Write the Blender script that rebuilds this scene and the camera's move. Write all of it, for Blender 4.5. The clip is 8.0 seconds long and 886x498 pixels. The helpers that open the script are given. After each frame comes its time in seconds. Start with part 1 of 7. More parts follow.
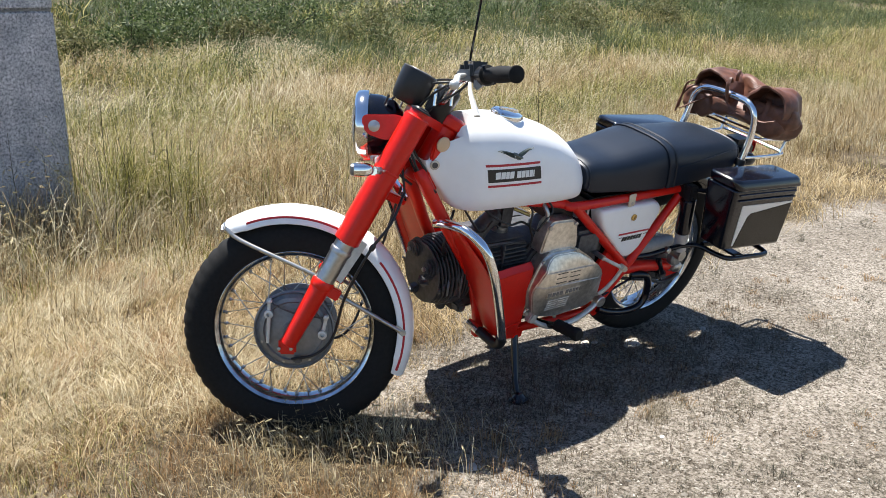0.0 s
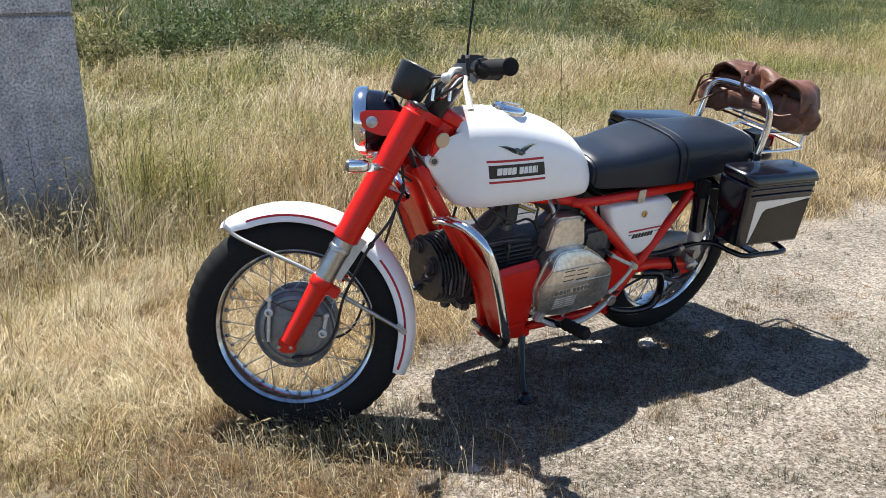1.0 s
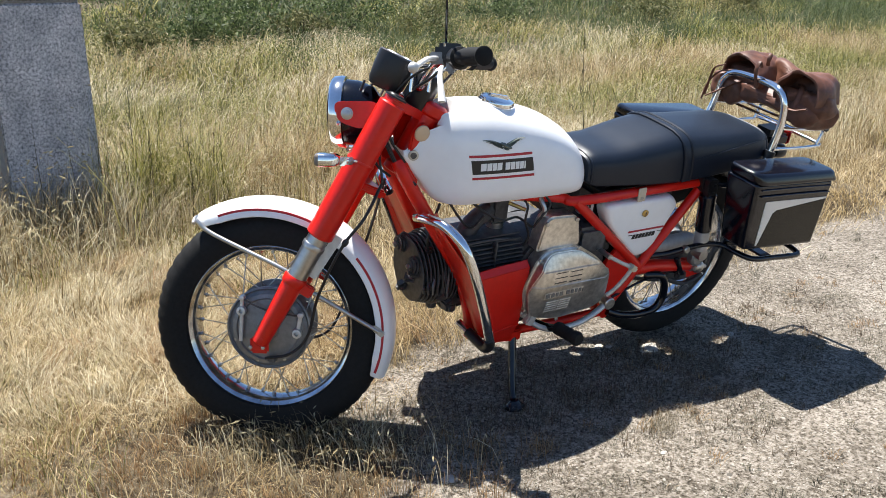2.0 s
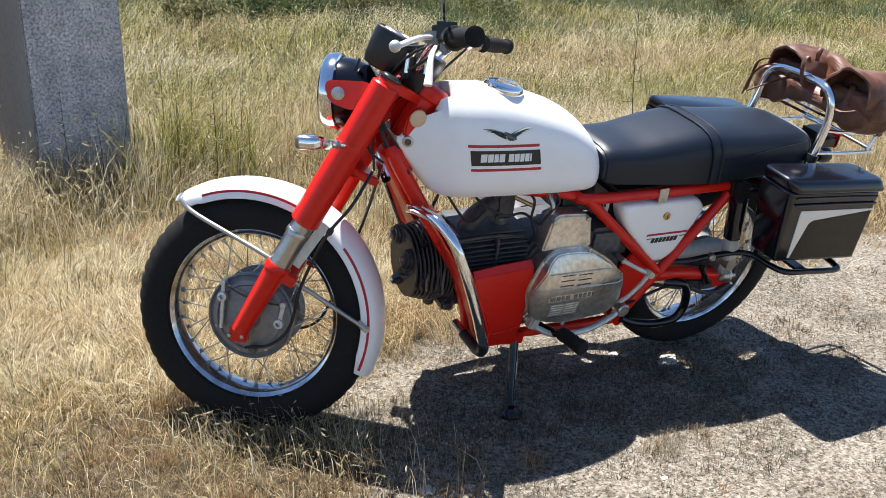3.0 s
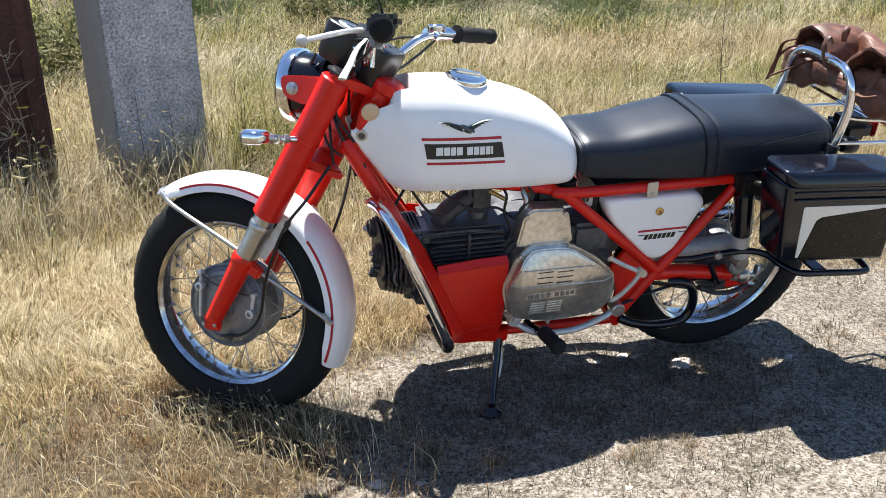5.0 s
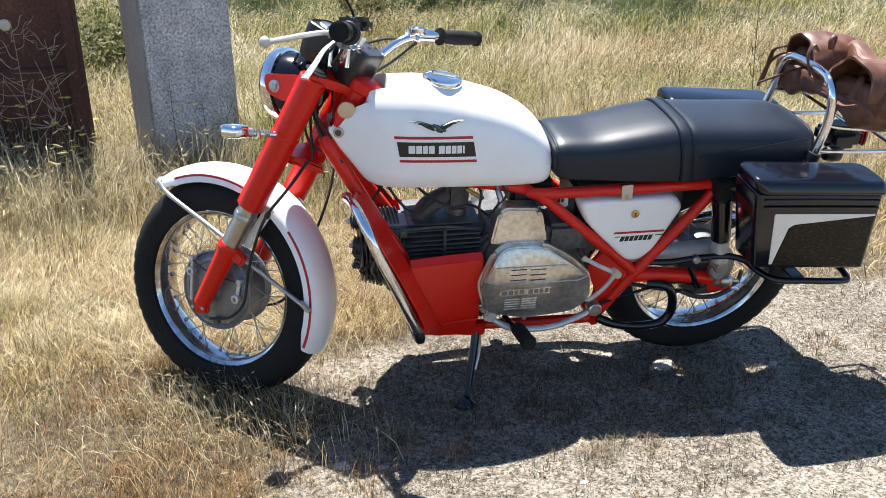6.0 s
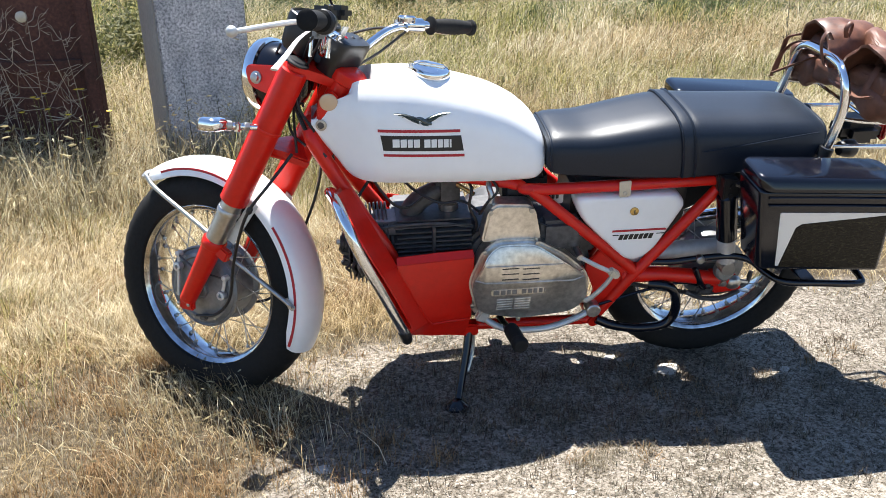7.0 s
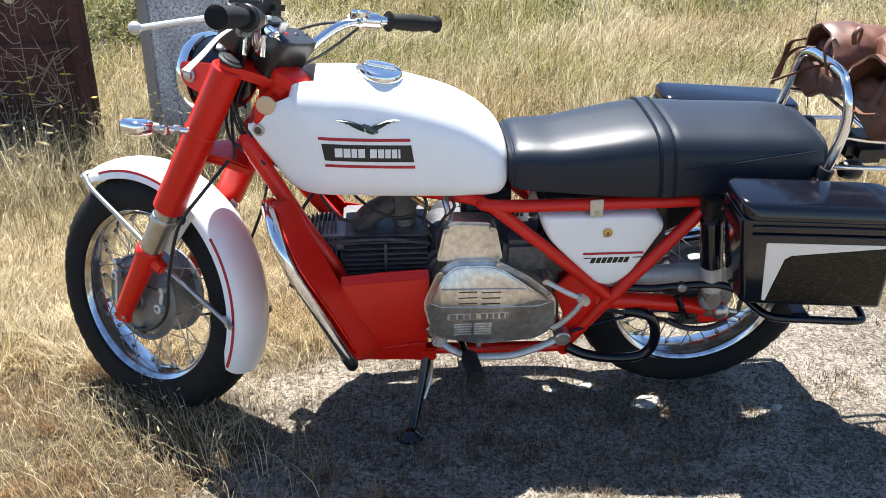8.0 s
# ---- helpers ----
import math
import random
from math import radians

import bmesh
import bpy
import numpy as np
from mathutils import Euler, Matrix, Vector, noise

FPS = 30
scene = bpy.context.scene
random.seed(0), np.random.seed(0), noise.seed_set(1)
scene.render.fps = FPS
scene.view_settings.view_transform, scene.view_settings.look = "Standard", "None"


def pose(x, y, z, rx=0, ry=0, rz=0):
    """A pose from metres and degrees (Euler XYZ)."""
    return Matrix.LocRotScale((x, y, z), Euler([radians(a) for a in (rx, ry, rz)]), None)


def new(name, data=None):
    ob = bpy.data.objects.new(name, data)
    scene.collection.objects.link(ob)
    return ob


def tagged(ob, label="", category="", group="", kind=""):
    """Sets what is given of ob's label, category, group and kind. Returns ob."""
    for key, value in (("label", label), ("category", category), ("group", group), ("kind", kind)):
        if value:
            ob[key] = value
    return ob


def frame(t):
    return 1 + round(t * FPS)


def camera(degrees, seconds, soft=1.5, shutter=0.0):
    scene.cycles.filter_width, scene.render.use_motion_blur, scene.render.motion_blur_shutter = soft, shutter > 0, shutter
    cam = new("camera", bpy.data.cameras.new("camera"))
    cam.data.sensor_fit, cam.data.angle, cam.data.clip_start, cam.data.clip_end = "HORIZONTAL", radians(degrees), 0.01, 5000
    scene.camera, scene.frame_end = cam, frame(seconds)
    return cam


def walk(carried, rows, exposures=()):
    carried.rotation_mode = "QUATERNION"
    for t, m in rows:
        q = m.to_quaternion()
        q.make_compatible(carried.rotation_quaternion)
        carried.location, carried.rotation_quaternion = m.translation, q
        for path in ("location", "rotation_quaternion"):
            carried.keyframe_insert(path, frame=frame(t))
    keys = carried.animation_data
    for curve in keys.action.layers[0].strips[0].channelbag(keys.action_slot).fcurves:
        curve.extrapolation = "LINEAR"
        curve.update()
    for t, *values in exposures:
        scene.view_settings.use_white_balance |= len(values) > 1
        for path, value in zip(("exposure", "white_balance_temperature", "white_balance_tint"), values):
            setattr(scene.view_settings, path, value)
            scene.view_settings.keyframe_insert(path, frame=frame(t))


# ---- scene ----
cam = camera(56.0, 8.0, soft=0.35)
METRES = 1.805
BASE = pose(-1.7231, -2.0618, 1.2998, -17.73, -0.945, -36.134)
ROWS = [
    (0.0, 0.0, 0.0, 0.0, 0.0, 0.0, -0.0),
    (0.5, 0.0207, 0.0014, -0.0047, 1.38, 0.16, 0.1),
    (1.0, 0.0563, 0.0196, -0.008, 2.52, 0.17, 0.23),
    (1.5, 0.1019, 0.0481, -0.0042, 3.87, -0.03, 0.42),
    (3.0, 0.229, 0.1886, 0.0254, 9.54, -1.85, -3.91),
    (3.5, 0.2988, 0.2032, 0.027, 12.61, -2.7, -3.94),
    (4.0, 0.3597, 0.2208, 0.0307, 14.88, -3.15, -3.55),
    (4.5, 0.4128, 0.2536, 0.04, 17.37, -3.05, -3.49),
    (6.0, 0.6184, 0.278, 0.0587, 24.32, -3.75, -5.95),
    (6.5, 0.6554, 0.2971, 0.0653, 25.98, -4.08, -5.9),
    (7.0, 0.667, 0.3524, 0.0721, 27.17, -4.62, -6.22),
    (7.5, 0.6626, 0.4192, 0.102, 28.26, -4.91, -7.12),
    (8.0, 0.7075, 0.5031, 0.1234, 29.73, -6.01, -7.78),
]
walk(cam, [(t, BASE @ pose(METRES * x, METRES * y, METRES * z, 90 + pitch, roll, yaw)) for t, x, y, z, yaw, pitch, roll in ROWS],
     exposures=[(0.0, 1.24), (1.5, 1.26), (3.5, 1.34), (4.5, 1.40), (6.5, 1.56), (8.0, 1.66)])

# ---- light ----
SUN_WAY = Vector((-0.045, 0.335, 1.0)).normalized()
sun = new("sun", bpy.data.lights.new("sun", "SUN"))
sun.data.energy, sun.data.angle, sun.data.color = 5.0, radians(0.5), (1.0, 0.975, 0.935)
sun.matrix_basis = Matrix.Translation((0, 0, 20)) @ SUN_WAY.to_track_quat("Z", "Y").to_matrix().to_4x4()
world = bpy.data.worlds.new("world")
scene.world = world
world.use_nodes = True
sky = world.node_tree.nodes.new("ShaderNodeTexSky")
sky.sky_type, sky.sun_disc = "NISHITA", False
sky.air_density, sky.dust_density, sky.ozone_density = 0.85, 0.05, 3.6
sky.sun_elevation = math.asin(SUN_WAY.z)
sky.sun_rotation = math.atan2(SUN_WAY.x, SUN_WAY.y)
world.node_tree.links.new(sky.outputs[0], world.node_tree.nodes["Background"].inputs[0])
world.node_tree.nodes["Background"].inputs[1].default_value = 0.072


# ---- materials ----
def material(name, color, rough=0.5, metal=0.0, coat=0.0, spec=0.5):
    m = bpy.data.materials.new(name)
    m.use_nodes = True
    b = m.node_tree.nodes["Principled BSDF"]
    b.inputs["Base Color"].default_value = (*color, 1)
    b.inputs["Roughness"].default_value = rough
    b.inputs["Metallic"].default_value = metal
    b.inputs["Coat Weight"].default_value = coat
    b.inputs["Coat Roughness"].default_value = 0.06
    b.inputs["Specular IOR Level"].default_value = spec
    return m


def node(m, kind, **values):
    n = m.node_tree.nodes.new(kind)
    for key, value in values.items():
        n.inputs[key].default_value = value
    return n


def wire(m, a, b):
    m.node_tree.links.new(a, b)


def noise_of(m, scale, detail=4.0, rough=0.55, stretch=None):
    c = m.node_tree.nodes.new("ShaderNodeTexCoord")
    n = node(m, "ShaderNodeTexNoise", Scale=scale, Detail=detail, Roughness=rough)
    if stretch:
        p = m.node_tree.nodes.new("ShaderNodeMapping")
        p.inputs["Scale"].default_value = stretch
        wire(m, c.outputs["Object"], p.inputs[0])
        wire(m, p.outputs[0], n.inputs["Vector"])
    else:
        wire(m, c.outputs["Object"], n.inputs["Vector"])
    return n


def ramp(m, source, stops):
    r = m.node_tree.nodes.new("ShaderNodeValToRGB")
    el = r.color_ramp.elements
    while len(el) < len(stops):
        el.new(0.5)
    for e, (p, c) in zip(el, stops):
        e.position, e.color = p, (*c, 1)
    wire(m, source, r.inputs[0])
    return r.outputs[0]


def base(m):
    return m.node_tree.nodes["Principled BSDF"]


def mix(m, fac, a, b, blend="MIX"):
    x = m.node_tree.nodes.new("ShaderNodeMix")
    x.data_type, x.blend_type = "RGBA", blend
    for socket, value in ((x.inputs[0], fac), (x.inputs[6], a), (x.inputs[7], b)):
        if isinstance(value, (int, float)):
            socket.default_value = value
        elif isinstance(value, tuple):
            socket.default_value = (*value, 1)
        else:
            wire(m, value, socket)
    return x.outputs[2]


def bump(m, height, strength=0.3, distance=0.002):
    b = node(m, "ShaderNodeBump", Strength=strength, Distance=distance)
    wire(m, height, b.inputs["Height"])
    wire(m, b.outputs[0], base(m).inputs["Normal"])


def weathered(name, light, dark, rough, scale=30, metal=0.0, coat=0.0, relief=0.0, rough_to=None, big=4.0):
    """A surface with patches and grain between two colours, and an uneven gloss."""
    m = material(name, light, rough, metal, coat)
    fine, wide = noise_of(m, scale, 6), noise_of(m, big, 4)
    f = mix(m, 0.5, fine.outputs["Fac"], wide.outputs["Fac"])
    wire(m, ramp(m, f, [(0.36, dark), (0.62, light)]), base(m).inputs["Base Color"])
    r = node(m, "ShaderNodeMapRange")
    r.inputs["To Min"].default_value, r.inputs["To Max"].default_value = rough, rough_to or rough + 0.15
    wire(m, wide.outputs["Fac"], r.inputs["Value"])
    wire(m, r.outputs[0], base(m).inputs["Roughness"])
    if relief:
        bump(m, fine.outputs["Fac"], relief, 0.001)
    return m


RED = weathered("red_paint", (0.66, 0.0125, 0.005), (0.57, 0.0105, 0.004), 0.24, 60, coat=0.10)
base(RED).inputs["Specular IOR Level"].default_value = 0.35
WHITE = weathered("white_paint", (0.89, 0.89, 0.885), (0.85, 0.85, 0.845), 0.22, 30, coat=0.3)
CHROME = weathered("chrome", (0.80, 0.81, 0.82), (0.68, 0.69, 0.70), 0.05, 40, metal=1.0, rough_to=0.14)
STEEL = weathered("dull_steel", (0.52, 0.52, 0.51), (0.36, 0.36, 0.35), 0.28, 50, metal=1.0, relief=0.1)
ALLOY = weathered("cast_alloy", (0.80, 0.76, 0.69), (0.46, 0.43, 0.38), 0.24, 70, metal=0.88, relief=0.15, big=12)
LEVER = weathered("polished_lever", (0.68, 0.68, 0.66), (0.50, 0.50, 0.48), 0.40, 50, metal=0.55)
RIM_CHROME = weathered("rim_chrome", (0.66, 0.67, 0.69), (0.24, 0.25, 0.27), 0.07, 34, metal=1.0, relief=0.12, rough_to=0.16, big=16)
HUB_GREY = weathered("hub_grey", (0.27, 0.275, 0.28), (0.17, 0.175, 0.18), 0.42, 60, metal=0.6, relief=0.2)
ENGINE = weathered("engine_black", (0.095, 0.095, 0.098), (0.028, 0.028, 0.029), 0.42, 60, metal=0.2, relief=0.2)
RUBBER = weathered("tyre_rubber", (0.013, 0.013, 0.013), (0.007, 0.007, 0.007), 0.72, 90, relief=0.25)
base(RUBBER).inputs["Specular IOR Level"].default_value = 0.25
PLASTIC = weathered("black_plastic", (0.014, 0.014, 0.015), (0.009, 0.009, 0.010), 0.32, 120, relief=0.06)
GLOSS_BLACK = weathered("black_paint", (0.004, 0.005, 0.010), (0.003, 0.004, 0.007), 0.06, 40)
SEAT_VINYL = weathered("seat_vinyl", (0.010, 0.016, 0.028), (0.006, 0.010, 0.018), 0.38, 260, relief=0.2, rough_to=0.46)
base(SEAT_VINYL).inputs["Specular IOR Level"].default_value = 0.34
LEATHER = weathered("brown_leather", (0.150, 0.058, 0.031), (0.052, 0.020, 0.012), 0.44, 45, relief=0.5)
STRIPE_RED = material("stripe_red", (0.42, 0.008, 0.022), 0.35)
BAND_BLACK = material("band_black", (0.008, 0.008, 0.008), 0.4)
LETTER_WHITE = material("letter_white", (0.78, 0.78, 0.76), 0.4)
SILVER_FOIL = material("silver_foil", (0.70, 0.70, 0.68), 0.42, 0.15)
BADGE = weathered("badge_metal", (0.24, 0.26, 0.22), (0.07, 0.08, 0.07), 0.35, 160, metal=0.7)
REFLECTOR = material("cream_reflector", (0.62, 0.44, 0.28), 0.35, coat=0.5)
BRASS = weathered("brass", (0.62, 0.42, 0.14), (0.40, 0.26, 0.09), 0.3, 80, metal=0.9)
CREAM = weathered("cream_steel", (0.62, 0.56, 0.44), (0.50, 0.44, 0.34), 0.4, 60, metal=0.2)
MOTTLED_BLACK = material("mottled_panel", (0.035, 0.034, 0.028), 0.22, coat=0.0, spec=0.20)
GREY_PAINT = weathered("grey_paint", (0.54, 0.54, 0.54), (0.42, 0.42, 0.42), 0.4, 60, metal=0.3)
TAIL_RED = material("tail_lens", (0.30, 0.01, 0.01), 0.15, coat=0.5)
CLEAR_LENS = material("smoky_lens", (0.16, 0.14, 0.12), 0.12, coat=0.6)
GLASS = material("lamp_glass", (0.95, 0.96, 0.97), 0.03)
base(GLASS).inputs["Transmission Weight"].default_value = 0.9

# pitted black panel; the olive mottle paints in reflected grass and gravel
_n = noise_of(MOTTLED_BLACK, 90, 7, 0.65, (1.0, 1.0, 2.2))
wire(MOTTLED_BLACK, ramp(MOTTLED_BLACK, _n.outputs["Fac"], [(0.40, (0.003, 0.003, 0.002)), (0.53, (0.009, 0.008, 0.005)), (0.68, (0.034, 0.030, 0.017))]), base(MOTTLED_BLACK).inputs["Base Color"])
bump(MOTTLED_BLACK, _n.outputs["Fac"], 0.25, 0.001)

# shuttered concrete with pitted surface
CONCRETE = material("concrete", (0.38, 0.37, 0.36), 0.9)
_a, _b = noise_of(CONCRETE, 7, 6), noise_of(CONCRETE, 76, 9, 0.78)
_v = node(CONCRETE, "ShaderNodeTexVoronoi", Scale=160.0)
_c = CONCRETE.node_tree.nodes.new("ShaderNodeTexCoord")
wire(CONCRETE, _c.outputs["Object"], _v.inputs["Vector"])
_grain = ramp(CONCRETE, _b.outputs["Fac"], [(0.38, (0.12, 0.125, 0.135)), (0.48, (0.42, 0.425, 0.44)), (0.58, (0.72, 0.72, 0.73))])
_tone = ramp(CONCRETE, _a.outputs["Fac"], [(0.36, (0.66, 0.67, 0.69)), (0.60, (1, 1, 1))])
wire(CONCRETE, mix(CONCRETE, 1.0, _grain, _tone, "MULTIPLY"), base(CONCRETE).inputs["Base Color"])
bump(CONCRETE, mix(CONCRETE, 0.4, _b.outputs["Fac"], _v.outputs["Distance"]), 0.45, 0.003)
SMOOTH_CONCRETE = weathered("smooth_concrete", (0.306, 0.293, 0.272), (0.230, 0.221, 0.208), 0.85, 40, relief=0.2, big=3)

# rusted sheet steel
RUST = material("rusty_steel", (0.1, 0.03, 0.02), 0.85)
_a, _b = noise_of(RUST, 2.2, 6), noise_of(RUST, 60, 6, 0.65)
_f = mix(RUST, 0.45, _a.outputs["Fac"], _b.outputs["Fac"])
wire(RUST, ramp(RUST, _f, [(0.34, (0.024, 0.011, 0.008)), (0.5, (0.072, 0.027, 0.019)), (0.66, (0.155, 0.066, 0.042))]), base(RUST).inputs["Base Color"])
bump(RUST, _b.outputs["Fac"], 0.5, 0.003)

# bare gravelly earth and trodden straw; the mesh attribute "gravel" says which
GROUND = material("dry_ground", (0.3, 0.26, 0.2), 0.95, spec=0.15)
_a, _b, _d = noise_of(GROUND, 1.6, 6), noise_of(GROUND, 46, 8, 0.7), noise_of(GROUND, 125, 6, 0.62)
_at = GROUND.node_tree.nodes.new("ShaderNodeAttribute")
_at.attribute_name = "gravel"
_peb = node(GROUND, "ShaderNodeTexVoronoi", Scale=230.0)
_c = GROUND.node_tree.nodes.new("ShaderNodeTexCoord")
wire(GROUND, _c.outputs["Object"], _peb.inputs["Vector"])
_wide = ramp(GROUND, mix(GROUND, 0.4, _b.outputs["Fac"], _a.outputs["Fac"]), [(0.37, (0.112, 0.093, 0.073)), (0.48, (0.262, 0.229, 0.190)), (0.62, (0.436, 0.392, 0.337))])
_grit = ramp(GROUND, _d.outputs["Fac"], [(0.35, (0.16, 0.145, 0.12)), (0.44, (0.64, 0.62, 0.58)), (0.54, (1.0, 1.0, 1.0))])
_chip = node(GROUND, "ShaderNodeTexVoronoi", Scale=88.0)
wire(GROUND, _c.outputs["Object"], _chip.inputs["Vector"])
_each = ramp(GROUND, _chip.outputs["Color"], [(0.22, (0.40, 0.38, 0.35)), (0.42, (0.90, 0.89, 0.87)), (0.75, (1.0, 1.0, 1.0))])
_stone = mix(GROUND, 0.8, mix(GROUND, 1.0, _wide, _grit, "MULTIPLY"), _each, "MULTIPLY")
_straw = ramp(GROUND, mix(GROUND, 0.5, _b.outputs["Fac"], _a.outputs["Fac"]), [(0.38, (0.026, 0.018, 0.011)), (0.5, (0.098, 0.074, 0.045)), (0.62, (0.257, 0.216, 0.151))])
_edge = node(GROUND, "ShaderNodeMapRange")
_edge.inputs["From Min"].default_value, _edge.inputs["From Max"].default_value = 0.35, 0.65
_sum = node(GROUND, "ShaderNodeMath")
_sum.operation = "MULTIPLY_ADD"
wire(GROUND, noise_of(GROUND, 5.5, 6).outputs["Fac"], _sum.inputs[0])
_sum.inputs[1].default_value = 0.9
wire(GROUND, _at.outputs["Fac"], _sum.inputs[2])
_off = node(GROUND, "ShaderNodeMath")
_off.operation = "SUBTRACT"
wire(GROUND, _sum.outputs[0], _off.inputs[0])
_off.inputs[1].default_value = 0.45
wire(GROUND, _off.outputs[0], _edge.inputs["Value"])
wire(GROUND, mix(GROUND, _edge.outputs[0], _straw, _stone), base(GROUND).inputs["Base Color"])
bump(GROUND, mix(GROUND, 0.5, _b.outputs["Fac"], _peb.outputs["Distance"]), 0.8, 0.012)


def plant(name, stops, rough=0.6, glow=0.3, drift=None):
    """Blades of a plant, each of its own tone and drifting in colour over the field, that let some light through."""
    m = material(name, stops[0][1], rough, spec=0.3)
    g = m.node_tree.nodes.new("ShaderNodeNewGeometry")
    c = ramp(m, g.outputs["Random Per Island"], stops)
    if drift:
        w = ramp(m, noise_of(m, 0.8, 3).outputs["Fac"], [(0.34, drift), (0.66, (1.0, 1.0, 1.0))])
        c = mix(m, 1.0, c, w, "MULTIPLY")
    wire(m, c, base(m).inputs["Base Color"])
    t = m.node_tree.nodes.new("ShaderNodeBsdfTranslucent")
    x = m.node_tree.nodes.new("ShaderNodeMixShader")
    x.inputs[0].default_value = glow
    wire(m, c, t.inputs[0])
    wire(m, base(m).outputs[0], x.inputs[1])
    wire(m, t.outputs[0], x.inputs[2])
    wire(m, x.outputs[0], m.node_tree.nodes["Material Output"].inputs[0])
    return m


STRAW = plant("dry_straw", [(0.0, (0.095, 0.062, 0.026)), (0.3, (0.281, 0.207, 0.096)), (0.62, (0.496, 0.394, 0.218)), (1.0, (0.744, 0.640, 0.442))], glow=0.4, drift=(0.78, 0.70, 0.56))
BLEACHED = plant("bleached_straw", [(0.0, (0.200, 0.152, 0.078)), (0.5, (0.480, 0.405, 0.250)), (1.0, (0.760, 0.690, 0.500))], glow=0.4)
RUSSET = plant("russet_straw", [(0.0, (0.116, 0.060, 0.023)), (0.5, (0.291, 0.172, 0.076)), (1.0, (0.465, 0.320, 0.172))], glow=0.4)
OLIVE = plant("drying_grass", [(0.0, (0.045, 0.048, 0.011)), (0.4, (0.164, 0.148, 0.039)), (0.72, (0.369, 0.312, 0.109)), (1.0, (0.638, 0.546, 0.288))], glow=0.4, drift=(0.74, 0.84, 0.60))
GREEN = plant("green_weeds", [(0.0, (0.027, 0.043, 0.014)), (0.5, (0.070, 0.092, 0.031)), (1.0, (0.172, 0.179, 0.074))], glow=0.35, drift=(0.6, 0.75, 0.6))
DARK_STEM = plant("dark_stems", [(0.0, (0.023, 0.023, 0.011)), (1.0, (0.066, 0.058, 0.027))], glow=0.1)
SEED = plant("seed_heads", [(0.0, (0.328, 0.270, 0.141)), (1.0, (0.546, 0.479, 0.307))], glow=0.35)
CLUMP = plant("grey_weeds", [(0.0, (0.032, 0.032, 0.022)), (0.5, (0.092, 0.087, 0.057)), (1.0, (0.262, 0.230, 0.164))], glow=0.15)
DEAD = plant("dead_weeds", [(0.0, (0.040, 0.026, 0.016)), (0.6, (0.117, 0.079, 0.048)), (1.0, (0.304, 0.233, 0.152))], glow=0.15)
FOLIAGE = plant("olive_leaves", [(0.0, (0.055, 0.062, 0.020)), (0.5, (0.133, 0.133, 0.048)), (1.0, (0.281, 0.257, 0.125))], glow=0.35)
LEAF_GREEN = plant("green_leaves", [(0.0, (0.030, 0.046, 0.016)), (0.45, (0.080, 0.112, 0.038)), (0.8, (0.150, 0.185, 0.072)), (1.0, (0.30, 0.31, 0.17))], glow=0.35, drift=(0.62, 0.72, 0.55))
TWIG = plant("bleached_twigs", [(0.0, (0.234, 0.195, 0.148)), (1.0, (0.484, 0.429, 0.343))], glow=0.0)
TUFT = plant("ashen_tufts", [(0.0, (0.109, 0.086, 0.051)), (0.5, (0.250, 0.207, 0.136)), (1.0, (0.429, 0.374, 0.281))], glow=0.25)
YELLOW = material("yellow_petals", (0.75, 0.56, 0.03), 0.6)
PEBBLE = plant("pebbles", [(0.0, (0.047, 0.041, 0.033)), (0.6, (0.172, 0.154, 0.127)), (1.0, (0.390, 0.363, 0.312))], 0.85, 0.0)


# ---- shaping ----
def part(name, bm, mat, parent=None, label="", m=None, smooth=True, mats=()):
    """Links a bmesh as one mesh object under a thing or a part."""
    me = bpy.data.meshes.new(name)
    bmesh.ops.recalc_face_normals(bm, faces=bm.faces)
    for f in bm.faces:
        f.smooth = smooth
    bm.to_mesh(me)
    bm.free()
    me.materials.append(mat)
    for extra in mats:
        me.materials.append(extra)
    if smooth:
        me.set_sharp_from_angle(angle=radians(38))
    ob = new(name, me)
    ob.parent = parent
    if m is not None:
        ob.matrix_basis = m
    return tagged(ob, label)


def spline(points, n=6):
    """Points on a smooth curve through the points given."""
    p = [Vector(q) for q in points]
    p = [2 * p[0] - p[1], *p, 2 * p[-1] - p[-2]]
    out = []
    for a, b, c, d in zip(p, p[1:], p[2:], p[3:]):
        for k in range(n):
            t = k / n
            out.append(0.5 * (2 * b + (c - a) * t + (2 * a - 5 * b + 4 * c - d) * t * t + (3 * b - a - 3 * c + d) * t ** 3))
    return out + [p[-2]]


def tube(points, r, seg=10, bm=None, n=6, flat=1.0):
    """A round bar along a smooth curve; r is one radius or one at each end."""
    bm = bm or bmesh.new()
    way = spline(points, n) if n > 1 else [Vector(q) for q in points]
    r0, r1 = r if isinstance(r, tuple) else (r, r)
    up, rings = Vector((0.123, 0.31, 0.94)), []
    for i, p in enumerate(way):
        d = (way[min(i + 1, len(way) - 1)] - way[max(i - 1, 0)]).normalized()
        a = d.cross(up)
        if a.length < 0.1:
            a = d.cross(Vector((1, 0, 0)))
        a.normalize()
        b = d.cross(a).normalized()
        up = -b if up.dot(-b) > 0 else b
        b = a.cross(d)
        rr = r0 + (r1 - r0) * i / (len(way) - 1)
        rings.append([bm.verts.new(p + rr * (math.cos(q) * a + flat * math.sin(q) * b)) for q in (2 * math.pi * k / seg for k in range(seg))])
    skin(bm, rings)
    return bm


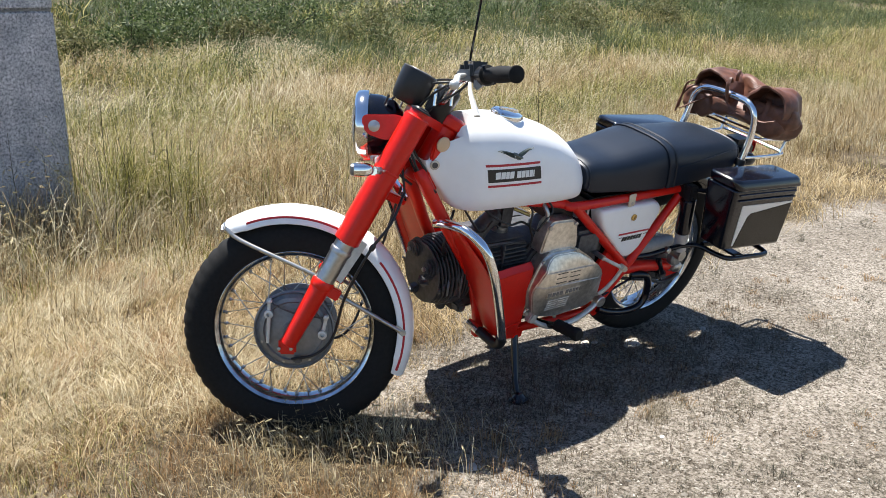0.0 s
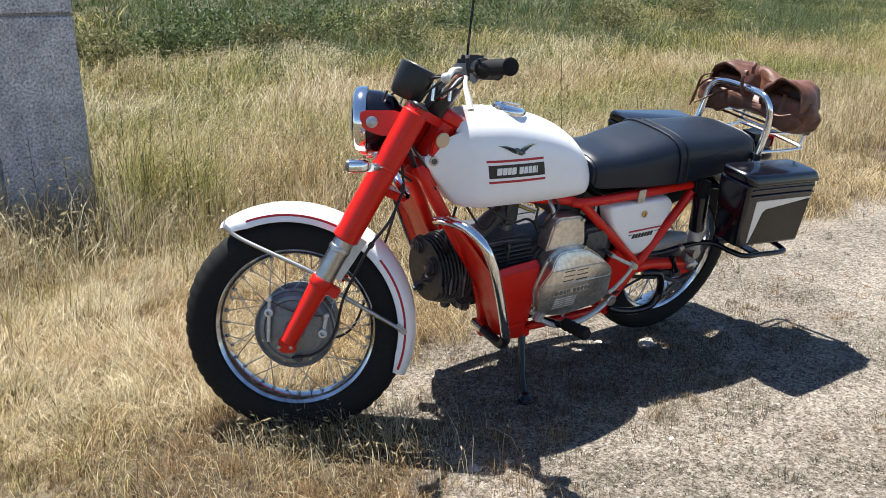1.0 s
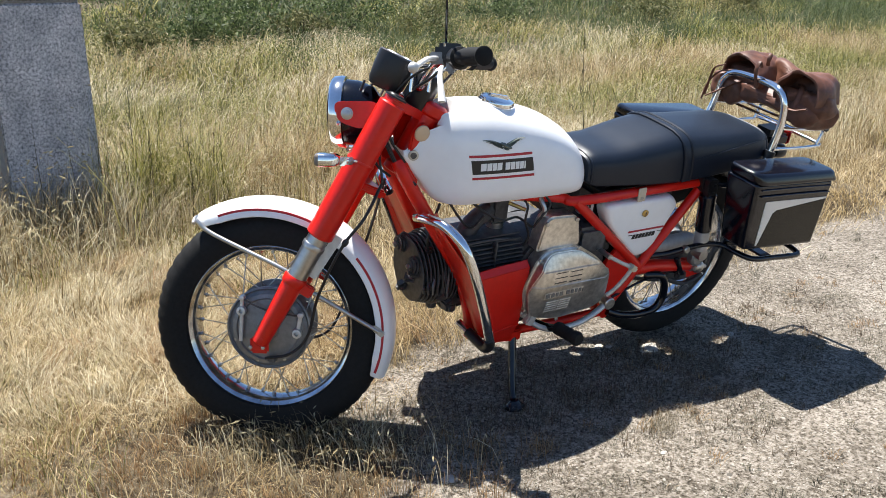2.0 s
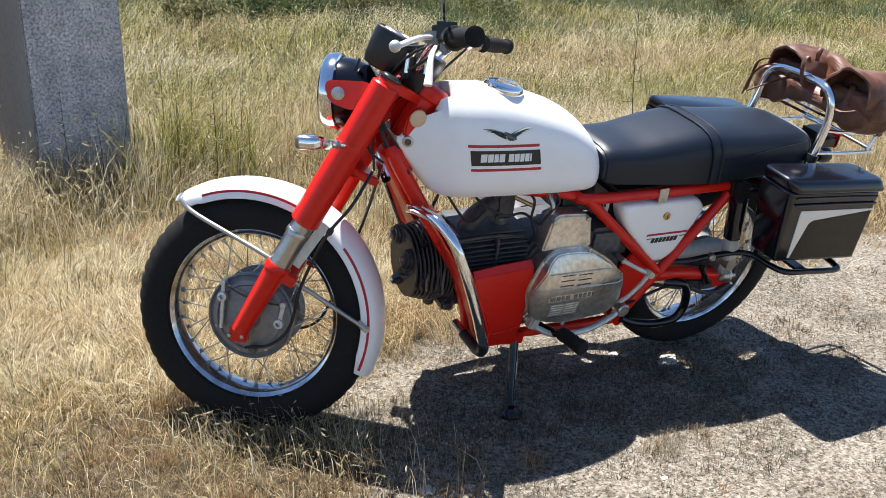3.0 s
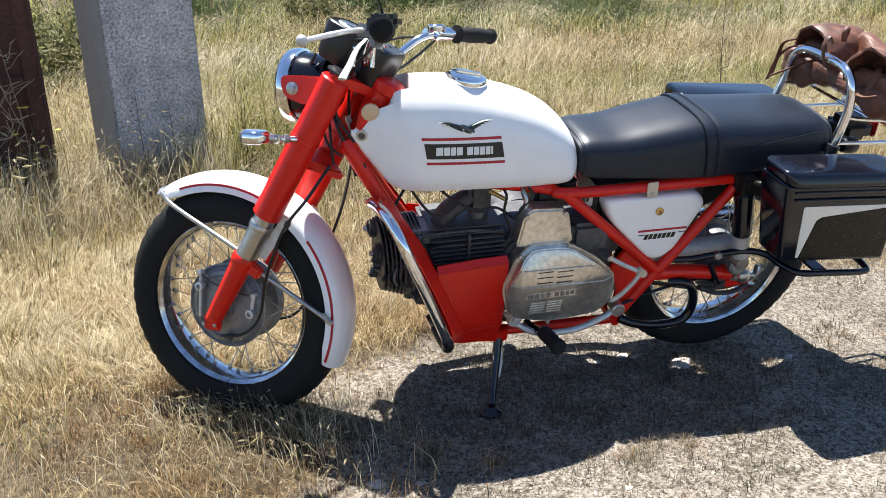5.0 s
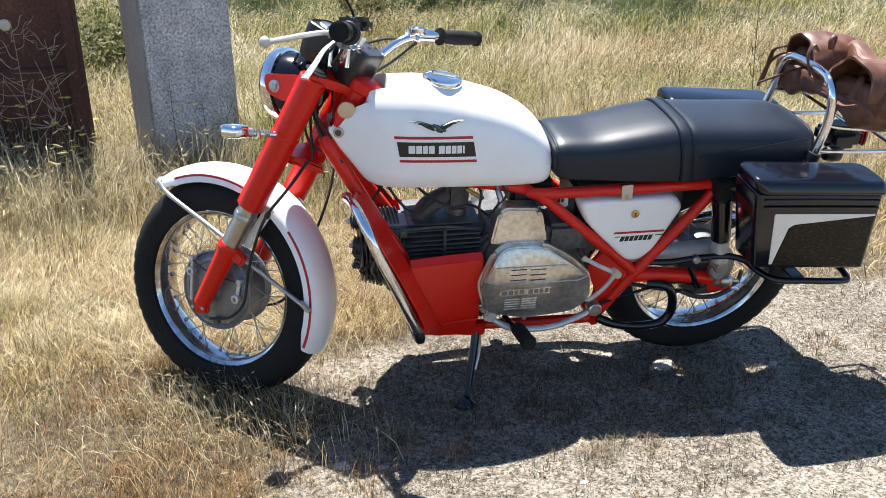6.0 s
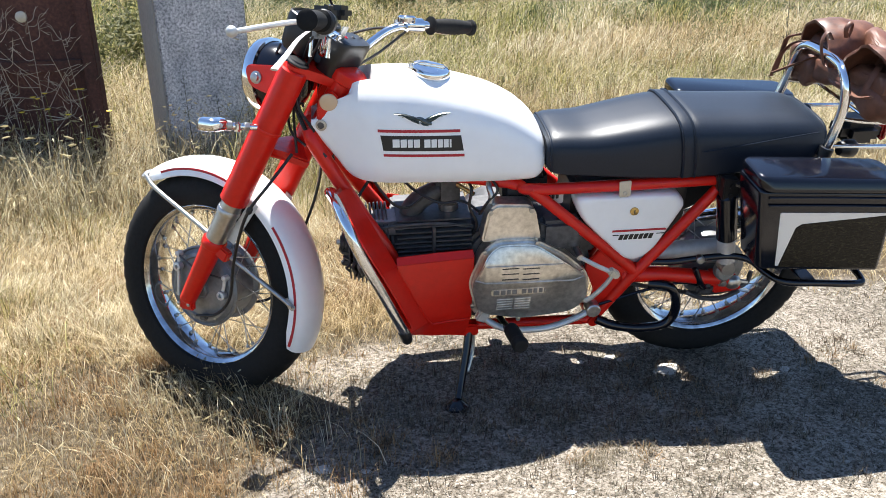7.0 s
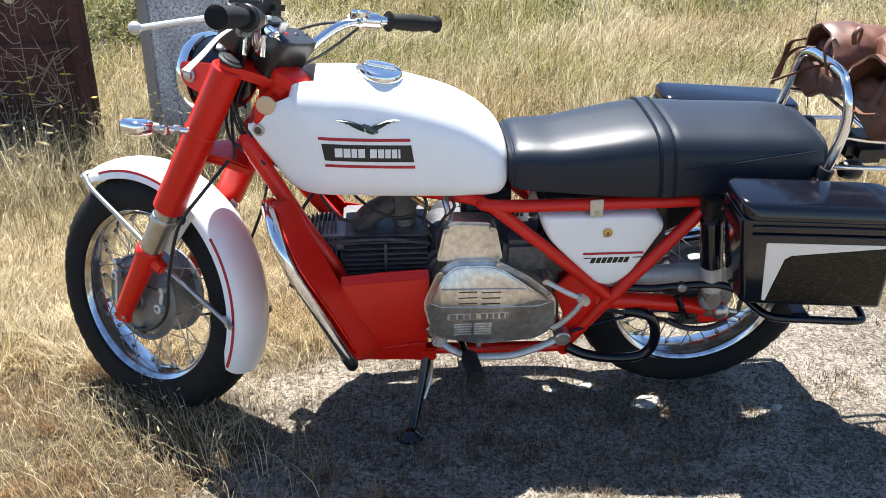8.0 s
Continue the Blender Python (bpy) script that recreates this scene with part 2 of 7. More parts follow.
def skin(bm, rings, caps=True, closed=True):
    for u, v in zip(rings, rings[1:]):
        k = len(u)
        for i in range(k if closed else k - 1):
            j = (i + 1) % k
            bm.faces.new((u[i], u[j], v[j], v[i]))
    if caps and closed:
        bm.faces.new(rings[0][::-1])
        bm.faces.new(rings[-1])


def lathe(profile, m=None, seg=32, bm=None, closed=False):
    """Turns a profile of (radius, height) about z, then moves it by m."""
    bm = bm or bmesh.new()
    rings = []
    m = m or Matrix()
    for r, h in profile:
        rings.append([bm.verts.new(m @ Vector((max(r, 1e-4) * math.cos(a), max(r, 1e-4) * math.sin(a), h))) for a in (2 * math.pi * k / seg for k in range(seg))])
    if closed:
        rings.append(rings[0])
    skin(bm, rings, caps=not closed)
    return bm


def along(a, b):
    """The pose at a whose z points to b."""
    a, b = Vector(a), Vector(b)
    return Matrix.Translation(a) @ (b - a).to_track_quat("Z", "Y").to_matrix().to_4x4()


def rod(a, b, r, seg=10, bm=None, bevel=0.0):
    n = (Vector(b) - Vector(a)).length
    r0, r1 = r if isinstance(r, tuple) else (r, r)
    e = min(bevel, n / 3)
    prof = [(r0 - e, 0), (r0, e), (r1, n - e), (r1 - e, n)] if e else [(r0, 0), (r1, n)]
    return lathe(prof, along(a, b), seg, bm)


def box(x0, x1, y0, y1, z0, z1, bevel=0.004, bm=None, m=None):
    bm = bm or bmesh.new()
    fresh = bmesh.ops.create_cube(bm, size=1.0, matrix=(m or Matrix()) @ Matrix.Translation(((x0 + x1) / 2, (y0 + y1) / 2, (z0 + z1) / 2)) @ Matrix.Diagonal((x1 - x0, y1 - y0, z1 - z0, 1)))["verts"]
    if bevel:
        edges = list({e for v in fresh for e in v.link_edges})
        bmesh.ops.bevel(bm, geom=edges, offset=bevel, segments=2, affect="EDGES")
    return bm


def slab(outline, y0, y1, bevel=0.004, seg=2):
    """A plate with an outline in x and z, from y0 to y1, with rounded edges."""
    bm = bmesh.new()
    a = [bm.verts.new((x, y0, z)) for x, z in outline]
    b = [bm.verts.new((x, y1, z)) for x, z in outline]
    fa, fb = bm.faces.new(a), bm.faces.new(b[::-1])
    for i in range(len(a)):
        j = (i + 1) % len(a)
        bm.faces.new((a[j], a[i], b[i], b[j]))
    bm.normal_update()
    if bevel:
        bmesh.ops.bevel(bm, geom=list(set(fa.edges) | set(fb.edges)), offset=bevel, segments=seg, affect="EDGES")
    return bm


def rounded(points, r=0.02, n=4):
    """An outline with its corners rounded."""
    out, k = [], len(points)
    for i in range(k):
        a, b, c = (Vector(points[(i + d) % k]) for d in (-1, 0, 1))
        u, v = (a - b), (c - b)
        q = min(r, u.length * 0.45, v.length * 0.45)
        s, e = b + u.normalized() * q, b + v.normalized() * q
        for j in range(n + 1):
            t = j / n
            out.append(tuple((1 - t) ** 2 * s + 2 * t * (1 - t) * b + t * t * e))
    return out


def curve_at(stops, x):
    """A smooth value between stops (x, value)."""
    xs, ys = [s[0] for s in stops], [s[1] for s in stops]
    if x <= xs[0]:
        return ys[0]
    if x >= xs[-1]:
        return ys[-1]
    i = next(k for k in range(len(xs) - 1) if xs[k] <= x <= xs[k + 1])
    def slope(k):
        if k <= 0 or k >= len(xs) - 1:
            return 0 if len(xs) < 2 else (ys[min(k + 1, len(xs) - 1)] - ys[max(k - 1, 0)]) / (xs[min(k + 1, len(xs) - 1)] - xs[max(k - 1, 0)])
        return (ys[k + 1] - ys[k - 1]) / (xs[k + 1] - xs[k - 1])
    h = xs[i + 1] - xs[i]
    t = (x - xs[i]) / h
    return (2 * t ** 3 - 3 * t * t + 1) * ys[i] + (t ** 3 - 2 * t * t + t) * h * slope(i) + (3 * t * t - 2 * t ** 3) * ys[i + 1] + (t ** 3 - t * t) * h * slope(i + 1)


# ---- ground ----
def gravel_at(x, y):
    """1 on the bare gravel track, 0 on the grass."""
    w = 0.10 * math.sin(3.1 * y + 0.6) + 0.06 * math.sin(7.7 * y)
    v = 0.07 * math.sin(2.3 * x + 1.0) + 0.05 * math.sin(6.1 * x)
    a = (x + 0.50 + w - 0.40 * max(-0.5, min(y + 0.15, 0))) / 0.50
    b = (0.32 + 0.35 * max(-0.4, min(x, 0.0)) + 0.13 * max(0.0, min(x, 0.9)) + 0.03 * max(0.0, x - 0.9) + v - y) / 0.40
    return max(0.0, min(1.0, 0.5 + min(a, b)))


def rise_at(x, y):
    """The lie of the land: level round the track, rising gently behind."""
    d = max(0.0, 0.25 * x + 0.97 * y - 3.2)
    return 0.075 * d * d / (d + 2.5) if d < 60 else 0.075 * (d - 2.4)


def ground_at(x, y):
    z = rise_at(x, y)
    z += 0.006 * (noise.noise((x * 2.2, y * 2.2, 0.3)) + 0.5 * noise.noise((x * 6, y * 6, 3.3)))
    z += 0.012 * (1 - gravel_at(x, y)) * noise.noise((x * 4.5, y * 4.5, 5.0))
    z += 0.030 * (1 - gravel_at(x, y)) * noise.noise((x * 1.1, y * 1.1, 9.0)) * min(1.0, max(0.0, math.hypot(x, y) - 1.0))
    return z


def axis_steps(near0, near1, step, far):
    out, s, p = [], step, near1
    q = near0
    while p < far:
        s *= 1.28
        p += s
        out.append(p)
    s, low = step, []
    while q > -far:
        s *= 1.28
        q -= s
        low.append(q)
    return np.array(low[::-1] + list(np.arange(near0, near1 + step / 2, step)) + out)


gx, gy = axis_steps(-3.0, 4.0, 0.05, 900), axis_steps(-2.6, 4.0, 0.05, 900)
verts = [(x, y, ground_at(x, y)) for y in gy for x in gx]
nx = len(gx)
faces = [(j * nx + i, j * nx + i + 1, (j + 1) * nx + i + 1, (j + 1) * nx + i) for j in range(len(gy) - 1) for i in range(nx - 1)]
me = bpy.data.meshes.new("ground")
me.from_pydata(verts, [], faces)
me.polygons.foreach_set("use_smooth", [True] * len(faces))
at = me.attributes.new("gravel", "FLOAT", "POINT")
at.data.foreach_set("value", [gravel_at(v[0], v[1]) for v in verts])
me.materials.append(GROUND)
tagged(new("ground", me), "pale gravelly track beside dry trampled grass", "ground", kind="structure")


# ---- motorcycle ----
bike = new("motorcycle")
bike.matrix_basis = pose(0, 0.0189, 0, 11.45, 0, -1.4)
tagged(bike, "red and white vintage motorcycle leaning on its side stand", "motorcycle")

RAKE = radians(28.37)
HEAD = Vector((-0.1836, 0, 1.126))
AXIS = Vector((math.sin(RAKE), 0, math.cos(RAKE)))
STEER = Matrix.Translation(HEAD) @ Matrix.Rotation(radians(-37.25), 4, AXIS) @ Matrix.Translation(-HEAD)


def fork_part(name, bm, mat, label="", parent=None, **more):
    """A part that turns with the handlebar."""
    return part(name, bm, mat, parent or bike, label, None if parent else STEER, **more)


def wheel(name, cx, cz, m, drum_r, drum_side):
    """A spoked wheel about (cx, 0, cz): tyre, rim, hub drum and its spokes."""
    to = Matrix.Translation((cx, 0, cz)) @ pose(0, 0, 0, 90, 0, 0)
    hub = lathe([(0.030, -0.075), (0.034, -0.07), (0.034, -0.052), (drum_r, -0.048), (drum_r, -0.040), (drum_r - 0.012, -0.034), (drum_r - 0.02, 0.0), (drum_r - 0.012, 0.034), (drum_r - 0.02, 0.042), (0.036, 0.046), (0.03, 0.075)], to, 40)
    w = part(name, hub, HUB_GREY, bike, "grey cast hub with a drum brake", m)
    prof = [(0.228, -0.041), (0.236, -0.052), (0.262, -0.058), (0.290, -0.056), (0.312, -0.044), (0.324, -0.026), (0.3295, 0.0), (0.324, 0.026), (0.312, 0.044), (0.290, 0.056), (0.262, 0.058), (0.236, 0.052), (0.228, 0.041), (0.222, 0.0)]
    bm = bmesh.new()
    rings = []
    for k in range(192):
        turn = to @ Matrix.Rotation(2 * math.pi * k / 192, 4, "Z")
        cut = 0.0040 if k % 4 == 0 else 0.0
        rings.append([bm.verts.new(turn @ Vector((r - (cut if 0.30 < r else 0) - (0.002 if abs(h) < 0.001 and r > 0.3 else 0), 0, h))) for r, h in prof])
    skin(bm, rings + rings[:1], caps=False)
    part("tyre", bm, RUBBER, w, "black road tyre with a grooved tread")
    rim = [(0.243, -0.043), (0.2455, -0.046), (0.243, -0.049), (0.2375, -0.0485), (0.2345, -0.0445), (0.2300, -0.0455), (0.2210, -0.0400), (0.2165, -0.0330), (0.2150, -0.022), (0.2115, -0.014), (0.211, 0.0), (0.2115, 0.014), (0.2150, 0.022), (0.2165, 0.0330), (0.2210, 0.0400), (0.2300, 0.0455), (0.2345, 0.0445), (0.2375, 0.0485), (0.243, 0.049), (0.2455, 0.046), (0.243, 0.043), (0.226, 0.03), (0.221, 0.0), (0.226, -0.03)]
    part("rim", lathe(rim, to, 72, closed=True), RIM_CHROME, w, "chromed steel rim")
    for k in range(36):
        side = -1 if k % 2 else 1
        a0, lead = 2 * math.pi * k / 36, (0.30 if (k // 2) % 2 else -0.30)
        r_hub = drum_r - 0.012 if side == drum_side else 0.07
        p = Vector((r_hub * math.cos(a0 + lead * 1.6), r_hub * math.sin(a0 + lead * 1.6), -side * 0.034))
        q = Vector((0.212 * math.cos(a0), 0.212 * math.sin(a0), -side * 0.008))
        bm = rod(p, q, 0.0016, 6)
        lathe([(0.0022, 0), (0.0034, 0.003), (0.0034, 0.009), (0.0022, 0.011)], along(q + (p - q).normalized() * 0.011, q), 6, bm)
        lathe([(0.0022, 0), (0.0062, 0.0), (0.0058, 0.004), (0.0022, 0.005)], along(q + (p - q).normalized() * 0.003, p), 8, bm)
        part("spoke", bm, STEEL, w, m=to)
    return w


front = wheel("front_wheel", -0.730, 0.328, STEER, 0.118, -1)
rear = wheel("rear_wheel", 0.729, 0.330, None, 0.105, 1)

# front brake plate with its ribs, levers and anchor
AX = Matrix.Translation((-0.730, 0, 0.328)) @ pose(0, 0, 0, 90, 0, 0)
fork_part("brake_plate", lathe([(0.112, 0.044), (0.1175, 0.048), (0.1175, 0.053), (0.113, 0.056), (0.109, 0.052), (0.104, 0.056), (0.099, 0.063), (0.088, 0.066), (0.084, 0.062), (0.050, 0.066), (0.030, 0.069), (0.024, 0.080), (0.0, 0.080)], AX, 56), HUB_GREY, "grey cast brake plate")
for u0, v0, u1, v1, boss in ((-0.068, 0.090, -0.073, -0.034, 0.30), (0.094, 0.046, 0.083, -0.010, 0.92)):
    a, b = Vector((u0, v0, 0.074)), Vector((u1, v1, 0.074))
    bm = tube([AX @ a, AX @ a.lerp(b, 0.5), AX @ b], 0.0058, 10, n=2, flat=0.7)
    c = AX @ Matrix.Translation(a.lerp(b, boss))
    lathe([(0.006, -0.006), (0.0125, -0.006), (0.0135, 0.002), (0.0125, 0.010), (0.006, 0.011)], c, 18, bm, closed=True)
    lathe([(0.008, -0.010), (0.008, 0.008), (0.004, 0.010)], AX @ Matrix.Translation(a), 10, bm)
    fork_part("brake_lever", bm, LEVER, "small bright brake lever")
fork_part("lever_link", tube([AX @ Vector(p) for p in ((-0.066, 0.088, 0.079), (-0.02, 0.066, 0.082), (0.03, 0.052, 0.082), (0.092, 0.044, 0.079))], 0.0028, 6), ENGINE, "thin brake lever link rod")
fork_part("cable_stop", box(-0.012, 0.012, -0.008, 0.008, -0.004, 0.016, 0.004, None, AX @ Matrix.Translation((0.012, -0.086, 0.060))), ENGINE)
for a in (0.4, 1.3, 2.2, 3.5, 4.4, 5.2):
    c = AX @ Matrix.Rotation(a, 4, "Z") @ Matrix.Translation((0.096, 0, 0.055))
    fork_part("plate_bolt", lathe([(0.006, 0), (0.006, 0.008), (0.003, 0.009)], c, 6), STEEL)


# fork legs
def leg_at(z, y):
    return Vector((-0.735 + (z - 0.314) * math.tan(RAKE), y, z))


for side in (-1, 1):
    y = side * 0.105
    bm = rod(leg_at(0.602, y), leg_at(0.955, y), (0.037, 0.036), 28, None, 0.004)
    lathe([(0.0375, 0), (0.0385, 0.002), (0.0385, 0.006), (0.0375, 0.008)], along(leg_at(0.80, y), leg_at(0.9, y)), 28, bm)
    fork_part("fork_shroud", bm, RED, "red painted tubular fork shroud")
    bm = rod(leg_at(0.478, y), leg_at(0.610, y), 0.0285, 24)
    lathe([(0.0305, 0), (0.0315, 0.003), (0.0315, 0.014), (0.0295, 0.017)], along(leg_at(0.568, y), leg_at(0.66, y)), 24, bm)
    fork_part("fork_tube", bm, STEEL, "dull alloy fork collar")
    bm = rod(leg_at(0.300, y), leg_at(0.49, y), (0.023, 0.030), 24, None, 0.004)
    lathe([(0.031, 0), (0.033, 0.003), (0.033, 0.022), (0.030, 0.026)], along(leg_at(0.470, y), leg_at(0.6, y)), 24, bm)
    box(-0.036, 0.03, -0.013, 0.010, -0.028, 0.004, 0.004, bm, Matrix.Translation(leg_at(0.474, y)) @ Matrix.Rotation(RAKE, 4, "Y") @ pose(0.03, 0, 0.012))
    leg = fork_part("fork_slider", bm, RED, "red lower fork slider")
    bm = box(-0.026, 0.024, -0.009, 0.009, -0.030, 0.016, 0.006, None, Matrix.Translation(leg_at(0.302, y)))
    lathe([(0.014, 0), (0.014, 0.012), (0.008, 0.013), (0.008, 0.018), (0.0, 0.019)], along(leg_at(0.314, y + side * 0.006), leg_at(0.314, y + side * 0.1)), 14, bm)
    part("axle_clamp", bm, RED, leg)
    for dx in (-0.017, 0.017):
        part("bolt", lathe([(0.0055, 0), (0.0055, 0.005), (0.003, 0.006)], along(leg_at(0.29, y + side * 0.008) + Vector((dx, 0, 0)), leg_at(0.29, y + side * 0.1) + Vector((dx, 0, 0))), 6), STEEL, leg)

# yokes
def yoke(z, thick, front_x, deep=0.040, back=0.055, taper=1.9):
    c = leg_at(z, 0)
    h = 0.105
    ring = []
    for k in range(40):
        a = 2 * math.pi * k / 40
        ring.append((deep * math.cos(a) + back * math.exp(-(math.sin(a) * taper) ** 2) * (0.5 + 0.5 * math.cos(a)) + front_x, (h + 0.030) * math.sin(a)))
    m = Matrix.Translation(c) @ Matrix.Rotation(RAKE, 4, "Y")
    bm = bmesh.new()
    lo = [bm.verts.new(m @ Vector((x, y, -thick / 2))) for x, y in ring]
    hi = [bm.verts.new(m @ Vector((x, y, thick / 2))) for x, y in ring]
    skin(bm, [lo, hi])
    bmesh.ops.bevel(bm, geom=[e for e in bm.edges if len(e.link_faces) == 2 and any(len(f.verts) > 8 for f in e.link_faces)], offset=0.005, segments=2, affect="EDGES")
    return bm


fork_part("top_yoke", yoke(0.958, 0.024, 0.0), RED, "red top yoke")
fork_part("lower_yoke", yoke(0.746, 0.024, 0.000, 0.020, 0.075, 4.0), RED, "red lower yoke")
for side in (-1, 1):
    c = leg_at(0.968, side * 0.105)
    fork_part("fork_cap", lathe([(0.030, 0), (0.030, 0.004), (0.022, 0.006), (0.020, 0.009), (0.016, 0.010)], Matrix.Translation(c) @ Matrix.Rotation(RAKE, 4, "Y"), 24), PLASTIC)

# front mudguard: an arched shell with a rolled edge
FC = Vector((-0.744, 0, 0.328))


def guard_ring(a, r, half, drop, thick):
    d = Vector((math.cos(a), 0, math.sin(a)))
    pts = []
    for k in range(17):
        q = math.pi * k / 16
        yy, hh = -half * math.cos(q), drop * (math.sin(q) ** 0.75 - 1)
        pts.append(FC + d * (r + hh) + Vector((0, yy, 0)))
    for k in range(16, -1, -1):
        q = math.pi * k / 16
        yy, hh = -(half - thick) * math.cos(q), (drop - thick * 0.2) * (math.sin(q) ** 0.75 - 1) - thick
        pts.append(FC + d * (r + hh) + Vector((0, yy, 0)))
    return pts


def mudguard(a0, a1, r, half, drop, steps=44):
    bm = bmesh.new()
    rings = []
    for k in range(steps + 1):
        t = k / steps
        a = a0 + (a1 - a0) * t
        e = min(1.0, min(t, 1 - t) * steps / 3.0)
        rings.append([bm.verts.new(p) for p in guard_ring(a, r, half * (0.80 + 0.20 * e ** 0.5), drop * (0.8 + 0.2 * e), 0.003)])
    skin(bm, rings)
    return bm


G0, G1 = radians(-23), radians(121)
guard = fork_part("front_mudguard", mudguard(G0, G1, 0.363, 0.067, 0.048), WHITE, "white painted steel front mudguard with red pinstripes")


def guard_line(a0, a1, off, half, y, width=0.0035):
    """A painted stripe along the flank of the mudguard."""
    bm = bmesh.new()
    rows = []
    for k in range(41):
        a = a0 + (a1 - a0) * k / 40
        d = Vector((math.cos(a), 0, math.sin(a)))
        c = FC + d * off + Vector((0, y, 0))
        rows.append([bm.verts.new(c + d * s * width + Vector((0, -0.0015, 0))) for s in (-1, 1)] + [bm.verts.new(c + d * s * width + Vector((0, 0.002, 0))) for s in (1, -1)])
    skin(bm, rows)
    return bm


for side in (-1, 1):
    part("pinstripe", guard_line(radians(64), radians(111), 0.3325, 0.067, side * 0.0640), STRIPE_RED, guard, "dark red pinstripe")
    part("pinstripe", guard_line(radians(-20), radians(39), 0.3325, 0.067, side * 0.0640), STRIPE_RED, guard, "dark red pinstripe")

# mudguard stays: front loop, rear pair, and the brace by the slider
for side in (-1, 1):
    y = side * 0.105
    tip = FC + 0.345 * Vector((math.cos(radians(121)), 0, math.sin(radians(121)))) + Vector((0, side * 0.063, 0))
    fork_part("mudguard_stay", tube([tip, tip + Vector((0.05, side * 0.008, -0.035)), leg_at(0.495, y) + Vector((-0.03, 0.0, 0.01)), leg_at(0.480, y) + Vector((0, 0, -0.004))], 0.0062, 10), STEEL, "bright tubular mudguard stay")
    low = FC + 0.327 * Vector((math.cos(radians(1)), 0, math.sin(radians(1)))) + Vector((0, side * 0.073, 0))
    fork_part("mudguard_stay", tube([leg_at(0.474, y), leg_at(0.470, y) + Vector((0.03, -side * 0.006, -0.012)), low + Vector((-0.05, side * 0.004, 0.03)), low], 0.0062, 10), STEEL, "bright tubular mudguard stay")
    bm = box(-0.026, 0.012, -0.004, 0.003, -0.009, 0.009, 0.003, None, Matrix.Translation(low) @ Matrix.Rotation(radians(38), 4, "Y"))
    rod(low + Vector((0, 0, 0)), low + Vector((0, side * 0.009, 0)), 0.006, 6, bm)
    fork_part("stay_end", bm, STEEL)
    q = Vector((-0.532, side * 0.078, 0.598))
    foot = Vector((-0.604, side * 0.090, 0.486))
    fork_part("mudguard_brace", box(-0.0025, 0.0025, -0.013, 0.013, 0.0, (foot - q).length, 0.001, None, along(q, foot)), LEVER, "flat bare alloy mudguard brace")
bm = tube([FC + 0.357 * Vector((math.cos(radians(121.5)), 0, math.sin(radians(121.5)))) + Vector((0, s * 0.064, -0.004 - 0.012 * (abs(s) == 1))) for s in (-1, -0.7, 0, 0.7, 1)], 0.006, 8)
fork_part("front_loop", bm, STEEL, "bright loop round the mudguard's front edge")

# headlamp
HL = Matrix.Translation((-0.540, 0, 0.924)) @ pose(0, 0, 0, 0, -90, 0)
shell = [(0.088, 0.0), (0.0885, -0.012), (0.085, -0.05), (0.070, -0.088), (0.042, -0.110), (0.0, -0.116)]
lamp = fork_part("headlamp", lathe(shell, HL, 40), GLOSS_BLACK, "round headlamp with a black shell and chrome rim")
part("lamp_rim", lathe([(0.0895, -0.016), (0.096, -0.014), (0.0975, -0.004), (0.096, 0.014), (0.090, 0.022), (0.083, 0.024), (0.081, 0.018), (0.084, -0.008)], HL, 44, closed=True), CHROME, lamp, "chrome headlamp rim", STEER.inverted() @ STEER)
part("reflector_bowl", lathe([(0.083, 0.012), (0.070, -0.006), (0.040, -0.03), (0.012, -0.038), (0.0, -0.038)], HL, 32), CHROME, lamp)
part("lens", lathe([(0.082, 0.018), (0.070, 0.026), (0.04, 0.033), (0.0, 0.036)], HL, 40), GLASS, lamp, "ribbed glass lens")
for side in (-1, 1):
    ear = slab(rounded([(-0.545, 0.955), (-0.43, 0.958), (-0.40, 0.905), (-0.475, 0.885), (-0.535, 0.905)], 0.022), side * 0.092, side * 0.099, 0.002)
    e = fork_part("lamp_bracket", ear, RED, "red headlamp bracket")
    part("lamp_bolt", lathe([(0.016, 0), (0.016, 0.004), (0.011, 0.006), (0.011, 0.012), (0.009, 0.013)], along((-0.508, side * 0.098, 0.925), (-0.508, side * 0.3, 0.925)), 18), STEEL, e)

def housing(m, a, b, levels, n=48):
    """A moulded housing: a rounded oblong of half sizes a, b at several levels (scale, height)."""
    bm = bmesh.new()
    rings = []
    for s, h in levels:
        ring = []
        for k in range(n):
            q = 2 * math.pi * k / n
            u, v = math.cos(q), math.sin(q)
            ring.append(bm.verts.new(m @ Vector((a * s * math.copysign(abs(u) ** 0.55, u), b * s * math.copysign(abs(v) ** 0.55, v), h))))
        rings.append(ring)
    skin(bm, rings)
    return bm


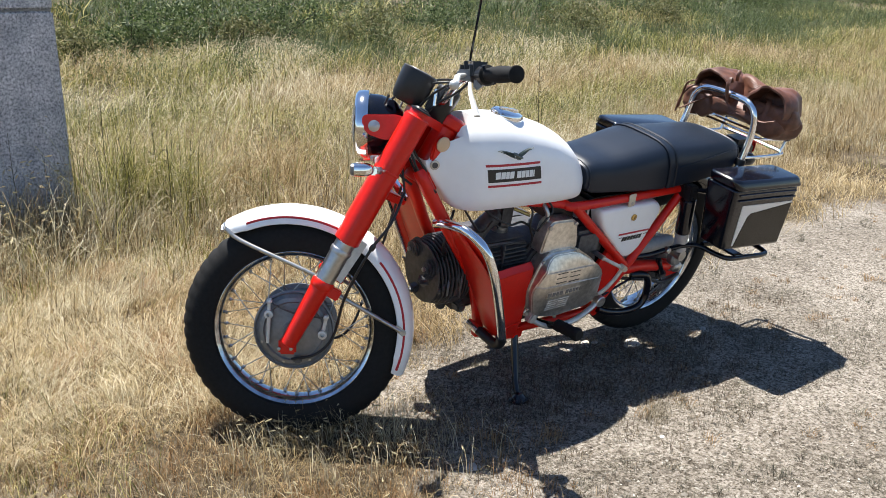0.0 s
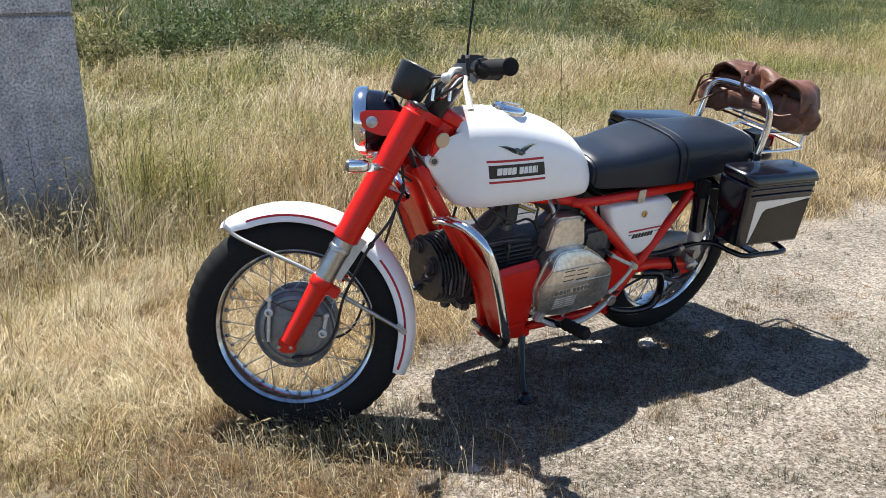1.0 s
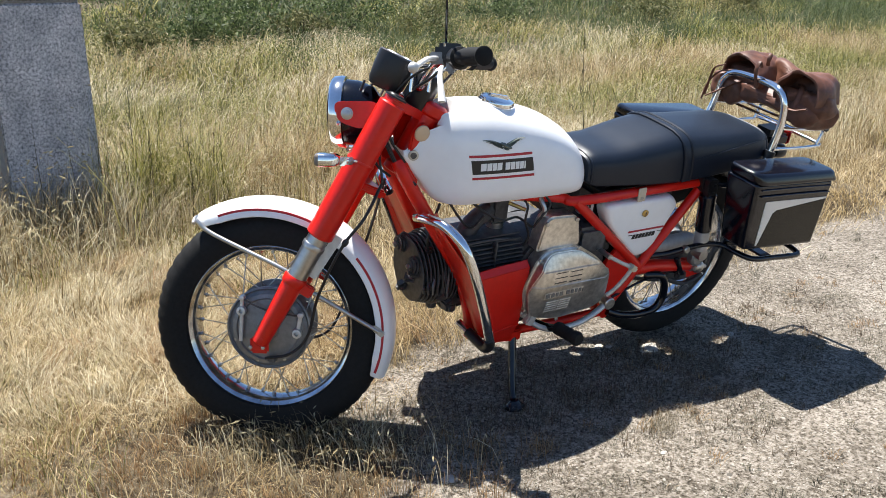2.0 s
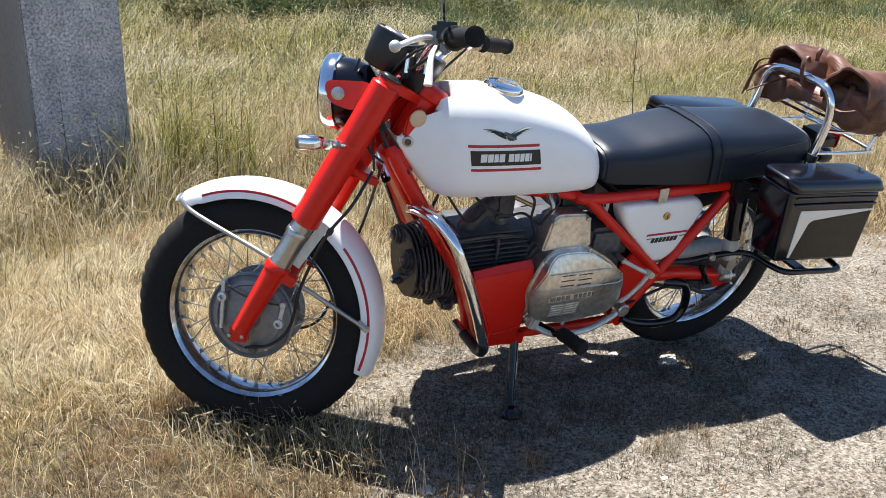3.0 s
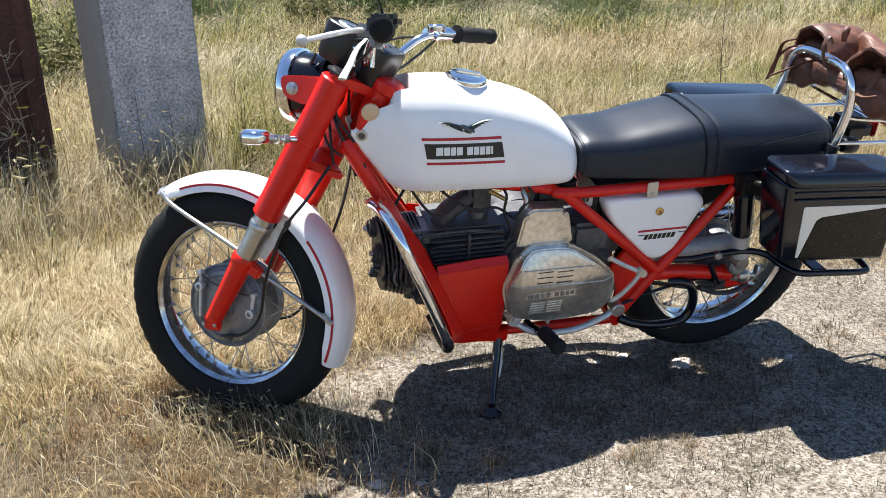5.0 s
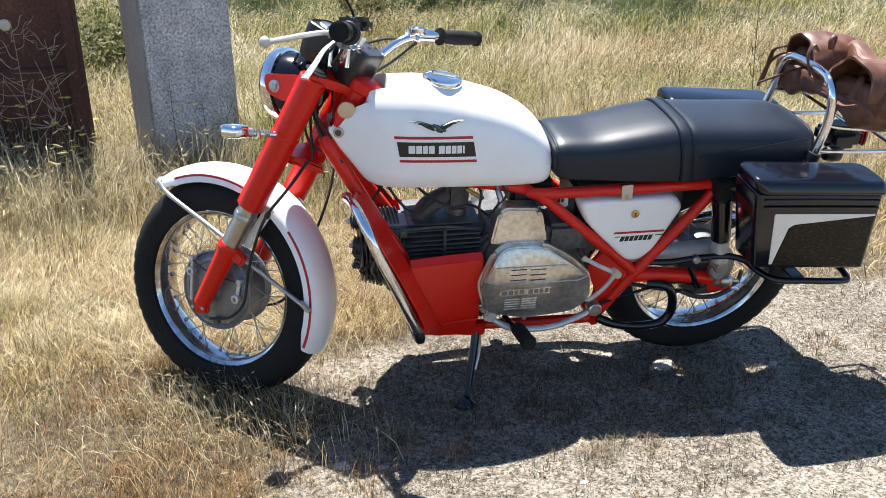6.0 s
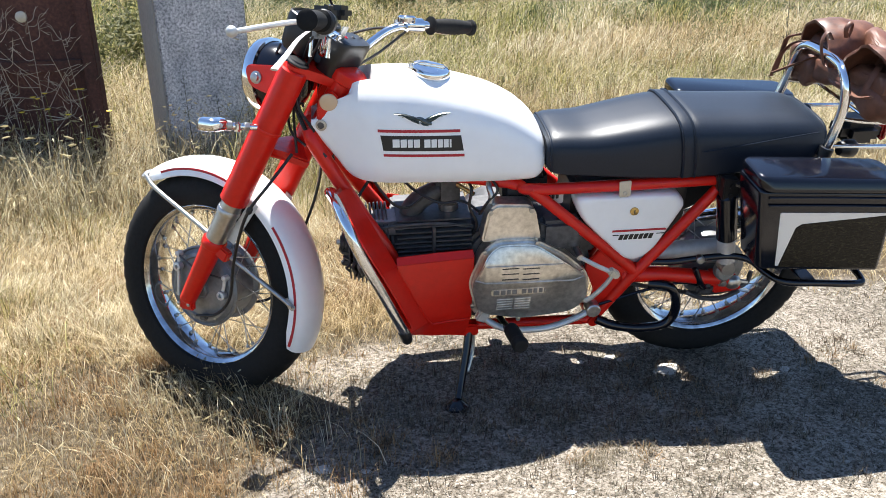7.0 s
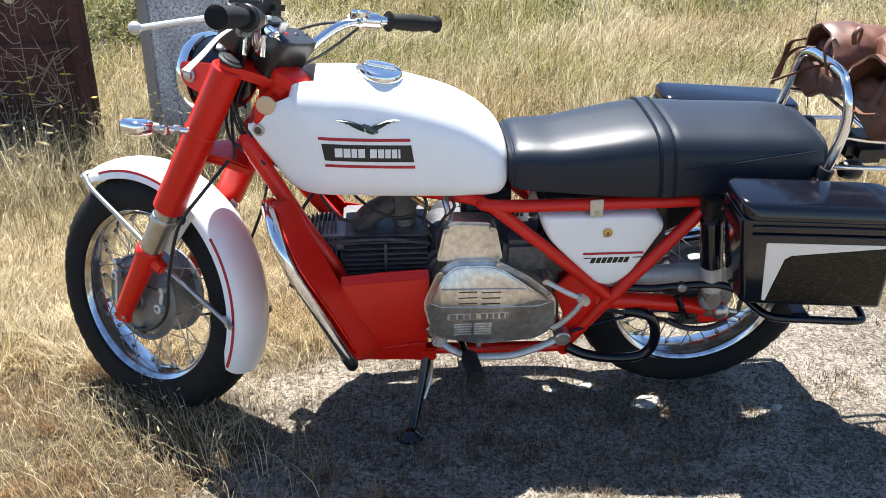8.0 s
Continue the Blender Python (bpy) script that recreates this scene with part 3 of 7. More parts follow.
# indicators on short stalks
for side in (-1, 1):
    a, b = Vector((-0.474, side * 0.13, 0.806)), Vector((-0.512, side * 0.192, 0.812))
    bm = tube([a, b], (0.0085, 0.0075), 12, n=1)
    box(-0.010, 0.010, -0.009, 0.009, -0.013, 0.010, 0.004, bm, Matrix.Translation(a.lerp(b, 0.80)))
    stalk = fork_part("indicator", bm, CHROME, "small chrome indicator on a stalk")
    body = housing(Matrix.Translation((-0.533, side * 0.232, 0.817)) @ pose(0, 0, 0, 0, -90, 0), 0.0175, 0.031, [(0.35, -0.030), (0.66, -0.027), (0.88, -0.019), (0.98, -0.006), (1.0, 0.006), (1.0, 0.018)])
    part("indicator_shell", body, CHROME, stalk)
    part("indicator_lens", housing(Matrix.Translation((-0.551, side * 0.232, 0.817)) @ pose(0, 0, 0, 0, -90, 0), 0.0168, 0.0300, [(1.0, 0.0), (0.97, 0.007), (0.80, 0.011), (0.4, 0.013)]), CLEAR_LENS, stalk)
    part("stalk_collar", rod(b, b + Vector((-0.008, side * 0.014, 0.002)), 0.0125, 16, None, 0.002), STEEL, stalk)
    part("stalk_nut", rod(a.lerp(b, 0.40), a.lerp(b, 0.56), 0.0115, 6), STEEL, stalk)

# instruments
IM = Matrix.Translation((-0.402, -0.012, 1.036)) @ Matrix.Rotation(RAKE * 0.9, 4, "Y")
bm = housing(IM @ pose(0.0, -0.010, 0), 0.052, 0.066, [(0.55, -0.052), (0.80, -0.048), (0.90, -0.036), (0.97, 0.0), (1.0, 0.034), (0.985, 0.042), (0.93, 0.045), (0.90, 0.040)])
pod = fork_part("instrument_pod", bm, PLASTIC, "black moulded instrument pod")
part("dial", lathe([(0.036, 0), (0.038, 0.004), (0.034, 0.008), (0.032, 0.005), (0.0, 0.005)], IM @ pose(0.0, -0.012, 0.039), 32), STEEL, pod)
part("dial_glass", lathe([(0.031, 0.0), (0.0, 0.001)], IM @ pose(0.0, -0.012, 0.0435), 28), MOTTLED_BLACK, pod)
bm = housing(Matrix.Translation((-0.318, 0.0, 0.992)) @ Matrix.Rotation(RAKE, 4, "Y"), 0.036, 0.066, [(0.8, -0.058), (0.9, -0.05), (1.0, 0.030), (0.96, 0.040), (0.9, 0.043)])
panel = fork_part("dash_panel", bm, PLASTIC, "black dash panel behind the yoke")
for k in range(4):
    part("warning_lamp", lathe([(0.006, 0), (0.006, 0.004), (0.0, 0.007)], Matrix.Translation((-0.335, -0.05 + 0.035 * k, 0.995)) @ Matrix.Rotation(RAKE, 4, "Y") @ pose(0.01, 0, 0.045), 12), TAIL_RED if k == 1 else PLASTIC, panel)
part("choke_lever", box(-0.016, 0.016, -0.010, 0.010, 0.0, 0.016, 0.004, None, Matrix.Translation((-0.300, -0.075, 1.030)) @ Matrix.Rotation(RAKE, 4, "Y")), CHROME, panel, "bright choke lever")
for dx, dy in ((-0.345, -0.105), (-0.300, -0.100), (-0.318, 0.070)):
    fork_part("cable_nipple", rod((dx, dy, 0.985), (dx + 0.004, dy, 1.030), 0.0055, 10), CHROME)
key = box(-0.002, 0.002, -0.012, 0.012, 0.0, 0.032, 0.001, None, Matrix.Translation((-0.30, -0.045, 1.03)) @ Matrix.Rotation(RAKE, 4, "Y"))
part("ignition_key", key, STEEL, panel)

# handlebar
half = [(-0.335, 0.0, 1.000), (-0.332, 0.05, 0.994), (-0.322, 0.086, 0.997), (-0.302, 0.112, 1.024), (-0.266, 0.148, 1.058), (-0.222, 0.200, 1.071), (-0.182, 0.285, 1.072), (-0.150, 0.360, 1.072)]
REACH = Vector((-0.0175, -0.0133, -0.003))
bars = [tuple(Vector((x, -y, z)) + REACH * min(1.0, max(0.0, (y - 0.10) / 0.08))) for x, y, z in half[:0:-1]] + half
hb = fork_part("handlebar", tube(bars, 0.0112, 14), CHROME, "chrome handlebar with black grips")
for side in (-1, 1):
    a, b = Vector((-0.202, side * 0.238, 1.072)), Vector((-0.142, side * 0.378, 1.072))
    if side < 0:
        a, b = a + REACH, b + REACH
    m = along(a, b)
    n = (b - a).length
    prof = [(0.014, 0), (0.024, 0.002), (0.024, 0.006), (0.0165, 0.010)]
    for k in range(9):
        u = 0.016 + (n - 0.034) * k / 8
        prof += [(0.0172 + 0.0042 * math.sin(math.pi * k / 8), u), (0.0155 + 0.0042 * math.sin(math.pi * k / 8), u + 0.006)]
    prof += [(0.0215, n - 0.008), (0.0215, n - 0.001), (0.017, n + 0.001), (0.0, n + 0.002)]
    part("grip", lathe(prof, m, 22), RUBBER, hb, "black ribbed rubber grip")
    c = Vector((-0.222, side * 0.188, 1.070)) + (REACH if side < 0 else Vector())
    d = Vector((0.45 * 1, side * 0.89, 0.0)).normalized()
    bm = rod(c - d * 0.030, c + d * 0.026, 0.019, 16, None, 0.004)
    box(-0.030, 0.010, -0.018, 0.018, -0.014, 0.014, 0.004, bm, Matrix.Translation(c + Vector((-0.022, 0, 0.0))))
    part("lever_perch", bm, CHROME if side > 0 else HUB_GREY, hb)
    if side > 0:
        part("brake_lever", tube([c + Vector((-0.035, 0.01, 0)), c + Vector((-0.045, 0.06, -0.004)), c + Vector((-0.02, 0.14, -0.012)), c + Vector((0.0, 0.20, -0.018))], (0.0075, 0.006), 8, flat=0.6), ALLOY, hb, "bright brake lever")
        bm = lathe([(0.022, 0), (0.024, 0.004), (0.024, 0.015), (0.019, 0.020), (0.0, 0.021)], along(c + Vector((-0.012, -0.02, 0.004)), c + Vector((-0.012, -0.02, 0.1))), 20)
        part("throttle_housing", bm, CHROME, hb)
    else:
        bm = rod(c + d * 0.004, c + d * 0.060, 0.027, 20, None, 0.006)
        box(-0.03, 0.022, -0.018, 0.02, -0.01, 0.034, 0.008, bm, Matrix.Translation(c + d * 0.02))
        part("switch_housing", bm, PLASTIC, hb, "black switch housing")
        part("clutch_lever", tube([c + Vector((-0.034, -0.01, 0)), c + Vector((-0.052, -0.05, -0.004)), c + Vector((-0.060, -0.13, -0.014)), c + Vector((-0.066, -0.20, -0.024)), c + Vector((-0.071, -0.228, -0.028))], (0.0090, 0.0080), 10, flat=0.7), LEVER, hb, "bright clutch lever")
        bm = bmesh.new()
        bmesh.ops.create_icosphere(bm, subdivisions=2, radius=0.0125, matrix=Matrix.Translation(c + Vector((-0.071, -0.232, -0.028))))
        part("lever_ball", bm, LEVER, hb)
        part("decompression_lever", tube([c + Vector((-0.02, -0.03, -0.018)), c + Vector((-0.022, -0.075, -0.040)), c + Vector((-0.016, -0.125, -0.072)), c + Vector((-0.010, -0.175, -0.100))], (0.0042, 0.0092), 10, flat=0.36), LEVER, hb, "bright decompression lever")
        part("lever_bracket", box(-0.010, 0.010, -0.044, -0.008, -0.036, -0.006, 0.005, None, Matrix.Translation(c)), HUB_GREY, hb)
        stem = Vector((-0.255, -0.150, 1.075))
        st = tube([stem, stem + Vector((0.0, -0.012, 0.04)), stem + Vector((0.006, -0.16, 0.145)), stem + Vector((0.010, -0.30, 0.24))], 0.0032, 8)
        part("mirror_stem", st, GLOSS_BLACK, hb, "thin black mirror stem")
        part("stem_collar", rod(stem - Vector((0, 0, 0.02)), stem + Vector((0, -0.008, 0.03)), 0.008, 12), CHROME, hb)
        part("reservoir_lump", box(-0.03, 0.035, -0.02, 0.03, -0.002, 0.03, 0.010, None, Matrix.Translation(c + Vector((-0.012, 0.05, 0.008)))), PLASTIC, hb)
for side in (-1, 1):
    part("bar_clamp", box(-0.022, 0.022, -0.014, 0.014, -0.04, 0.018, 0.005, None, Matrix.Translation((-0.334, side * 0.045, 1.0)) @ Matrix.Rotation(RAKE, 4, "Y")), PLASTIC, hb)

# control cables
CABLES = (
    [(-0.235, 0.17, 1.055), (-0.29, 0.12, 0.995), (-0.36, 0.06, 0.93), (-0.38, 0.03, 0.84), (-0.36, 0.03, 0.72)],
    [(-0.255, -0.17, 1.055), (-0.33, -0.12, 1.03), (-0.40, -0.06, 0.96), (-0.43, -0.05, 0.86), (-0.42, -0.05, 0.74)],
    [(-0.47, -0.05, 1.01), (-0.485, -0.055, 0.97), (-0.475, -0.05, 0.93), (-0.46, -0.045, 0.87)],
    [(-0.45, 0.03, 1.01), (-0.475, 0.03, 0.98), (-0.47, 0.03, 0.92), (-0.45, 0.02, 0.85)],
    [(-0.260, 0.20, 1.06), (-0.34, 0.16, 1.055), (-0.42, 0.08, 1.01), (-0.45, 0.02, 0.94)],
)
CABLES += (
    [(-0.40, -0.03, 0.95), (-0.42, -0.06, 0.90), (-0.40, -0.075, 0.84), (-0.37, -0.06, 0.78), (-0.33, -0.05, 0.74)],
    [(-0.38, 0.0, 0.97), (-0.41, -0.03, 0.92), (-0.415, -0.05, 0.86), (-0.39, -0.05, 0.80), (-0.35, -0.04, 0.75)],
    [(-0.41, 0.04, 0.96), (-0.43, 0.06, 0.90), (-0.42, 0.06, 0.82), (-0.38, 0.05, 0.76)],
    [(-0.245, -0.19, 1.06), (-0.29, -0.15, 1.02), (-0.345, -0.10, 0.985), (-0.385, -0.08, 0.93), (-0.40, -0.08, 0.87), (-0.36, -0.06, 0.80)],
    [(-0.255, -0.14, 1.06), (-0.30, -0.11, 1.05), (-0.35, -0.08, 1.045), (-0.40, -0.03, 1.03)],
    [(-0.44, -0.03, 0.90), (-0.45, -0.045, 0.84), (-0.435, -0.05, 0.79), (-0.40, -0.04, 0.76)],
)
for c in CABLES:
    fork_part("control_cable", tube(c, 0.0035, 8), PLASTIC, "black control cable")
brake = [(-0.42, -0.07, 0.74), (-0.455, -0.125, 0.66), (-0.500, -0.135, 0.60), (-0.535, -0.128, 0.54), (-0.585, -0.100, 0.43), (-0.615, -0.082, 0.32), (-0.665, -0.082, 0.265), (-0.735, -0.078, 0.248)]
fork_part("brake_cable", tube(brake, 0.0042, 8), PLASTIC, "black front brake cable")
fork_part("cable_clip", lathe([(0.006, 0), (0.008, 0.004), (0.008, 0.014), (0.006, 0.018)], along(brake[2], brake[3]), 10), PLASTIC)
speedo = [(-0.43, 0.09, 0.74), (-0.47, 0.115, 0.60), (-0.52, 0.10, 0.45), (-0.57, 0.075, 0.31), (-0.63, 0.06, 0.27), (-0.70, 0.05, 0.28)]
fork_part("speedometer_cable", tube(speedo, 0.004, 8), PLASTIC, "black speedometer cable")


# tank
TANK_TOP = [(-0.398, 0.858), (-0.375, 0.886), (-0.34, 0.917), (-0.30, 0.947), (-0.262, 0.961), (-0.22, 0.962), (-0.16, 0.960), (-0.10, 0.950), (-0.02, 0.930), (0.06, 0.902), (0.12, 0.868), (0.155, 0.838), (0.178, 0.810), (0.190, 0.785)]
TANK_LOW = [(-0.398, 0.836), (-0.375, 0.795), (-0.34, 0.748), (-0.312, 0.712), (-0.28, 0.698), (-0.15, 0.692), (0.0, 0.687), (0.12, 0.683), (0.165, 0.684), (0.182, 0.694), (0.190, 0.710)]
TANK_HALF = [(-0.398, 0.050), (-0.375, 0.058), (-0.34, 0.076), (-0.30, 0.102), (-0.25, 0.125), (-0.15, 0.134), (0.0, 0.134), (0.10, 0.129), (0.16, 0.119), (0.182, 0.106), (0.190, 0.094)]
SECTION = [(0.0, 0.0), (0.45, 0.0), (0.74, 0.006), (0.90, 0.03), (0.975, 0.09), (1.0, 0.20), (0.985, 0.35), (0.945, 0.50), (0.88, 0.64), (0.78, 0.77), (0.63, 0.885), (0.42, 0.96), (0.2, 0.993), (0.0, 1.0)]


def tank_y(x, z):
    """Half the tank's width at a place on its side."""
    lo, hi, w = curve_at(TANK_LOW, x), curve_at(TANK_TOP, x), curve_at(TANK_HALF, x)
    v = (z - lo) / (hi - lo)
    for (a, p), (b, q) in zip(SECTION[3:], SECTION[4:]):
        if p <= v <= q:
            return w * (a + (b - a) * (v - p) / (q - p))
    return 0.0


bm = bmesh.new()
rings = []
for k in range(61):
    t = k / 60
    x = -0.398 + 0.588 * (0.5 - 0.5 * math.cos(math.pi * t)) * 0.35 + 0.588 * t * 0.65
    lo, hi, w = curve_at(TANK_LOW, x), curve_at(TANK_TOP, x), curve_at(TANK_HALF, x)
    right = [(x, w * a, lo + (hi - lo) * b) for a, b in SECTION]
    open_front = max(0.0, min(1.0, (-0.245 - x) / 0.04))
    right = [(x, y, z - open_front * max(0.0, z - lo - 0.012) * max(0.0, min(1.0, (0.043 - y) / 0.006)) if i > 4 else z) for i, (x, y, z) in enumerate(right)]
    rings.append([bm.verts.new(p) for p in right] + [bm.verts.new((x, -y, z)) for x, y, z in right[-2:0:-1]])
skin(bm, rings)
tank = part("fuel_tank", bm, WHITE, bike, "white painted steel fuel tank")

# tank mounting eye, filler cap
for side in (-1, 1):
    part("mounting_eye", lathe([(0.0085, -0.002), (0.014, -0.002), (0.014, 0.002), (0.0085, 0.003), (0.008, -0.012), (0.0, -0.012)], along((-0.374, side * 0.0585, 0.840), (-0.42, side * 0.2, 0.85)), 20), STEEL, tank)
# dark disc over each eye paints the shade inside its hole
for side in (-1, 1):
    part("eye_shade_disc", lathe([(0.0086, 0.0), (0.0086, 0.0036), (0.0, 0.0036)], along((-0.374, side * 0.0585, 0.840), (-0.42, side * 0.2, 0.85)), 18), ENGINE, tank)
CAP = Matrix.Translation((-0.098, -0.006, 0.942)) @ pose(0, 0, 0, 0, 12, 0)
cap = part("filler_cap", lathe([(0.047, -0.004), (0.050, 0.002), (0.050, 0.012), (0.046, 0.018), (0.036, 0.021), (0.0, 0.022)], CAP, 36), CHROME, tank, "round chrome filler cap")
part("cap_lever", box(-0.034, 0.034, -0.009, 0.009, 0.018, 0.028, 0.004, None, CAP), CHROME, cap)
part("cap_hinge", box(-0.058, -0.040, -0.014, 0.014, 0.0, 0.016, 0.004, None, CAP), CHROME, cap)


def decal(x0, x1, z0, z1, side, lift=0.0012, slope=0.0, shear=0.0, nx=12, nz=3):
    """A patch that lies on the tank's side."""
    bm = bmesh.new()
    grid = []
    for j in range(nz + 1):
        row = []
        for i in range(nx + 1):
            u, v = i / nx, j / nz
            x = x0 + (x1 - x0) * u + shear * (1 - v)
            z = z0 + (z1 - z0) * v + slope * u
            row.append((x, side * (tank_y(x, z) + lift), z))
        grid.append(row)
    top = [[bm.verts.new(p) for p in row] for row in grid]
    low = [[bm.verts.new((x, y - side * (lift + 0.001), z)) for x, y, z in row] for row in grid]
    for j in range(nz):
        for i in range(nx):
            bm.faces.new((top[j][i], top[j][i + 1], top[j + 1][i + 1], top[j + 1][i]))
    edge = [(0, i) for i in range(nx)] + [(j, nx) for j in range(nz)] + [(nz, i) for i in range(nx, 0, -1)] + [(j, 0) for j in range(nz, 0, -1)]
    for (a, b), (c, d) in zip(edge, edge[1:] + edge[:1]):
        bm.faces.new((top[a][b], top[c][d], low[c][d], low[a][b]))
    return bm


for side in (-1, 1):
    band = part("name_band", decal(-0.232, -0.034, 0.795, 0.833, side, slope=-0.008, shear=0.006), BAND_BLACK, tank, "black name band edged by two red lines")
    part("red_line", decal(-0.238, -0.036, 0.841, 0.8475, side, slope=-0.008), STRIPE_RED, band)
    part("red_line", decal(-0.226, -0.026, 0.780, 0.7865, side, slope=-0.008), STRIPE_RED, band)
    x = -0.203
    for k, w in enumerate((0.0195, 0.0175, 0.0145, 0.0175, 0, 0.0175, 0.016, 0.0145, 0.0145, 0.0070)):
        if not w:
            x += 0.0085
            continue
        drop = -0.008 * (x + 0.232) / 0.198
        part("letter_bar", decal(x, x + w - 0.0026, 0.8045 + drop, 0.8245 + drop, side, 0.0022, nx=3), LETTER_WHITE, band)
        x += w
    # winged badge: a body with head and tail, and two wings of layered feathers
    bm = bmesh.new()
    feathers = [[(s * 0.008, 0.8725 - 0.0035 * f, 0.8695 - 0.0035 * f), (s * 0.022, 0.8775 - 0.0030 * f, 0.8740 - 0.0033 * f), (s * (0.040 - 0.002 * f), 0.8825 - 0.0030 * f, 0.8795 - 0.0032 * f), (s * (0.058 - 0.007 * f), 0.8845 - 0.0032 * f, 0.8822 - 0.0034 * f), (s * (0.069 - 0.010 * f), 0.8838 - 0.0035 * f, 0.8828 - 0.0036 * f)] for s in (-1, 1) for f in range(4)]
    feathers.append([(-0.016, 0.8735, 0.8715), (-0.009, 0.8765, 0.8690), (0.0, 0.8745, 0.8610), (0.010, 0.8690, 0.8570), (0.022, 0.8625, 0.8565)])
    feathers.append([(-0.006, 0.8640, 0.8620), (0.000, 0.8620, 0.8560), (0.008, 0.8590, 0.8545), (0.014, 0.8560, 0.8545)])
    for feather in feathers:
        rows = []
        for dx, zt, zb in feather:
            x = -0.128 + dx
            drop = -0.004 * (dx + 0.07) / 0.14
            out = [(x, side * (tank_y(x, z + drop) + lift), z + drop) for z, lift in ((zt, 0.001), ((zt + zb) / 2, 0.0042), (zb, 0.001))]
            rows.append([bm.verts.new(p) for p in out + [(x, side * (tank_y(x, (zt + zb) / 2 + drop) - 0.002), (zt + zb) / 2 + drop)]])
        skin(bm, rows)
    part("winged_badge", bm, BADGE, tank, "small dark metal winged badge")

# seat
SEAT_TOP = [(0.192, 0.785), (0.215, 0.797), (0.31, 0.800), (0.40, 0.815), (0.50, 0.831), (0.56, 0.834), (0.66, 0.828), (0.80, 0.822), (0.88, 0.817), (0.925, 0.806), (0.945, 0.79), (0.955, 0.765)]
SEAT_LOW = [(0.192, 0.715), (0.21, 0.698), (0.30, 0.690), (0.55, 0.680), (0.70, 0.684), (0.86, 0.700), (0.925, 0.712), (0.945, 0.722), (0.955, 0.745)]
SEAT_HALF = [(0.192, 0.110), (0.215, 0.118), (0.30, 0.128), (0.45, 0.146), (0.58, 0.150), (0.80, 0.146), (0.88, 0.142), (0.925, 0.130), (0.945, 0.110), (0.955, 0.08)]
SEAT_SECTION = [(0.0, 0.0), (0.6, 0.0), (0.93, 0.01), (0.985, 0.06), (1.0, 0.18), (0.998, 0.38), (0.98, 0.56), (0.935, 0.72), (0.86, 0.845), (0.74, 0.93), (0.52, 0.985), (0.25, 1.0), (0.0, 1.0)]


def seat_ring(x, grow=0.0):
    lo, hi, w = curve_at(SEAT_LOW, x), curve_at(SEAT_TOP, x), curve_at(SEAT_HALF, x)
    pts = [Vector((x, w * a, lo + (hi - lo) * b)) for a, b in SEAT_SECTION]
    pts += [Vector((x, -p.y, p.z)) for p in pts[-2:0:-1]]
    c = Vector((x, 0, (lo + hi) / 2))
    return [p + (p - c).normalized() * grow for p in pts]


bm = bmesh.new()
rings = []
for k in range(71):
    x = 0.192 + 0.763 * k / 70
    crease = 0.004 * math.exp(-((x - 0.560) / 0.008) ** 2)
    rings.append([bm.verts.new(p) for p in seat_ring(x, -crease)])
skin(bm, rings)
seat = part("seat", bm, SEAT_VINYL, bike, "long black vinyl dual seat with a strap")


def seat_hoop(x, lean, wide, r, low=3):
    """A strap or piping across the seat at x."""
    pts = []
    ring = seat_ring(x)
    n = len(SEAT_SECTION)
    for i in range(low, 2 * n - 2 - low + 1):
        z = ring[i].z
        q = seat_ring(x + lean * (0.86 - z))[i]
        pts.append(q)
    bm = bmesh.new()
    rows = []
    for i, p in enumerate(pts):
        out = (p - Vector((p.x, 0, 0.72))).normalized()
        a, b = p + Vector((-wide / 2, 0, 0)), p + Vector((wide / 2, 0, 0))
        rows.append([bm.verts.new(a - out * 0.006), bm.verts.new(a + out * r * 0.6), bm.verts.new((a + b) / 2 + out * r), bm.verts.new(b + out * r * 0.6), bm.verts.new(b - out * 0.006)])
    skin(bm, rows)
    return bm


part("seat_strap", seat_hoop(0.540, 0.10, 0.030, 0.006), SEAT_VINYL, seat, "black grab strap across the seat")
for dx in (-0.015, 0.017):
    part("piping", seat_hoop(0.540 + dx, 0.10, 0.006, 0.0085), SEAT_VINYL, seat)
for side in (-1, 1):
    seam = [Vector((x, side * (curve_at(SEAT_HALF, x) * 0.985 + 0.001), curve_at(SEAT_LOW, x) + (curve_at(SEAT_TOP, x) - curve_at(SEAT_LOW, x)) * (0.50 + 0.9 * (x - 0.585)))) for x in (0.585, 0.65, 0.72, 0.80, 0.86, 0.90)]
    part("piping", tube(seam, 0.0018, 6), SEAT_VINYL, seat)
part("piping", seat_hoop(0.202, 0.0, 0.006, 0.004), SEAT_VINYL, seat)
part("rear_bead", tube([seat_ring(0.93)[i] for i in range(5, 21)], 0.0035, 6, n=2), SEAT_VINYL, seat)

# frame
def frame_tube(points, r=0.0155, n=1, name="frame_tube"):
    return part(name, tube(points, r, 14, n=n), RED, bike, "")


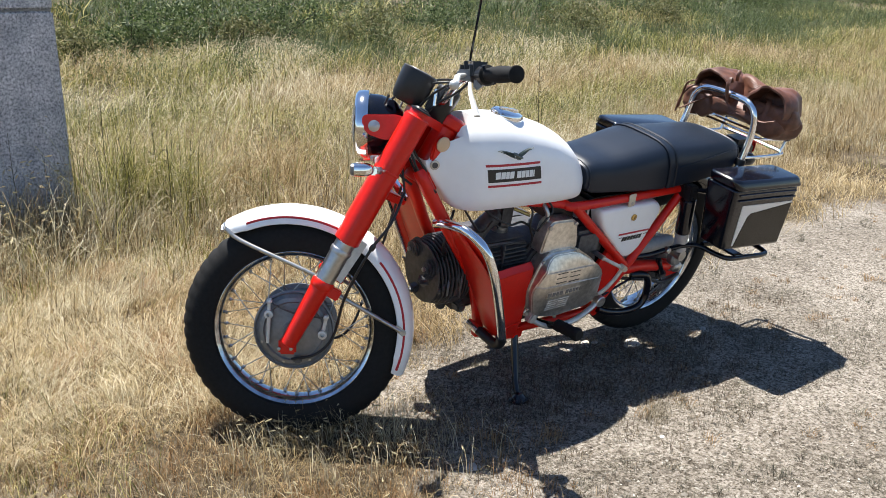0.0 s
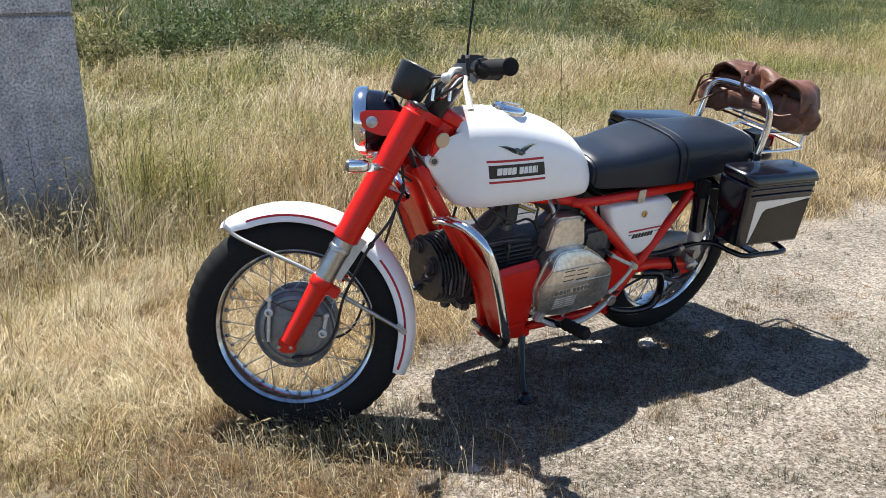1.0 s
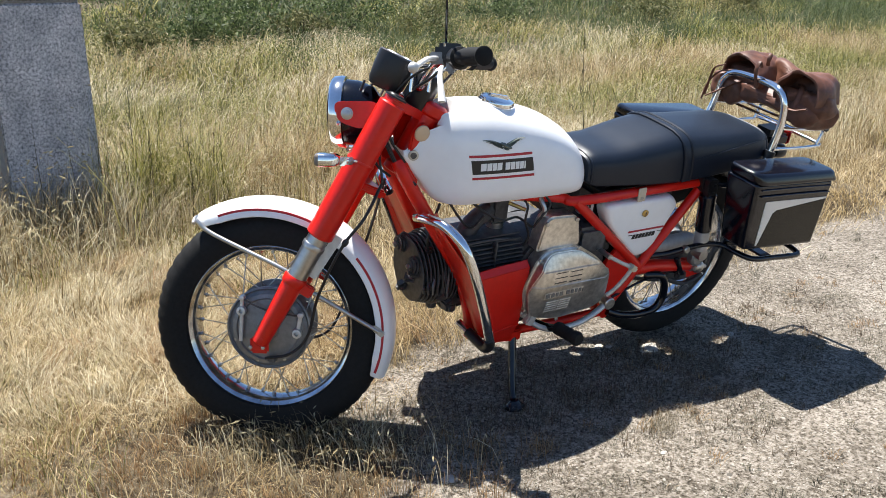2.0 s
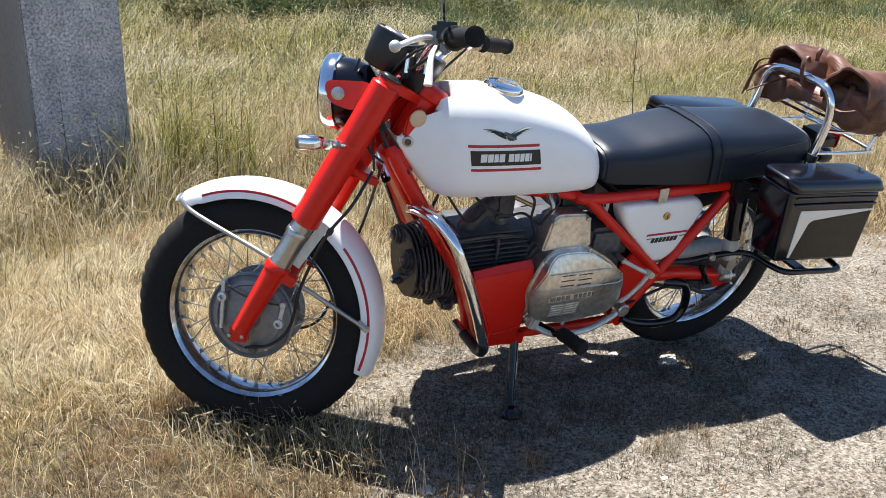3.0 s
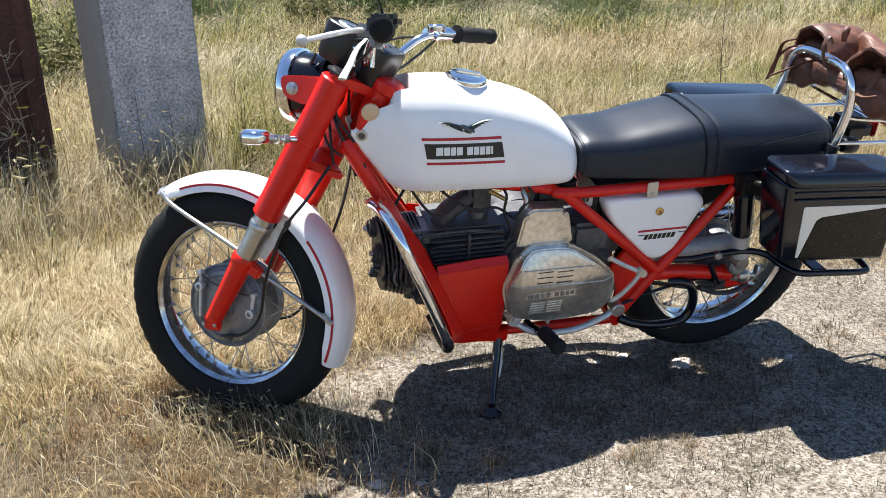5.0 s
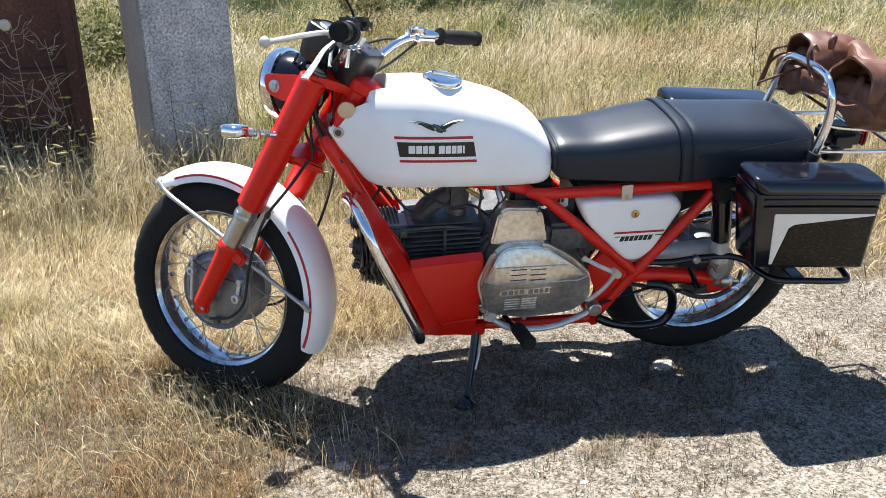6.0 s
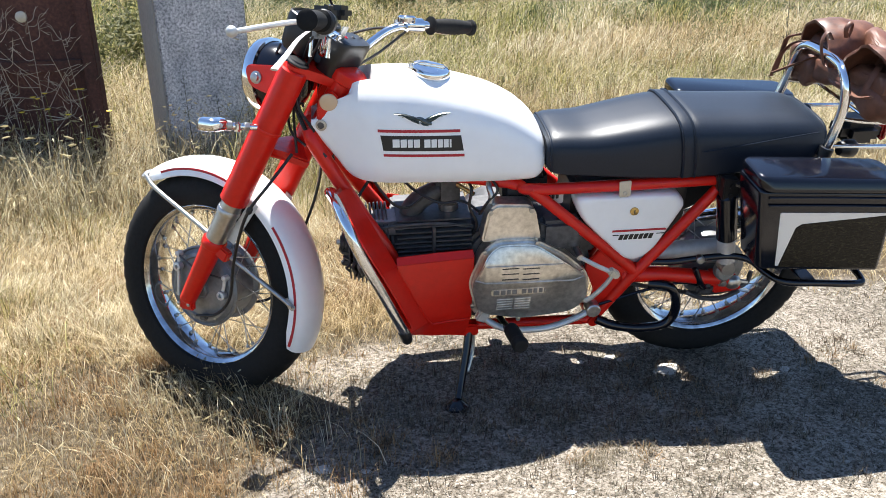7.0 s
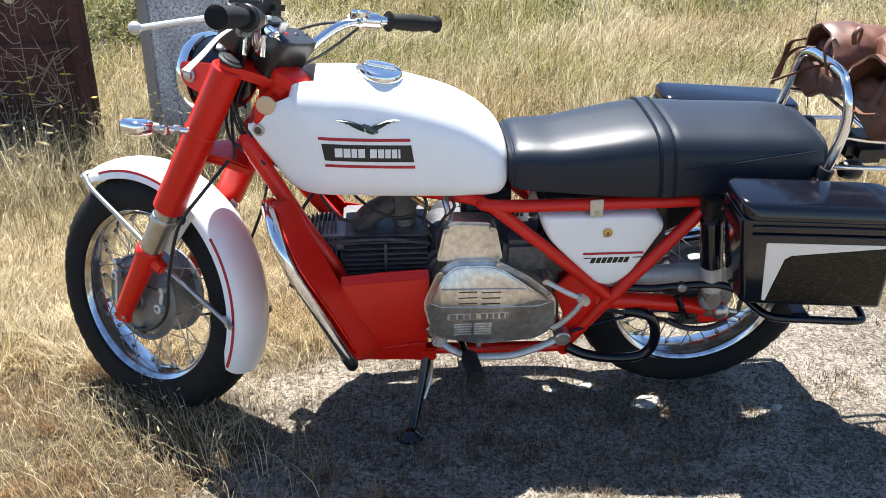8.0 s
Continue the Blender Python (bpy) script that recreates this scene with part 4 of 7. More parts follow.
for side in (-1, 1):
    y = side * 0.122
    frame_tube([(-0.20, side * 0.04, 0.70), (0.10, side * 0.09, 0.668), (0.16, y, 0.662), (0.45, y, 0.660), (0.69, y, 0.662)], n=5)
    frame_tube([(0.150, y, 0.664), (0.462, side * 0.126, 0.388)])
    frame_tube([(0.682, y, 0.660), (0.470, side * 0.128, 0.392)])
    frame_tube([(0.472, side * 0.127, 0.398), (0.352, side * 0.112, 0.212)], 0.0165)
    frame_tube([(0.362, side * 0.112, 0.224), (0.30, side * 0.112, 0.222), (0.0, side * 0.112, 0.232), (-0.16, side * 0.105, 0.252)], 0.015, n=4)
    frame_tube([(-0.404, side * 0.030, 0.815), (-0.394, side * 0.048, 0.785), (-0.343, side * 0.066, 0.696), (-0.280, side * 0.090, 0.586), (-0.222, side * 0.104, 0.488), (-0.170, side * 0.107, 0.35), (-0.152, side * 0.105, 0.25)], 0.0195, n=5)
    bm = slab(rounded([(0.318, 0.410), (0.372, 0.480), (0.470, 0.402), (0.372, 0.222), (0.335, 0.232), (0.352, 0.33)], 0.014), side * 0.108, side * 0.122, 0.003)
    part("frame_plate", bm, RED, bike)
    # rear corner plate by the shock top
    part("shock_lug", slab(rounded([(0.640, 0.688), (0.690, 0.690), (0.688, 0.640), (0.652, 0.632)], 0.01), side * 0.118, side * 0.150, 0.003), PLASTIC, bike)
part("cross_tube", rod((0.360, -0.13, 0.222), (0.360, 0.13, 0.222), 0.016, 14), RED, bike)
part("cross_tube", rod((0.462, -0.12, 0.388), (0.462, 0.12, 0.388), 0.018, 14), RED, bike)
part("backbone", tube([(-0.33, 0, 0.84), (-0.20, 0, 0.79), (0.1, 0, 0.72), (0.2, 0, 0.67)], 0.028, 16), RED, bike, "red frame backbone under the tank")
hb0 = HEAD - AXIS * 0.190 + Vector((-0.016, 0, 0))
hb1 = HEAD - AXIS * 0.405 + Vector((-0.016, 0, 0))
part("headstock", lathe([(0.034, 0), (0.040, 0.004), (0.040, 0.022), (0.035, 0.026), (0.036, 0.176), (0.046, 0.182), (0.047, 0.188), (0.047, 0.206), (0.043, 0.210), (0.034, 0.215)], along(hb1, hb0), 32), RED, bike, "red steering head")
for side in (-1, 1):
    g = part("head_gusset", slab(rounded([(-0.398, 0.765), (-0.352, 0.745), (-0.335, 0.82), (-0.326, 0.905), (-0.345, 0.925), (-0.376, 0.905)], 0.014), side * 0.036, side * 0.052, 0.004), RED, bike, "red steering head gusset")
    part("round_reflector", lathe([(0.021, 0), (0.0225, 0.003), (0.021, 0.006), (0.016, 0.008), (0.0, 0.009)], along((-0.352, side * 0.053, 0.898), (-0.352, side * 0.2, 0.898)), 26), REFLECTOR, g, "cream round reflector")

# leg shields and crash bars
for side in (-1, 1):
    bar = [(-0.362, side * 0.085, 0.668), (-0.364, side * 0.13, 0.688), (-0.348, side * 0.205, 0.700), (-0.328, side * 0.270, 0.676), (-0.302, side * 0.296, 0.612), (-0.256, side * 0.290, 0.500), (-0.210, side * 0.276, 0.380), (-0.190, side * 0.266, 0.325), (-0.189, side * 0.240, 0.300), (-0.198, side * 0.18, 0.305), (-0.206, side * 0.12, 0.312)]
    cb = part("crash_bar", tube(bar, 0.0136, 16), CHROME, bike, "chrome crash bar round the leg shield")
    part("bar_sleeve", tube([(-0.200, side * 0.271, 0.350), (-0.191, side * 0.266, 0.326), (-0.189, side * 0.240, 0.300), (-0.199, side * 0.165, 0.307)], 0.0152, 14), PLASTIC, cb, "black rubber sleeve")
    bm = bmesh.new()
    rows = []
    for k in range(15):
        t = k / 14
        z = 0.690 - 0.375 * t
        xi = -0.352 + 0.185 * t
        yo = curve_at([(0.0, 0.17), (0.08, 0.235), (0.22, 0.286), (0.5, 0.280), (0.85, 0.264), (1.0, 0.235)], t)
        xo = curve_at([(0.0, -0.345), (0.2, -0.300), (0.5, -0.248), (0.85, -0.196), (1.0, -0.186)], t)
        row = []
        for j in range(9):
            u = j / 8
            bow = 0.014 * math.sin(math.pi * u)
            row.append((xi + 0.012 + (xo + 0.010 - xi - 0.012) * u - bow, side * (0.105 + (yo - 0.105) * u), z))
        rows.append(row)
    a = [[bm.verts.new(p) for p in r] for r in rows]
    b = [[bm.verts.new((x + 0.0035, y, z)) for x, y, z in r] for r in rows]
    for g in (a, b):
        skin(bm, g, caps=False, closed=False)
    rim_a = a[0] + [r[-1] for r in a[1:]] + a[-1][-2::-1] + [r[0] for r in a[-2:0:-1]]
    rim_b = b[0] + [r[-1] for r in b[1:]] + b[-1][-2::-1] + [r[0] for r in b[-2:0:-1]]
    for i in range(len(rim_a)):
        j = (i + 1) % len(rim_a)
        bm.faces.new((rim_a[i], rim_a[j], rim_b[j], rim_b[i]))
    sh = part("leg_shield", bm, RED, bike, "red painted steel leg shield")
    # flared side plate from the bar back to the crankcase, creased where it turns
    def sheet(rows, thick=0.004):
        bm = bmesh.new()
        a = [[bm.verts.new((x, side * y, z)) for x, y, z in r] for r in rows]
        b = [[bm.verts.new((x + 0.001, side * (y - thick), z)) for x, y, z in r] for r in rows]
        for g in (a, b):
            skin(bm, g, caps=False, closed=False)
        ra = a[0] + [r[-1] for r in a[1:]] + a[-1][-2::-1] + [r[0] for r in a[-2:0:-1]]
        rb = b[0] + [r[-1] for r in b[1:]] + b[-1][-2::-1] + [r[0] for r in b[-2:0:-1]]
        for i in range(len(ra)):
            j = (i + 1) % len(ra)
            bm.faces.new((ra[i], ra[j], rb[j], rb[i]))
        return bm
    rows = []
    for k in range(9):
        t = k / 8
        f = Vector((-0.270 + 0.086 * t, 0.286 - 0.026 * t, 0.530 - 0.205 * t))
        c = Vector((-0.207 + 0.085 * t, 0.196 - 0.018 * t, 0.500 - 0.200 * t))
        e = Vector((0.004 - 0.004 * t, 0.146 - 0.006 * t, 0.478 - 0.198 * t))
        rows.append([tuple(f), tuple(f.lerp(c, 0.5)), tuple(c), tuple(c.lerp(e, 0.04)), tuple(c.lerp(e, 0.5)), tuple(e)])
    rows.append([(-0.180, 0.240, 0.308), (-0.150, 0.200, 0.290), (-0.121, 0.170, 0.284), (-0.112, 0.168, 0.283), (-0.06, 0.152, 0.274), (-0.004, 0.136, 0.262)])
    rows.append([(-0.176, 0.215, 0.290), (-0.148, 0.182, 0.262), (-0.118, 0.156, 0.236), (-0.110, 0.154, 0.234), (-0.06, 0.141, 0.222), (-0.010, 0.130, 0.206)])
    part("side_plate", sheet(rows), RED, sh, "red side plate below the cylinder")
    part("pressed_rib", tube([(-0.205, side * 0.1975, 0.494), (-0.165, side * 0.1893, 0.400), (-0.124, side * 0.1800, 0.305), (-0.112, side * 0.1730, 0.288), (-0.06, side * 0.1580, 0.283), (-0.004, side * 0.1440, 0.276)], 0.0030, 8, n=1), RED, sh)
    rows = [[(-0.350 + 0.080 * t, 0.165 + 0.121 * min(1, 1.6 * t), 0.695 - 0.165 * t), (-0.330 + 0.0915 * t, 0.125 + 0.116 * t, 0.690 - 0.175 * t), (-0.312 + 0.105 * t, 0.105 + 0.091 * t, 0.684 - 0.184 * t)] for t in (0, 0.25, 0.5, 0.75, 1.0)]
    part("upper_strip", sheet(rows), RED, sh)
    part("top_flange", sheet([[(-0.206, 0.195, 0.500), (-0.1, 0.169, 0.489), (0.004, 0.145, 0.478)], [(-0.205, 0.178, 0.513), (-0.1, 0.152, 0.504), (0.002, 0.130, 0.494)]], 0.003), RED, sh)

# engine
part("crankcase", slab(rounded([(-0.03, 0.30), (0.0, 0.245), (0.30, 0.245), (0.345, 0.30), (0.335, 0.45), (0.25, 0.535), (0.02, 0.535), (-0.03, 0.46)], 0.03), -0.105, 0.105, 0.012), ENGINE, bike, "dark cast engine crankcase")
cover_line = rounded([(-0.013, 0.401), (0.024, 0.500), (0.060, 0.529), (0.166, 0.527), (0.252, 0.474), (0.322, 0.408), (0.326, 0.318), (0.282, 0.281), (0.134, 0.268), (0.012, 0.300)], 0.026)
cover = part("engine_cover", slab(cover_line, -0.100, -0.158, 0.010, 3), ALLOY, bike, "ribbed bare alloy engine cover")
# unseen far-side bulk, widened until its shadow closes the sunlit strip below
part("far_side_blocker", slab(rounded([(-0.02, 0.38), (0.03, 0.50), (0.10, 0.53), (0.20, 0.52), (0.30, 0.44), (0.32, 0.33), (0.27, 0.262), (0.02, 0.262)], 0.03), 0.100, 0.192, 0.014, 3), ENGINE, bike, "unseen dark block added on the engine's far side to shade the ground")
inner = [(0.155 + (x - 0.155) * 0.955, 0.40 + (z - 0.40) * 0.935) for x, z in cover_line]
bm = slab(inner, -0.150, -0.158, 0.003, 2)
for co, no in (((0, 0, 0.422), (0.03, 0, 1)), ((0, 0, 0.474), (0.02, 0, 1)), ((0.272, 0, 0), (1, 0, 0.15)), ((0.030, 0, 0), (1, 0, 0))):
    bmesh.ops.bisect_plane(bm, geom=list(bm.verts) + list(bm.edges) + list(bm.faces), plane_co=co, plane_no=no)


def crown_at(x, z):
    """How far the cover's faceted crown stands out."""
    up = 1.0 if 0.417 < z < 0.476 else (max(0.12, 1 - (z - 0.474) / 0.055) if z > 0.45 else max(0.12, 1 - (0.420 - z) / 0.15))
    end = 1.0 if 0.026 < x < 0.275 else max(0.1, 1 - max(0.030 - x, x - 0.272) / 0.05)
    return 0.031 * up * end


for v in bm.verts:
    if v.co.y < -0.154:
        v.co.y -= crown_at(v.co.x, v.co.z)
part("cover_face", bm, ALLOY, cover)
for k in range(3):
    for u in (0, 1):
        z = 0.464 - 0.017 * k - 0.003 * u
        part("vent_slot", box(0.072 + 0.056 * u, 0.118 + 0.056 * u, -0.1898, -0.170, z - 0.0020, z + 0.0020, 0.0008), ENGINE, cover)
for k in range(5):
    for u in (0, 1):
        z = 0.356 - 0.0095 * k
        part("cooling_rib", box(0.064 + 0.050 * u, 0.108 + 0.050 * u, -0.1582 - crown_at(0.1, z) - 0.0022, -0.158, z - 0.0022, z + 0.0022, 0.001), ALLOY, cover)
part("name_panel", box(0.046, 0.196, -0.1845, -0.165, 0.375, 0.397, 0.002), ALLOY, cover)
x = 0.052
for k, w in enumerate((0.020, 0.017, 0.0145, 0.017, 0, 0.017, 0.0155, 0.0145, 0.0145, 0.0075)):
    if w:
        part("raised_bar", box(x, x + w - 0.004, -0.1865, -0.180, 0.379, 0.393, 0.0010), HUB_GREY, cover)
    x += w or 0.0085
for z0, slope, x0, x1 in ((0.422, -0.03, 0.004, 0.300), (0.474, -0.02, 0.030, 0.235)):
    part("cover_rib", tube([(x, -0.1585 - crown_at(x, z0 + slope * x), z0 + slope * x) for x in (x0, 0.032, 0.15, 0.230, min(x1, 0.270), x1)], 0.0020, 8, n=1), ALLOY, cover)
for px, pz in ((0.0, 0.33), (0.03, 0.50), (0.17, 0.52), (0.30, 0.42), (0.315, 0.32), (0.13, 0.275)):
    part("cover_screw", lathe([(0.0065, 0), (0.0065, 0.004), (0.003, 0.005)], along((px, -0.157, pz), (px, -0.3, pz)), 12), STEEL, cover)
top_line = rounded([(0.022, 0.520), (0.040, 0.615), (0.058, 0.632), (0.148, 0.626), (0.165, 0.606), (0.184, 0.520)], 0.012)
top_cover = part("upper_cover", slab(top_line, -0.085, -0.142, 0.006), ALLOY, bike, "bare alloy upper engine cover")
for px in (0.044, 0.152):
    part("cover_screw", lathe([(0.007, 0), (0.007, 0.006), (0.003, 0.007)], along((px, -0.141, 0.612), (px, -0.3, 0.612)), 10), STEEL, top_cover)
part("gearbox_top", box(0.17, 0.36, -0.10, 0.10, 0.44, 0.535, 0.015), ENGINE, bike)
part("clutch_housing", box(0.185, 0.30, -0.135, -0.08, 0.475, 0.565, 0.012), ENGINE, bike)

# horizontal cylinder: barrel and flat cooling fins, then the head with upright fins
cyl = part("cylinder", rod((-0.21, 0, 0.458), (0.01, 0, 0.458), 0.078, 28), ENGINE, bike, "black finned horizontal cylinder")
for k in range(16):
    z = 0.374 + 0.0122 * k
    w = 0.110 * (1 - abs((z - 0.4605) / 0.118) ** 2.5) ** 0.4
    part("cooling_fin", box(-0.196 - 0.004 * (k % 3), 0.004, -w, w, z, z + 0.0042, 0.0014), ENGINE, cyl)
part("fin_stay", box(-0.103, -0.095, -0.1095, -0.090, 0.380, 0.556, 0.002), ENGINE, cyl)
head = part("cylinder_head", box(-0.315, -0.20, -0.072, 0.072, 0.375, 0.535, 0.03), ENGINE, bike, "black finned cylinder head")
for k in range(11):
    x = -0.218 - 0.0105 * k
    part("cooling_fin", rod((x, 0, 0.455), (x - 0.0040, 0, 0.455), 0.114 - 0.0035 * max(0, k - 5), 34, None, 0.001), ENGINE, head)
for y in (-0.045, 0.045):
    prof = [(0.030, 0)]
    for k in range(4):
        prof += [(0.033 - 0.003 * k, 0.004 + 0.008 * k), (0.033 - 0.003 * k, 0.008 + 0.008 * k), (0.025 - 0.003 * k, 0.0085 + 0.008 * k), (0.025 - 0.003 * k, 0.0115 + 0.008 * k)]
    prof += [(0.010, 0.037), (0.0, 0.037)]
    part("rocker_cover", lathe(prof, along((-0.312, y, 0.505 + 0.3 * y), (-0.5, y, 0.505)), 20), ENGINE, head)
    part("rocker_bolt", lathe([(0.007, 0), (0.007, 0.008), (0.003, 0.010)], along((-0.349, y, 0.505 + 0.3 * y), (-0.5, y, 0.505)), 6), STEEL, head)
part("sump_drain", rod((-0.24, 0.0, 0.40), (-0.235, 0.0, 0.305), (0.022, 0.016), 14, None, 0.004), ENGINE, head)
part("oil_filter_lump", box(-0.25, -0.10, -0.07, 0.09, 0.315, 0.43, 0.03), ENGINE, bike)
for k, (lx, ly, lz, lr) in enumerate(((-0.29, -0.075, 0.455, 0.026), (-0.26, -0.085, 0.405, 0.022), (-0.315, -0.02, 0.43, 0.026), (-0.23, -0.08, 0.36, 0.020), (-0.285, 0.06, 0.41, 0.028), (-0.20, -0.06, 0.335, 0.018), (-0.30, -0.06, 0.40, 0.016), (-0.335, -0.05, 0.47, 0.014), (-0.33, 0.02, 0.39, 0.016))):
    turn = Matrix.Translation((lx, ly, lz)) @ pose(0, 0, 0, 37 * k, 23 * k, 11 * k)
    bm = box(-lr, lr, -0.7 * lr, 0.7 * lr, -0.9 * lr, 0.9 * lr, 0.3 * lr, None, turn)
    lathe([(0.5 * lr, 0.8 * lr), (0.5 * lr, 1.25 * lr), (0.3 * lr, 1.3 * lr)], turn, 8, bm)
    part("head_casting", bm, ENGINE, head)
for k in range(6):
    x = -0.245 - 0.016 * k
    part("casting_rib", tube([(x, -0.10, 0.50 - 0.01 * k), (x - 0.01, -0.112, 0.45), (x, -0.10, 0.40 + 0.006 * k)], 0.004, 6), HUB_GREY if k % 3 == 0 else ENGINE, head)
part("plug_lead", tube([(-0.30, -0.06, 0.54), (-0.315, -0.075, 0.585), (-0.295, -0.06, 0.63), (-0.26, -0.03, 0.67)], 0.0042, 8), PLASTIC, bike, "black plug lead")
part("plug_cap", tube([(-0.285, -0.05, 0.515), (-0.302, -0.062, 0.548)], 0.011, 10, n=1), PLASTIC, bike, "black plug cap")
part("oil_pipe", tube([(-0.26, -0.085, 0.53), (-0.22, -0.085, 0.552), (-0.08, -0.08, 0.552), (0.01, -0.08, 0.535)], 0.0045, 8), ENGINE, bike)
part("exhaust_pipe", tube([(-0.26, 0.02, 0.40), (-0.27, 0.09, 0.33), (-0.20, 0.19, 0.27), (0.0, 0.205, 0.245), (0.35, 0.200, 0.250), (0.46, 0.185, 0.29), (0.55, 0.172, 0.325)], 0.028, 16), CHROME, bike, "chrome exhaust pipe along the far side")
part("silencer", lathe([(0.026, 0), (0.046, 0.06), (0.050, 0.42), (0.040, 0.50), (0.014, 0.51)], along((0.44, 0.176, 0.30), (1.1, 0.192, 0.36)), 24), CHROME, bike, "chrome silencer")

# inlet, carburettor, air box and battery tray
part("inlet_pipe", tube([(-0.160, -0.02, 0.510), (-0.156, -0.02, 0.555), (-0.128, -0.02, 0.595), (-0.075, -0.01, 0.618)], (0.031, 0.027), 16), ENGINE, bike, "dark inlet stub above the cylinder")
part("rocker_box", box(-0.265, -0.165, -0.075, 0.02, 0.515, 0.556, 0.012), HUB_GREY, bike, "dull grey rocker box")
carb = part("carburettor", box(-0.085, -0.02, -0.04, 0.035, 0.575, 0.668, 0.012), ENGINE, bike, "small alloy carburettor")
part("float_bowl", lathe([(0.026, 0), (0.028, 0.006), (0.028, 0.04), (0.02, 0.046)], Matrix.Translation((-0.050, -0.01, 0.538)), 18), ALLOY, carb)
part("mixture_screw", rod((-0.03, -0.04, 0.645), (0.01, -0.075, 0.632), 0.006, 8), BRASS, carb)
part("fuel_tap", tube([(0.045, -0.075, 0.685), (0.045, -0.10, 0.665), (0.050, -0.112, 0.645), (0.047, -0.115, 0.625)], 0.008, 10), STEEL, bike, "steel fuel tap")
part("air_box", box(0.085, 0.205, -0.085, 0.085, 0.600, 0.686, 0.012), PLASTIC, bike, "black air box under the tank")
part("tool_box", box(0.275, 0.60, -0.085, 0.085, 0.46, 0.652, 0.014), PLASTIC, bike)
part("data_plate", box(0.190, 0.245, -0.104, -0.083, 0.605, 0.650, 0.002), GREY_PAINT, bike, "small grey data plate")
for k in range(3):
    part("mark", box(0.202 + 0.011 * k, 0.209 + 0.011 * k, -0.1062, -0.1035, 0.622, 0.638, 0.0), BAND_BLACK, bike)
CABLE_RUNS = (
    [(-0.29, -0.05, 0.75), (-0.22, -0.085, 0.64), (-0.17, -0.07, 0.60), (-0.12, -0.05, 0.62)],
    [(-0.20, -0.05, 0.70), (-0.14, -0.08, 0.65), (-0.08, -0.09, 0.62), (-0.02, -0.08, 0.615), (0.03, -0.09, 0.58)],
    [(-0.02, -0.04, 0.68), (0.0, -0.09, 0.66), (-0.005, -0.10, 0.61), (0.015, -0.10, 0.56), (0.01, -0.09, 0.52)],
    [(0.05, -0.10, 0.69), (0.065, -0.115, 0.66), (0.04, -0.118, 0.63), (0.02, -0.11, 0.59)],
    [(0.19, -0.10, 0.63), (0.24, -0.115, 0.575), (0.30, -0.10, 0.55), (0.34, -0.09, 0.51)],
    [(0.18, -0.12, 0.56), (0.22, -0.13, 0.545), (0.28, -0.12, 0.53)],
)
for c in CABLE_RUNS:
    part("cable", tube(c, 0.0038, 8), PLASTIC, bike)

# side covers
for side in (-1, 1):
    line = rounded([(0.262, 0.636), (0.548, 0.632), (0.580, 0.598), (0.507, 0.455), (0.468, 0.424), (0.424, 0.428), (0.290, 0.566)], 0.042, 7)
    bm = bmesh.new()
    mid = Vector((0.425, 0.56))
    skin(bm, [[bm.verts.new((mid.x + (x - mid.x) * s, side * y, mid.y + (z - mid.y) * s)) for x, z in line] for s, y in ((1.0, 0.085), (1.0, 0.110), (0.992, 0.119), (0.972, 0.127), (0.94, 0.1325), (0.89, 0.1355), (0.80, 0.136), (0.4, 0.136))])
    sc = part("side_cover", bm, WHITE, bike, "white painted side cover with a key lock")
    part("cover_lock", lathe([(0.0105, 0), (0.0115, 0.002), (0.0115, 0.005), (0.0095, 0.006), (0.0, 0.006)], along((0.432, side * 0.1355, 0.588), (0.432, side * 0.3, 0.588)), 20), BRASS, sc, "brass key lock")
    part("lock_slot", box(0.4305, 0.4335, min(side * 0.1405, side * 0.1425), max(side * 0.1405, side * 0.1425), 0.583, 0.593, 0.0), ENGINE, sc)
    part("red_line", slab([(0.378, 0.525), (0.531, 0.524), (0.526, 0.530), (0.380, 0.531)], side * 0.135, side * 0.1372, 0.0), STRIPE_RED, sc)
    for k in range(7):
        x = 0.398 + 0.0138 * k
        part("letter_bar", slab([(x, 0.500), (x + 0.0108, 0.500), (x + 0.0152, 0.5155), (x + 0.0044, 0.5155)], side * 0.135, side * 0.1372, 0.0), BAND_BLACK, sc)
    part("streak", slab([(0.383, 0.514), (0.400, 0.514), (0.399, 0.516), (0.381, 0.516)], side * 0.135, side * 0.1372, 0.0), BAND_BLACK, sc)
    part("streak", slab([(0.503, 0.513), (0.524, 0.513), (0.526, 0.515), (0.504, 0.515)], side * 0.135, side * 0.1372, 0.0), BAND_BLACK, sc)
    clip = part("cover_clip", slab(rounded([(0.380, 0.680), (0.412, 0.682), (0.414, 0.636), (0.384, 0.634)], 0.005), side * 0.138, side * 0.142, 0.001), CREAM, bike, "cream steel clip")
    part("clip_screw", lathe([(0.006, 0), (0.006, 0.003), (0.003, 0.004)], along((0.398, side * 0.141, 0.646), (0.398, side * 0.3, 0.646)), 12), STEEL, clip)

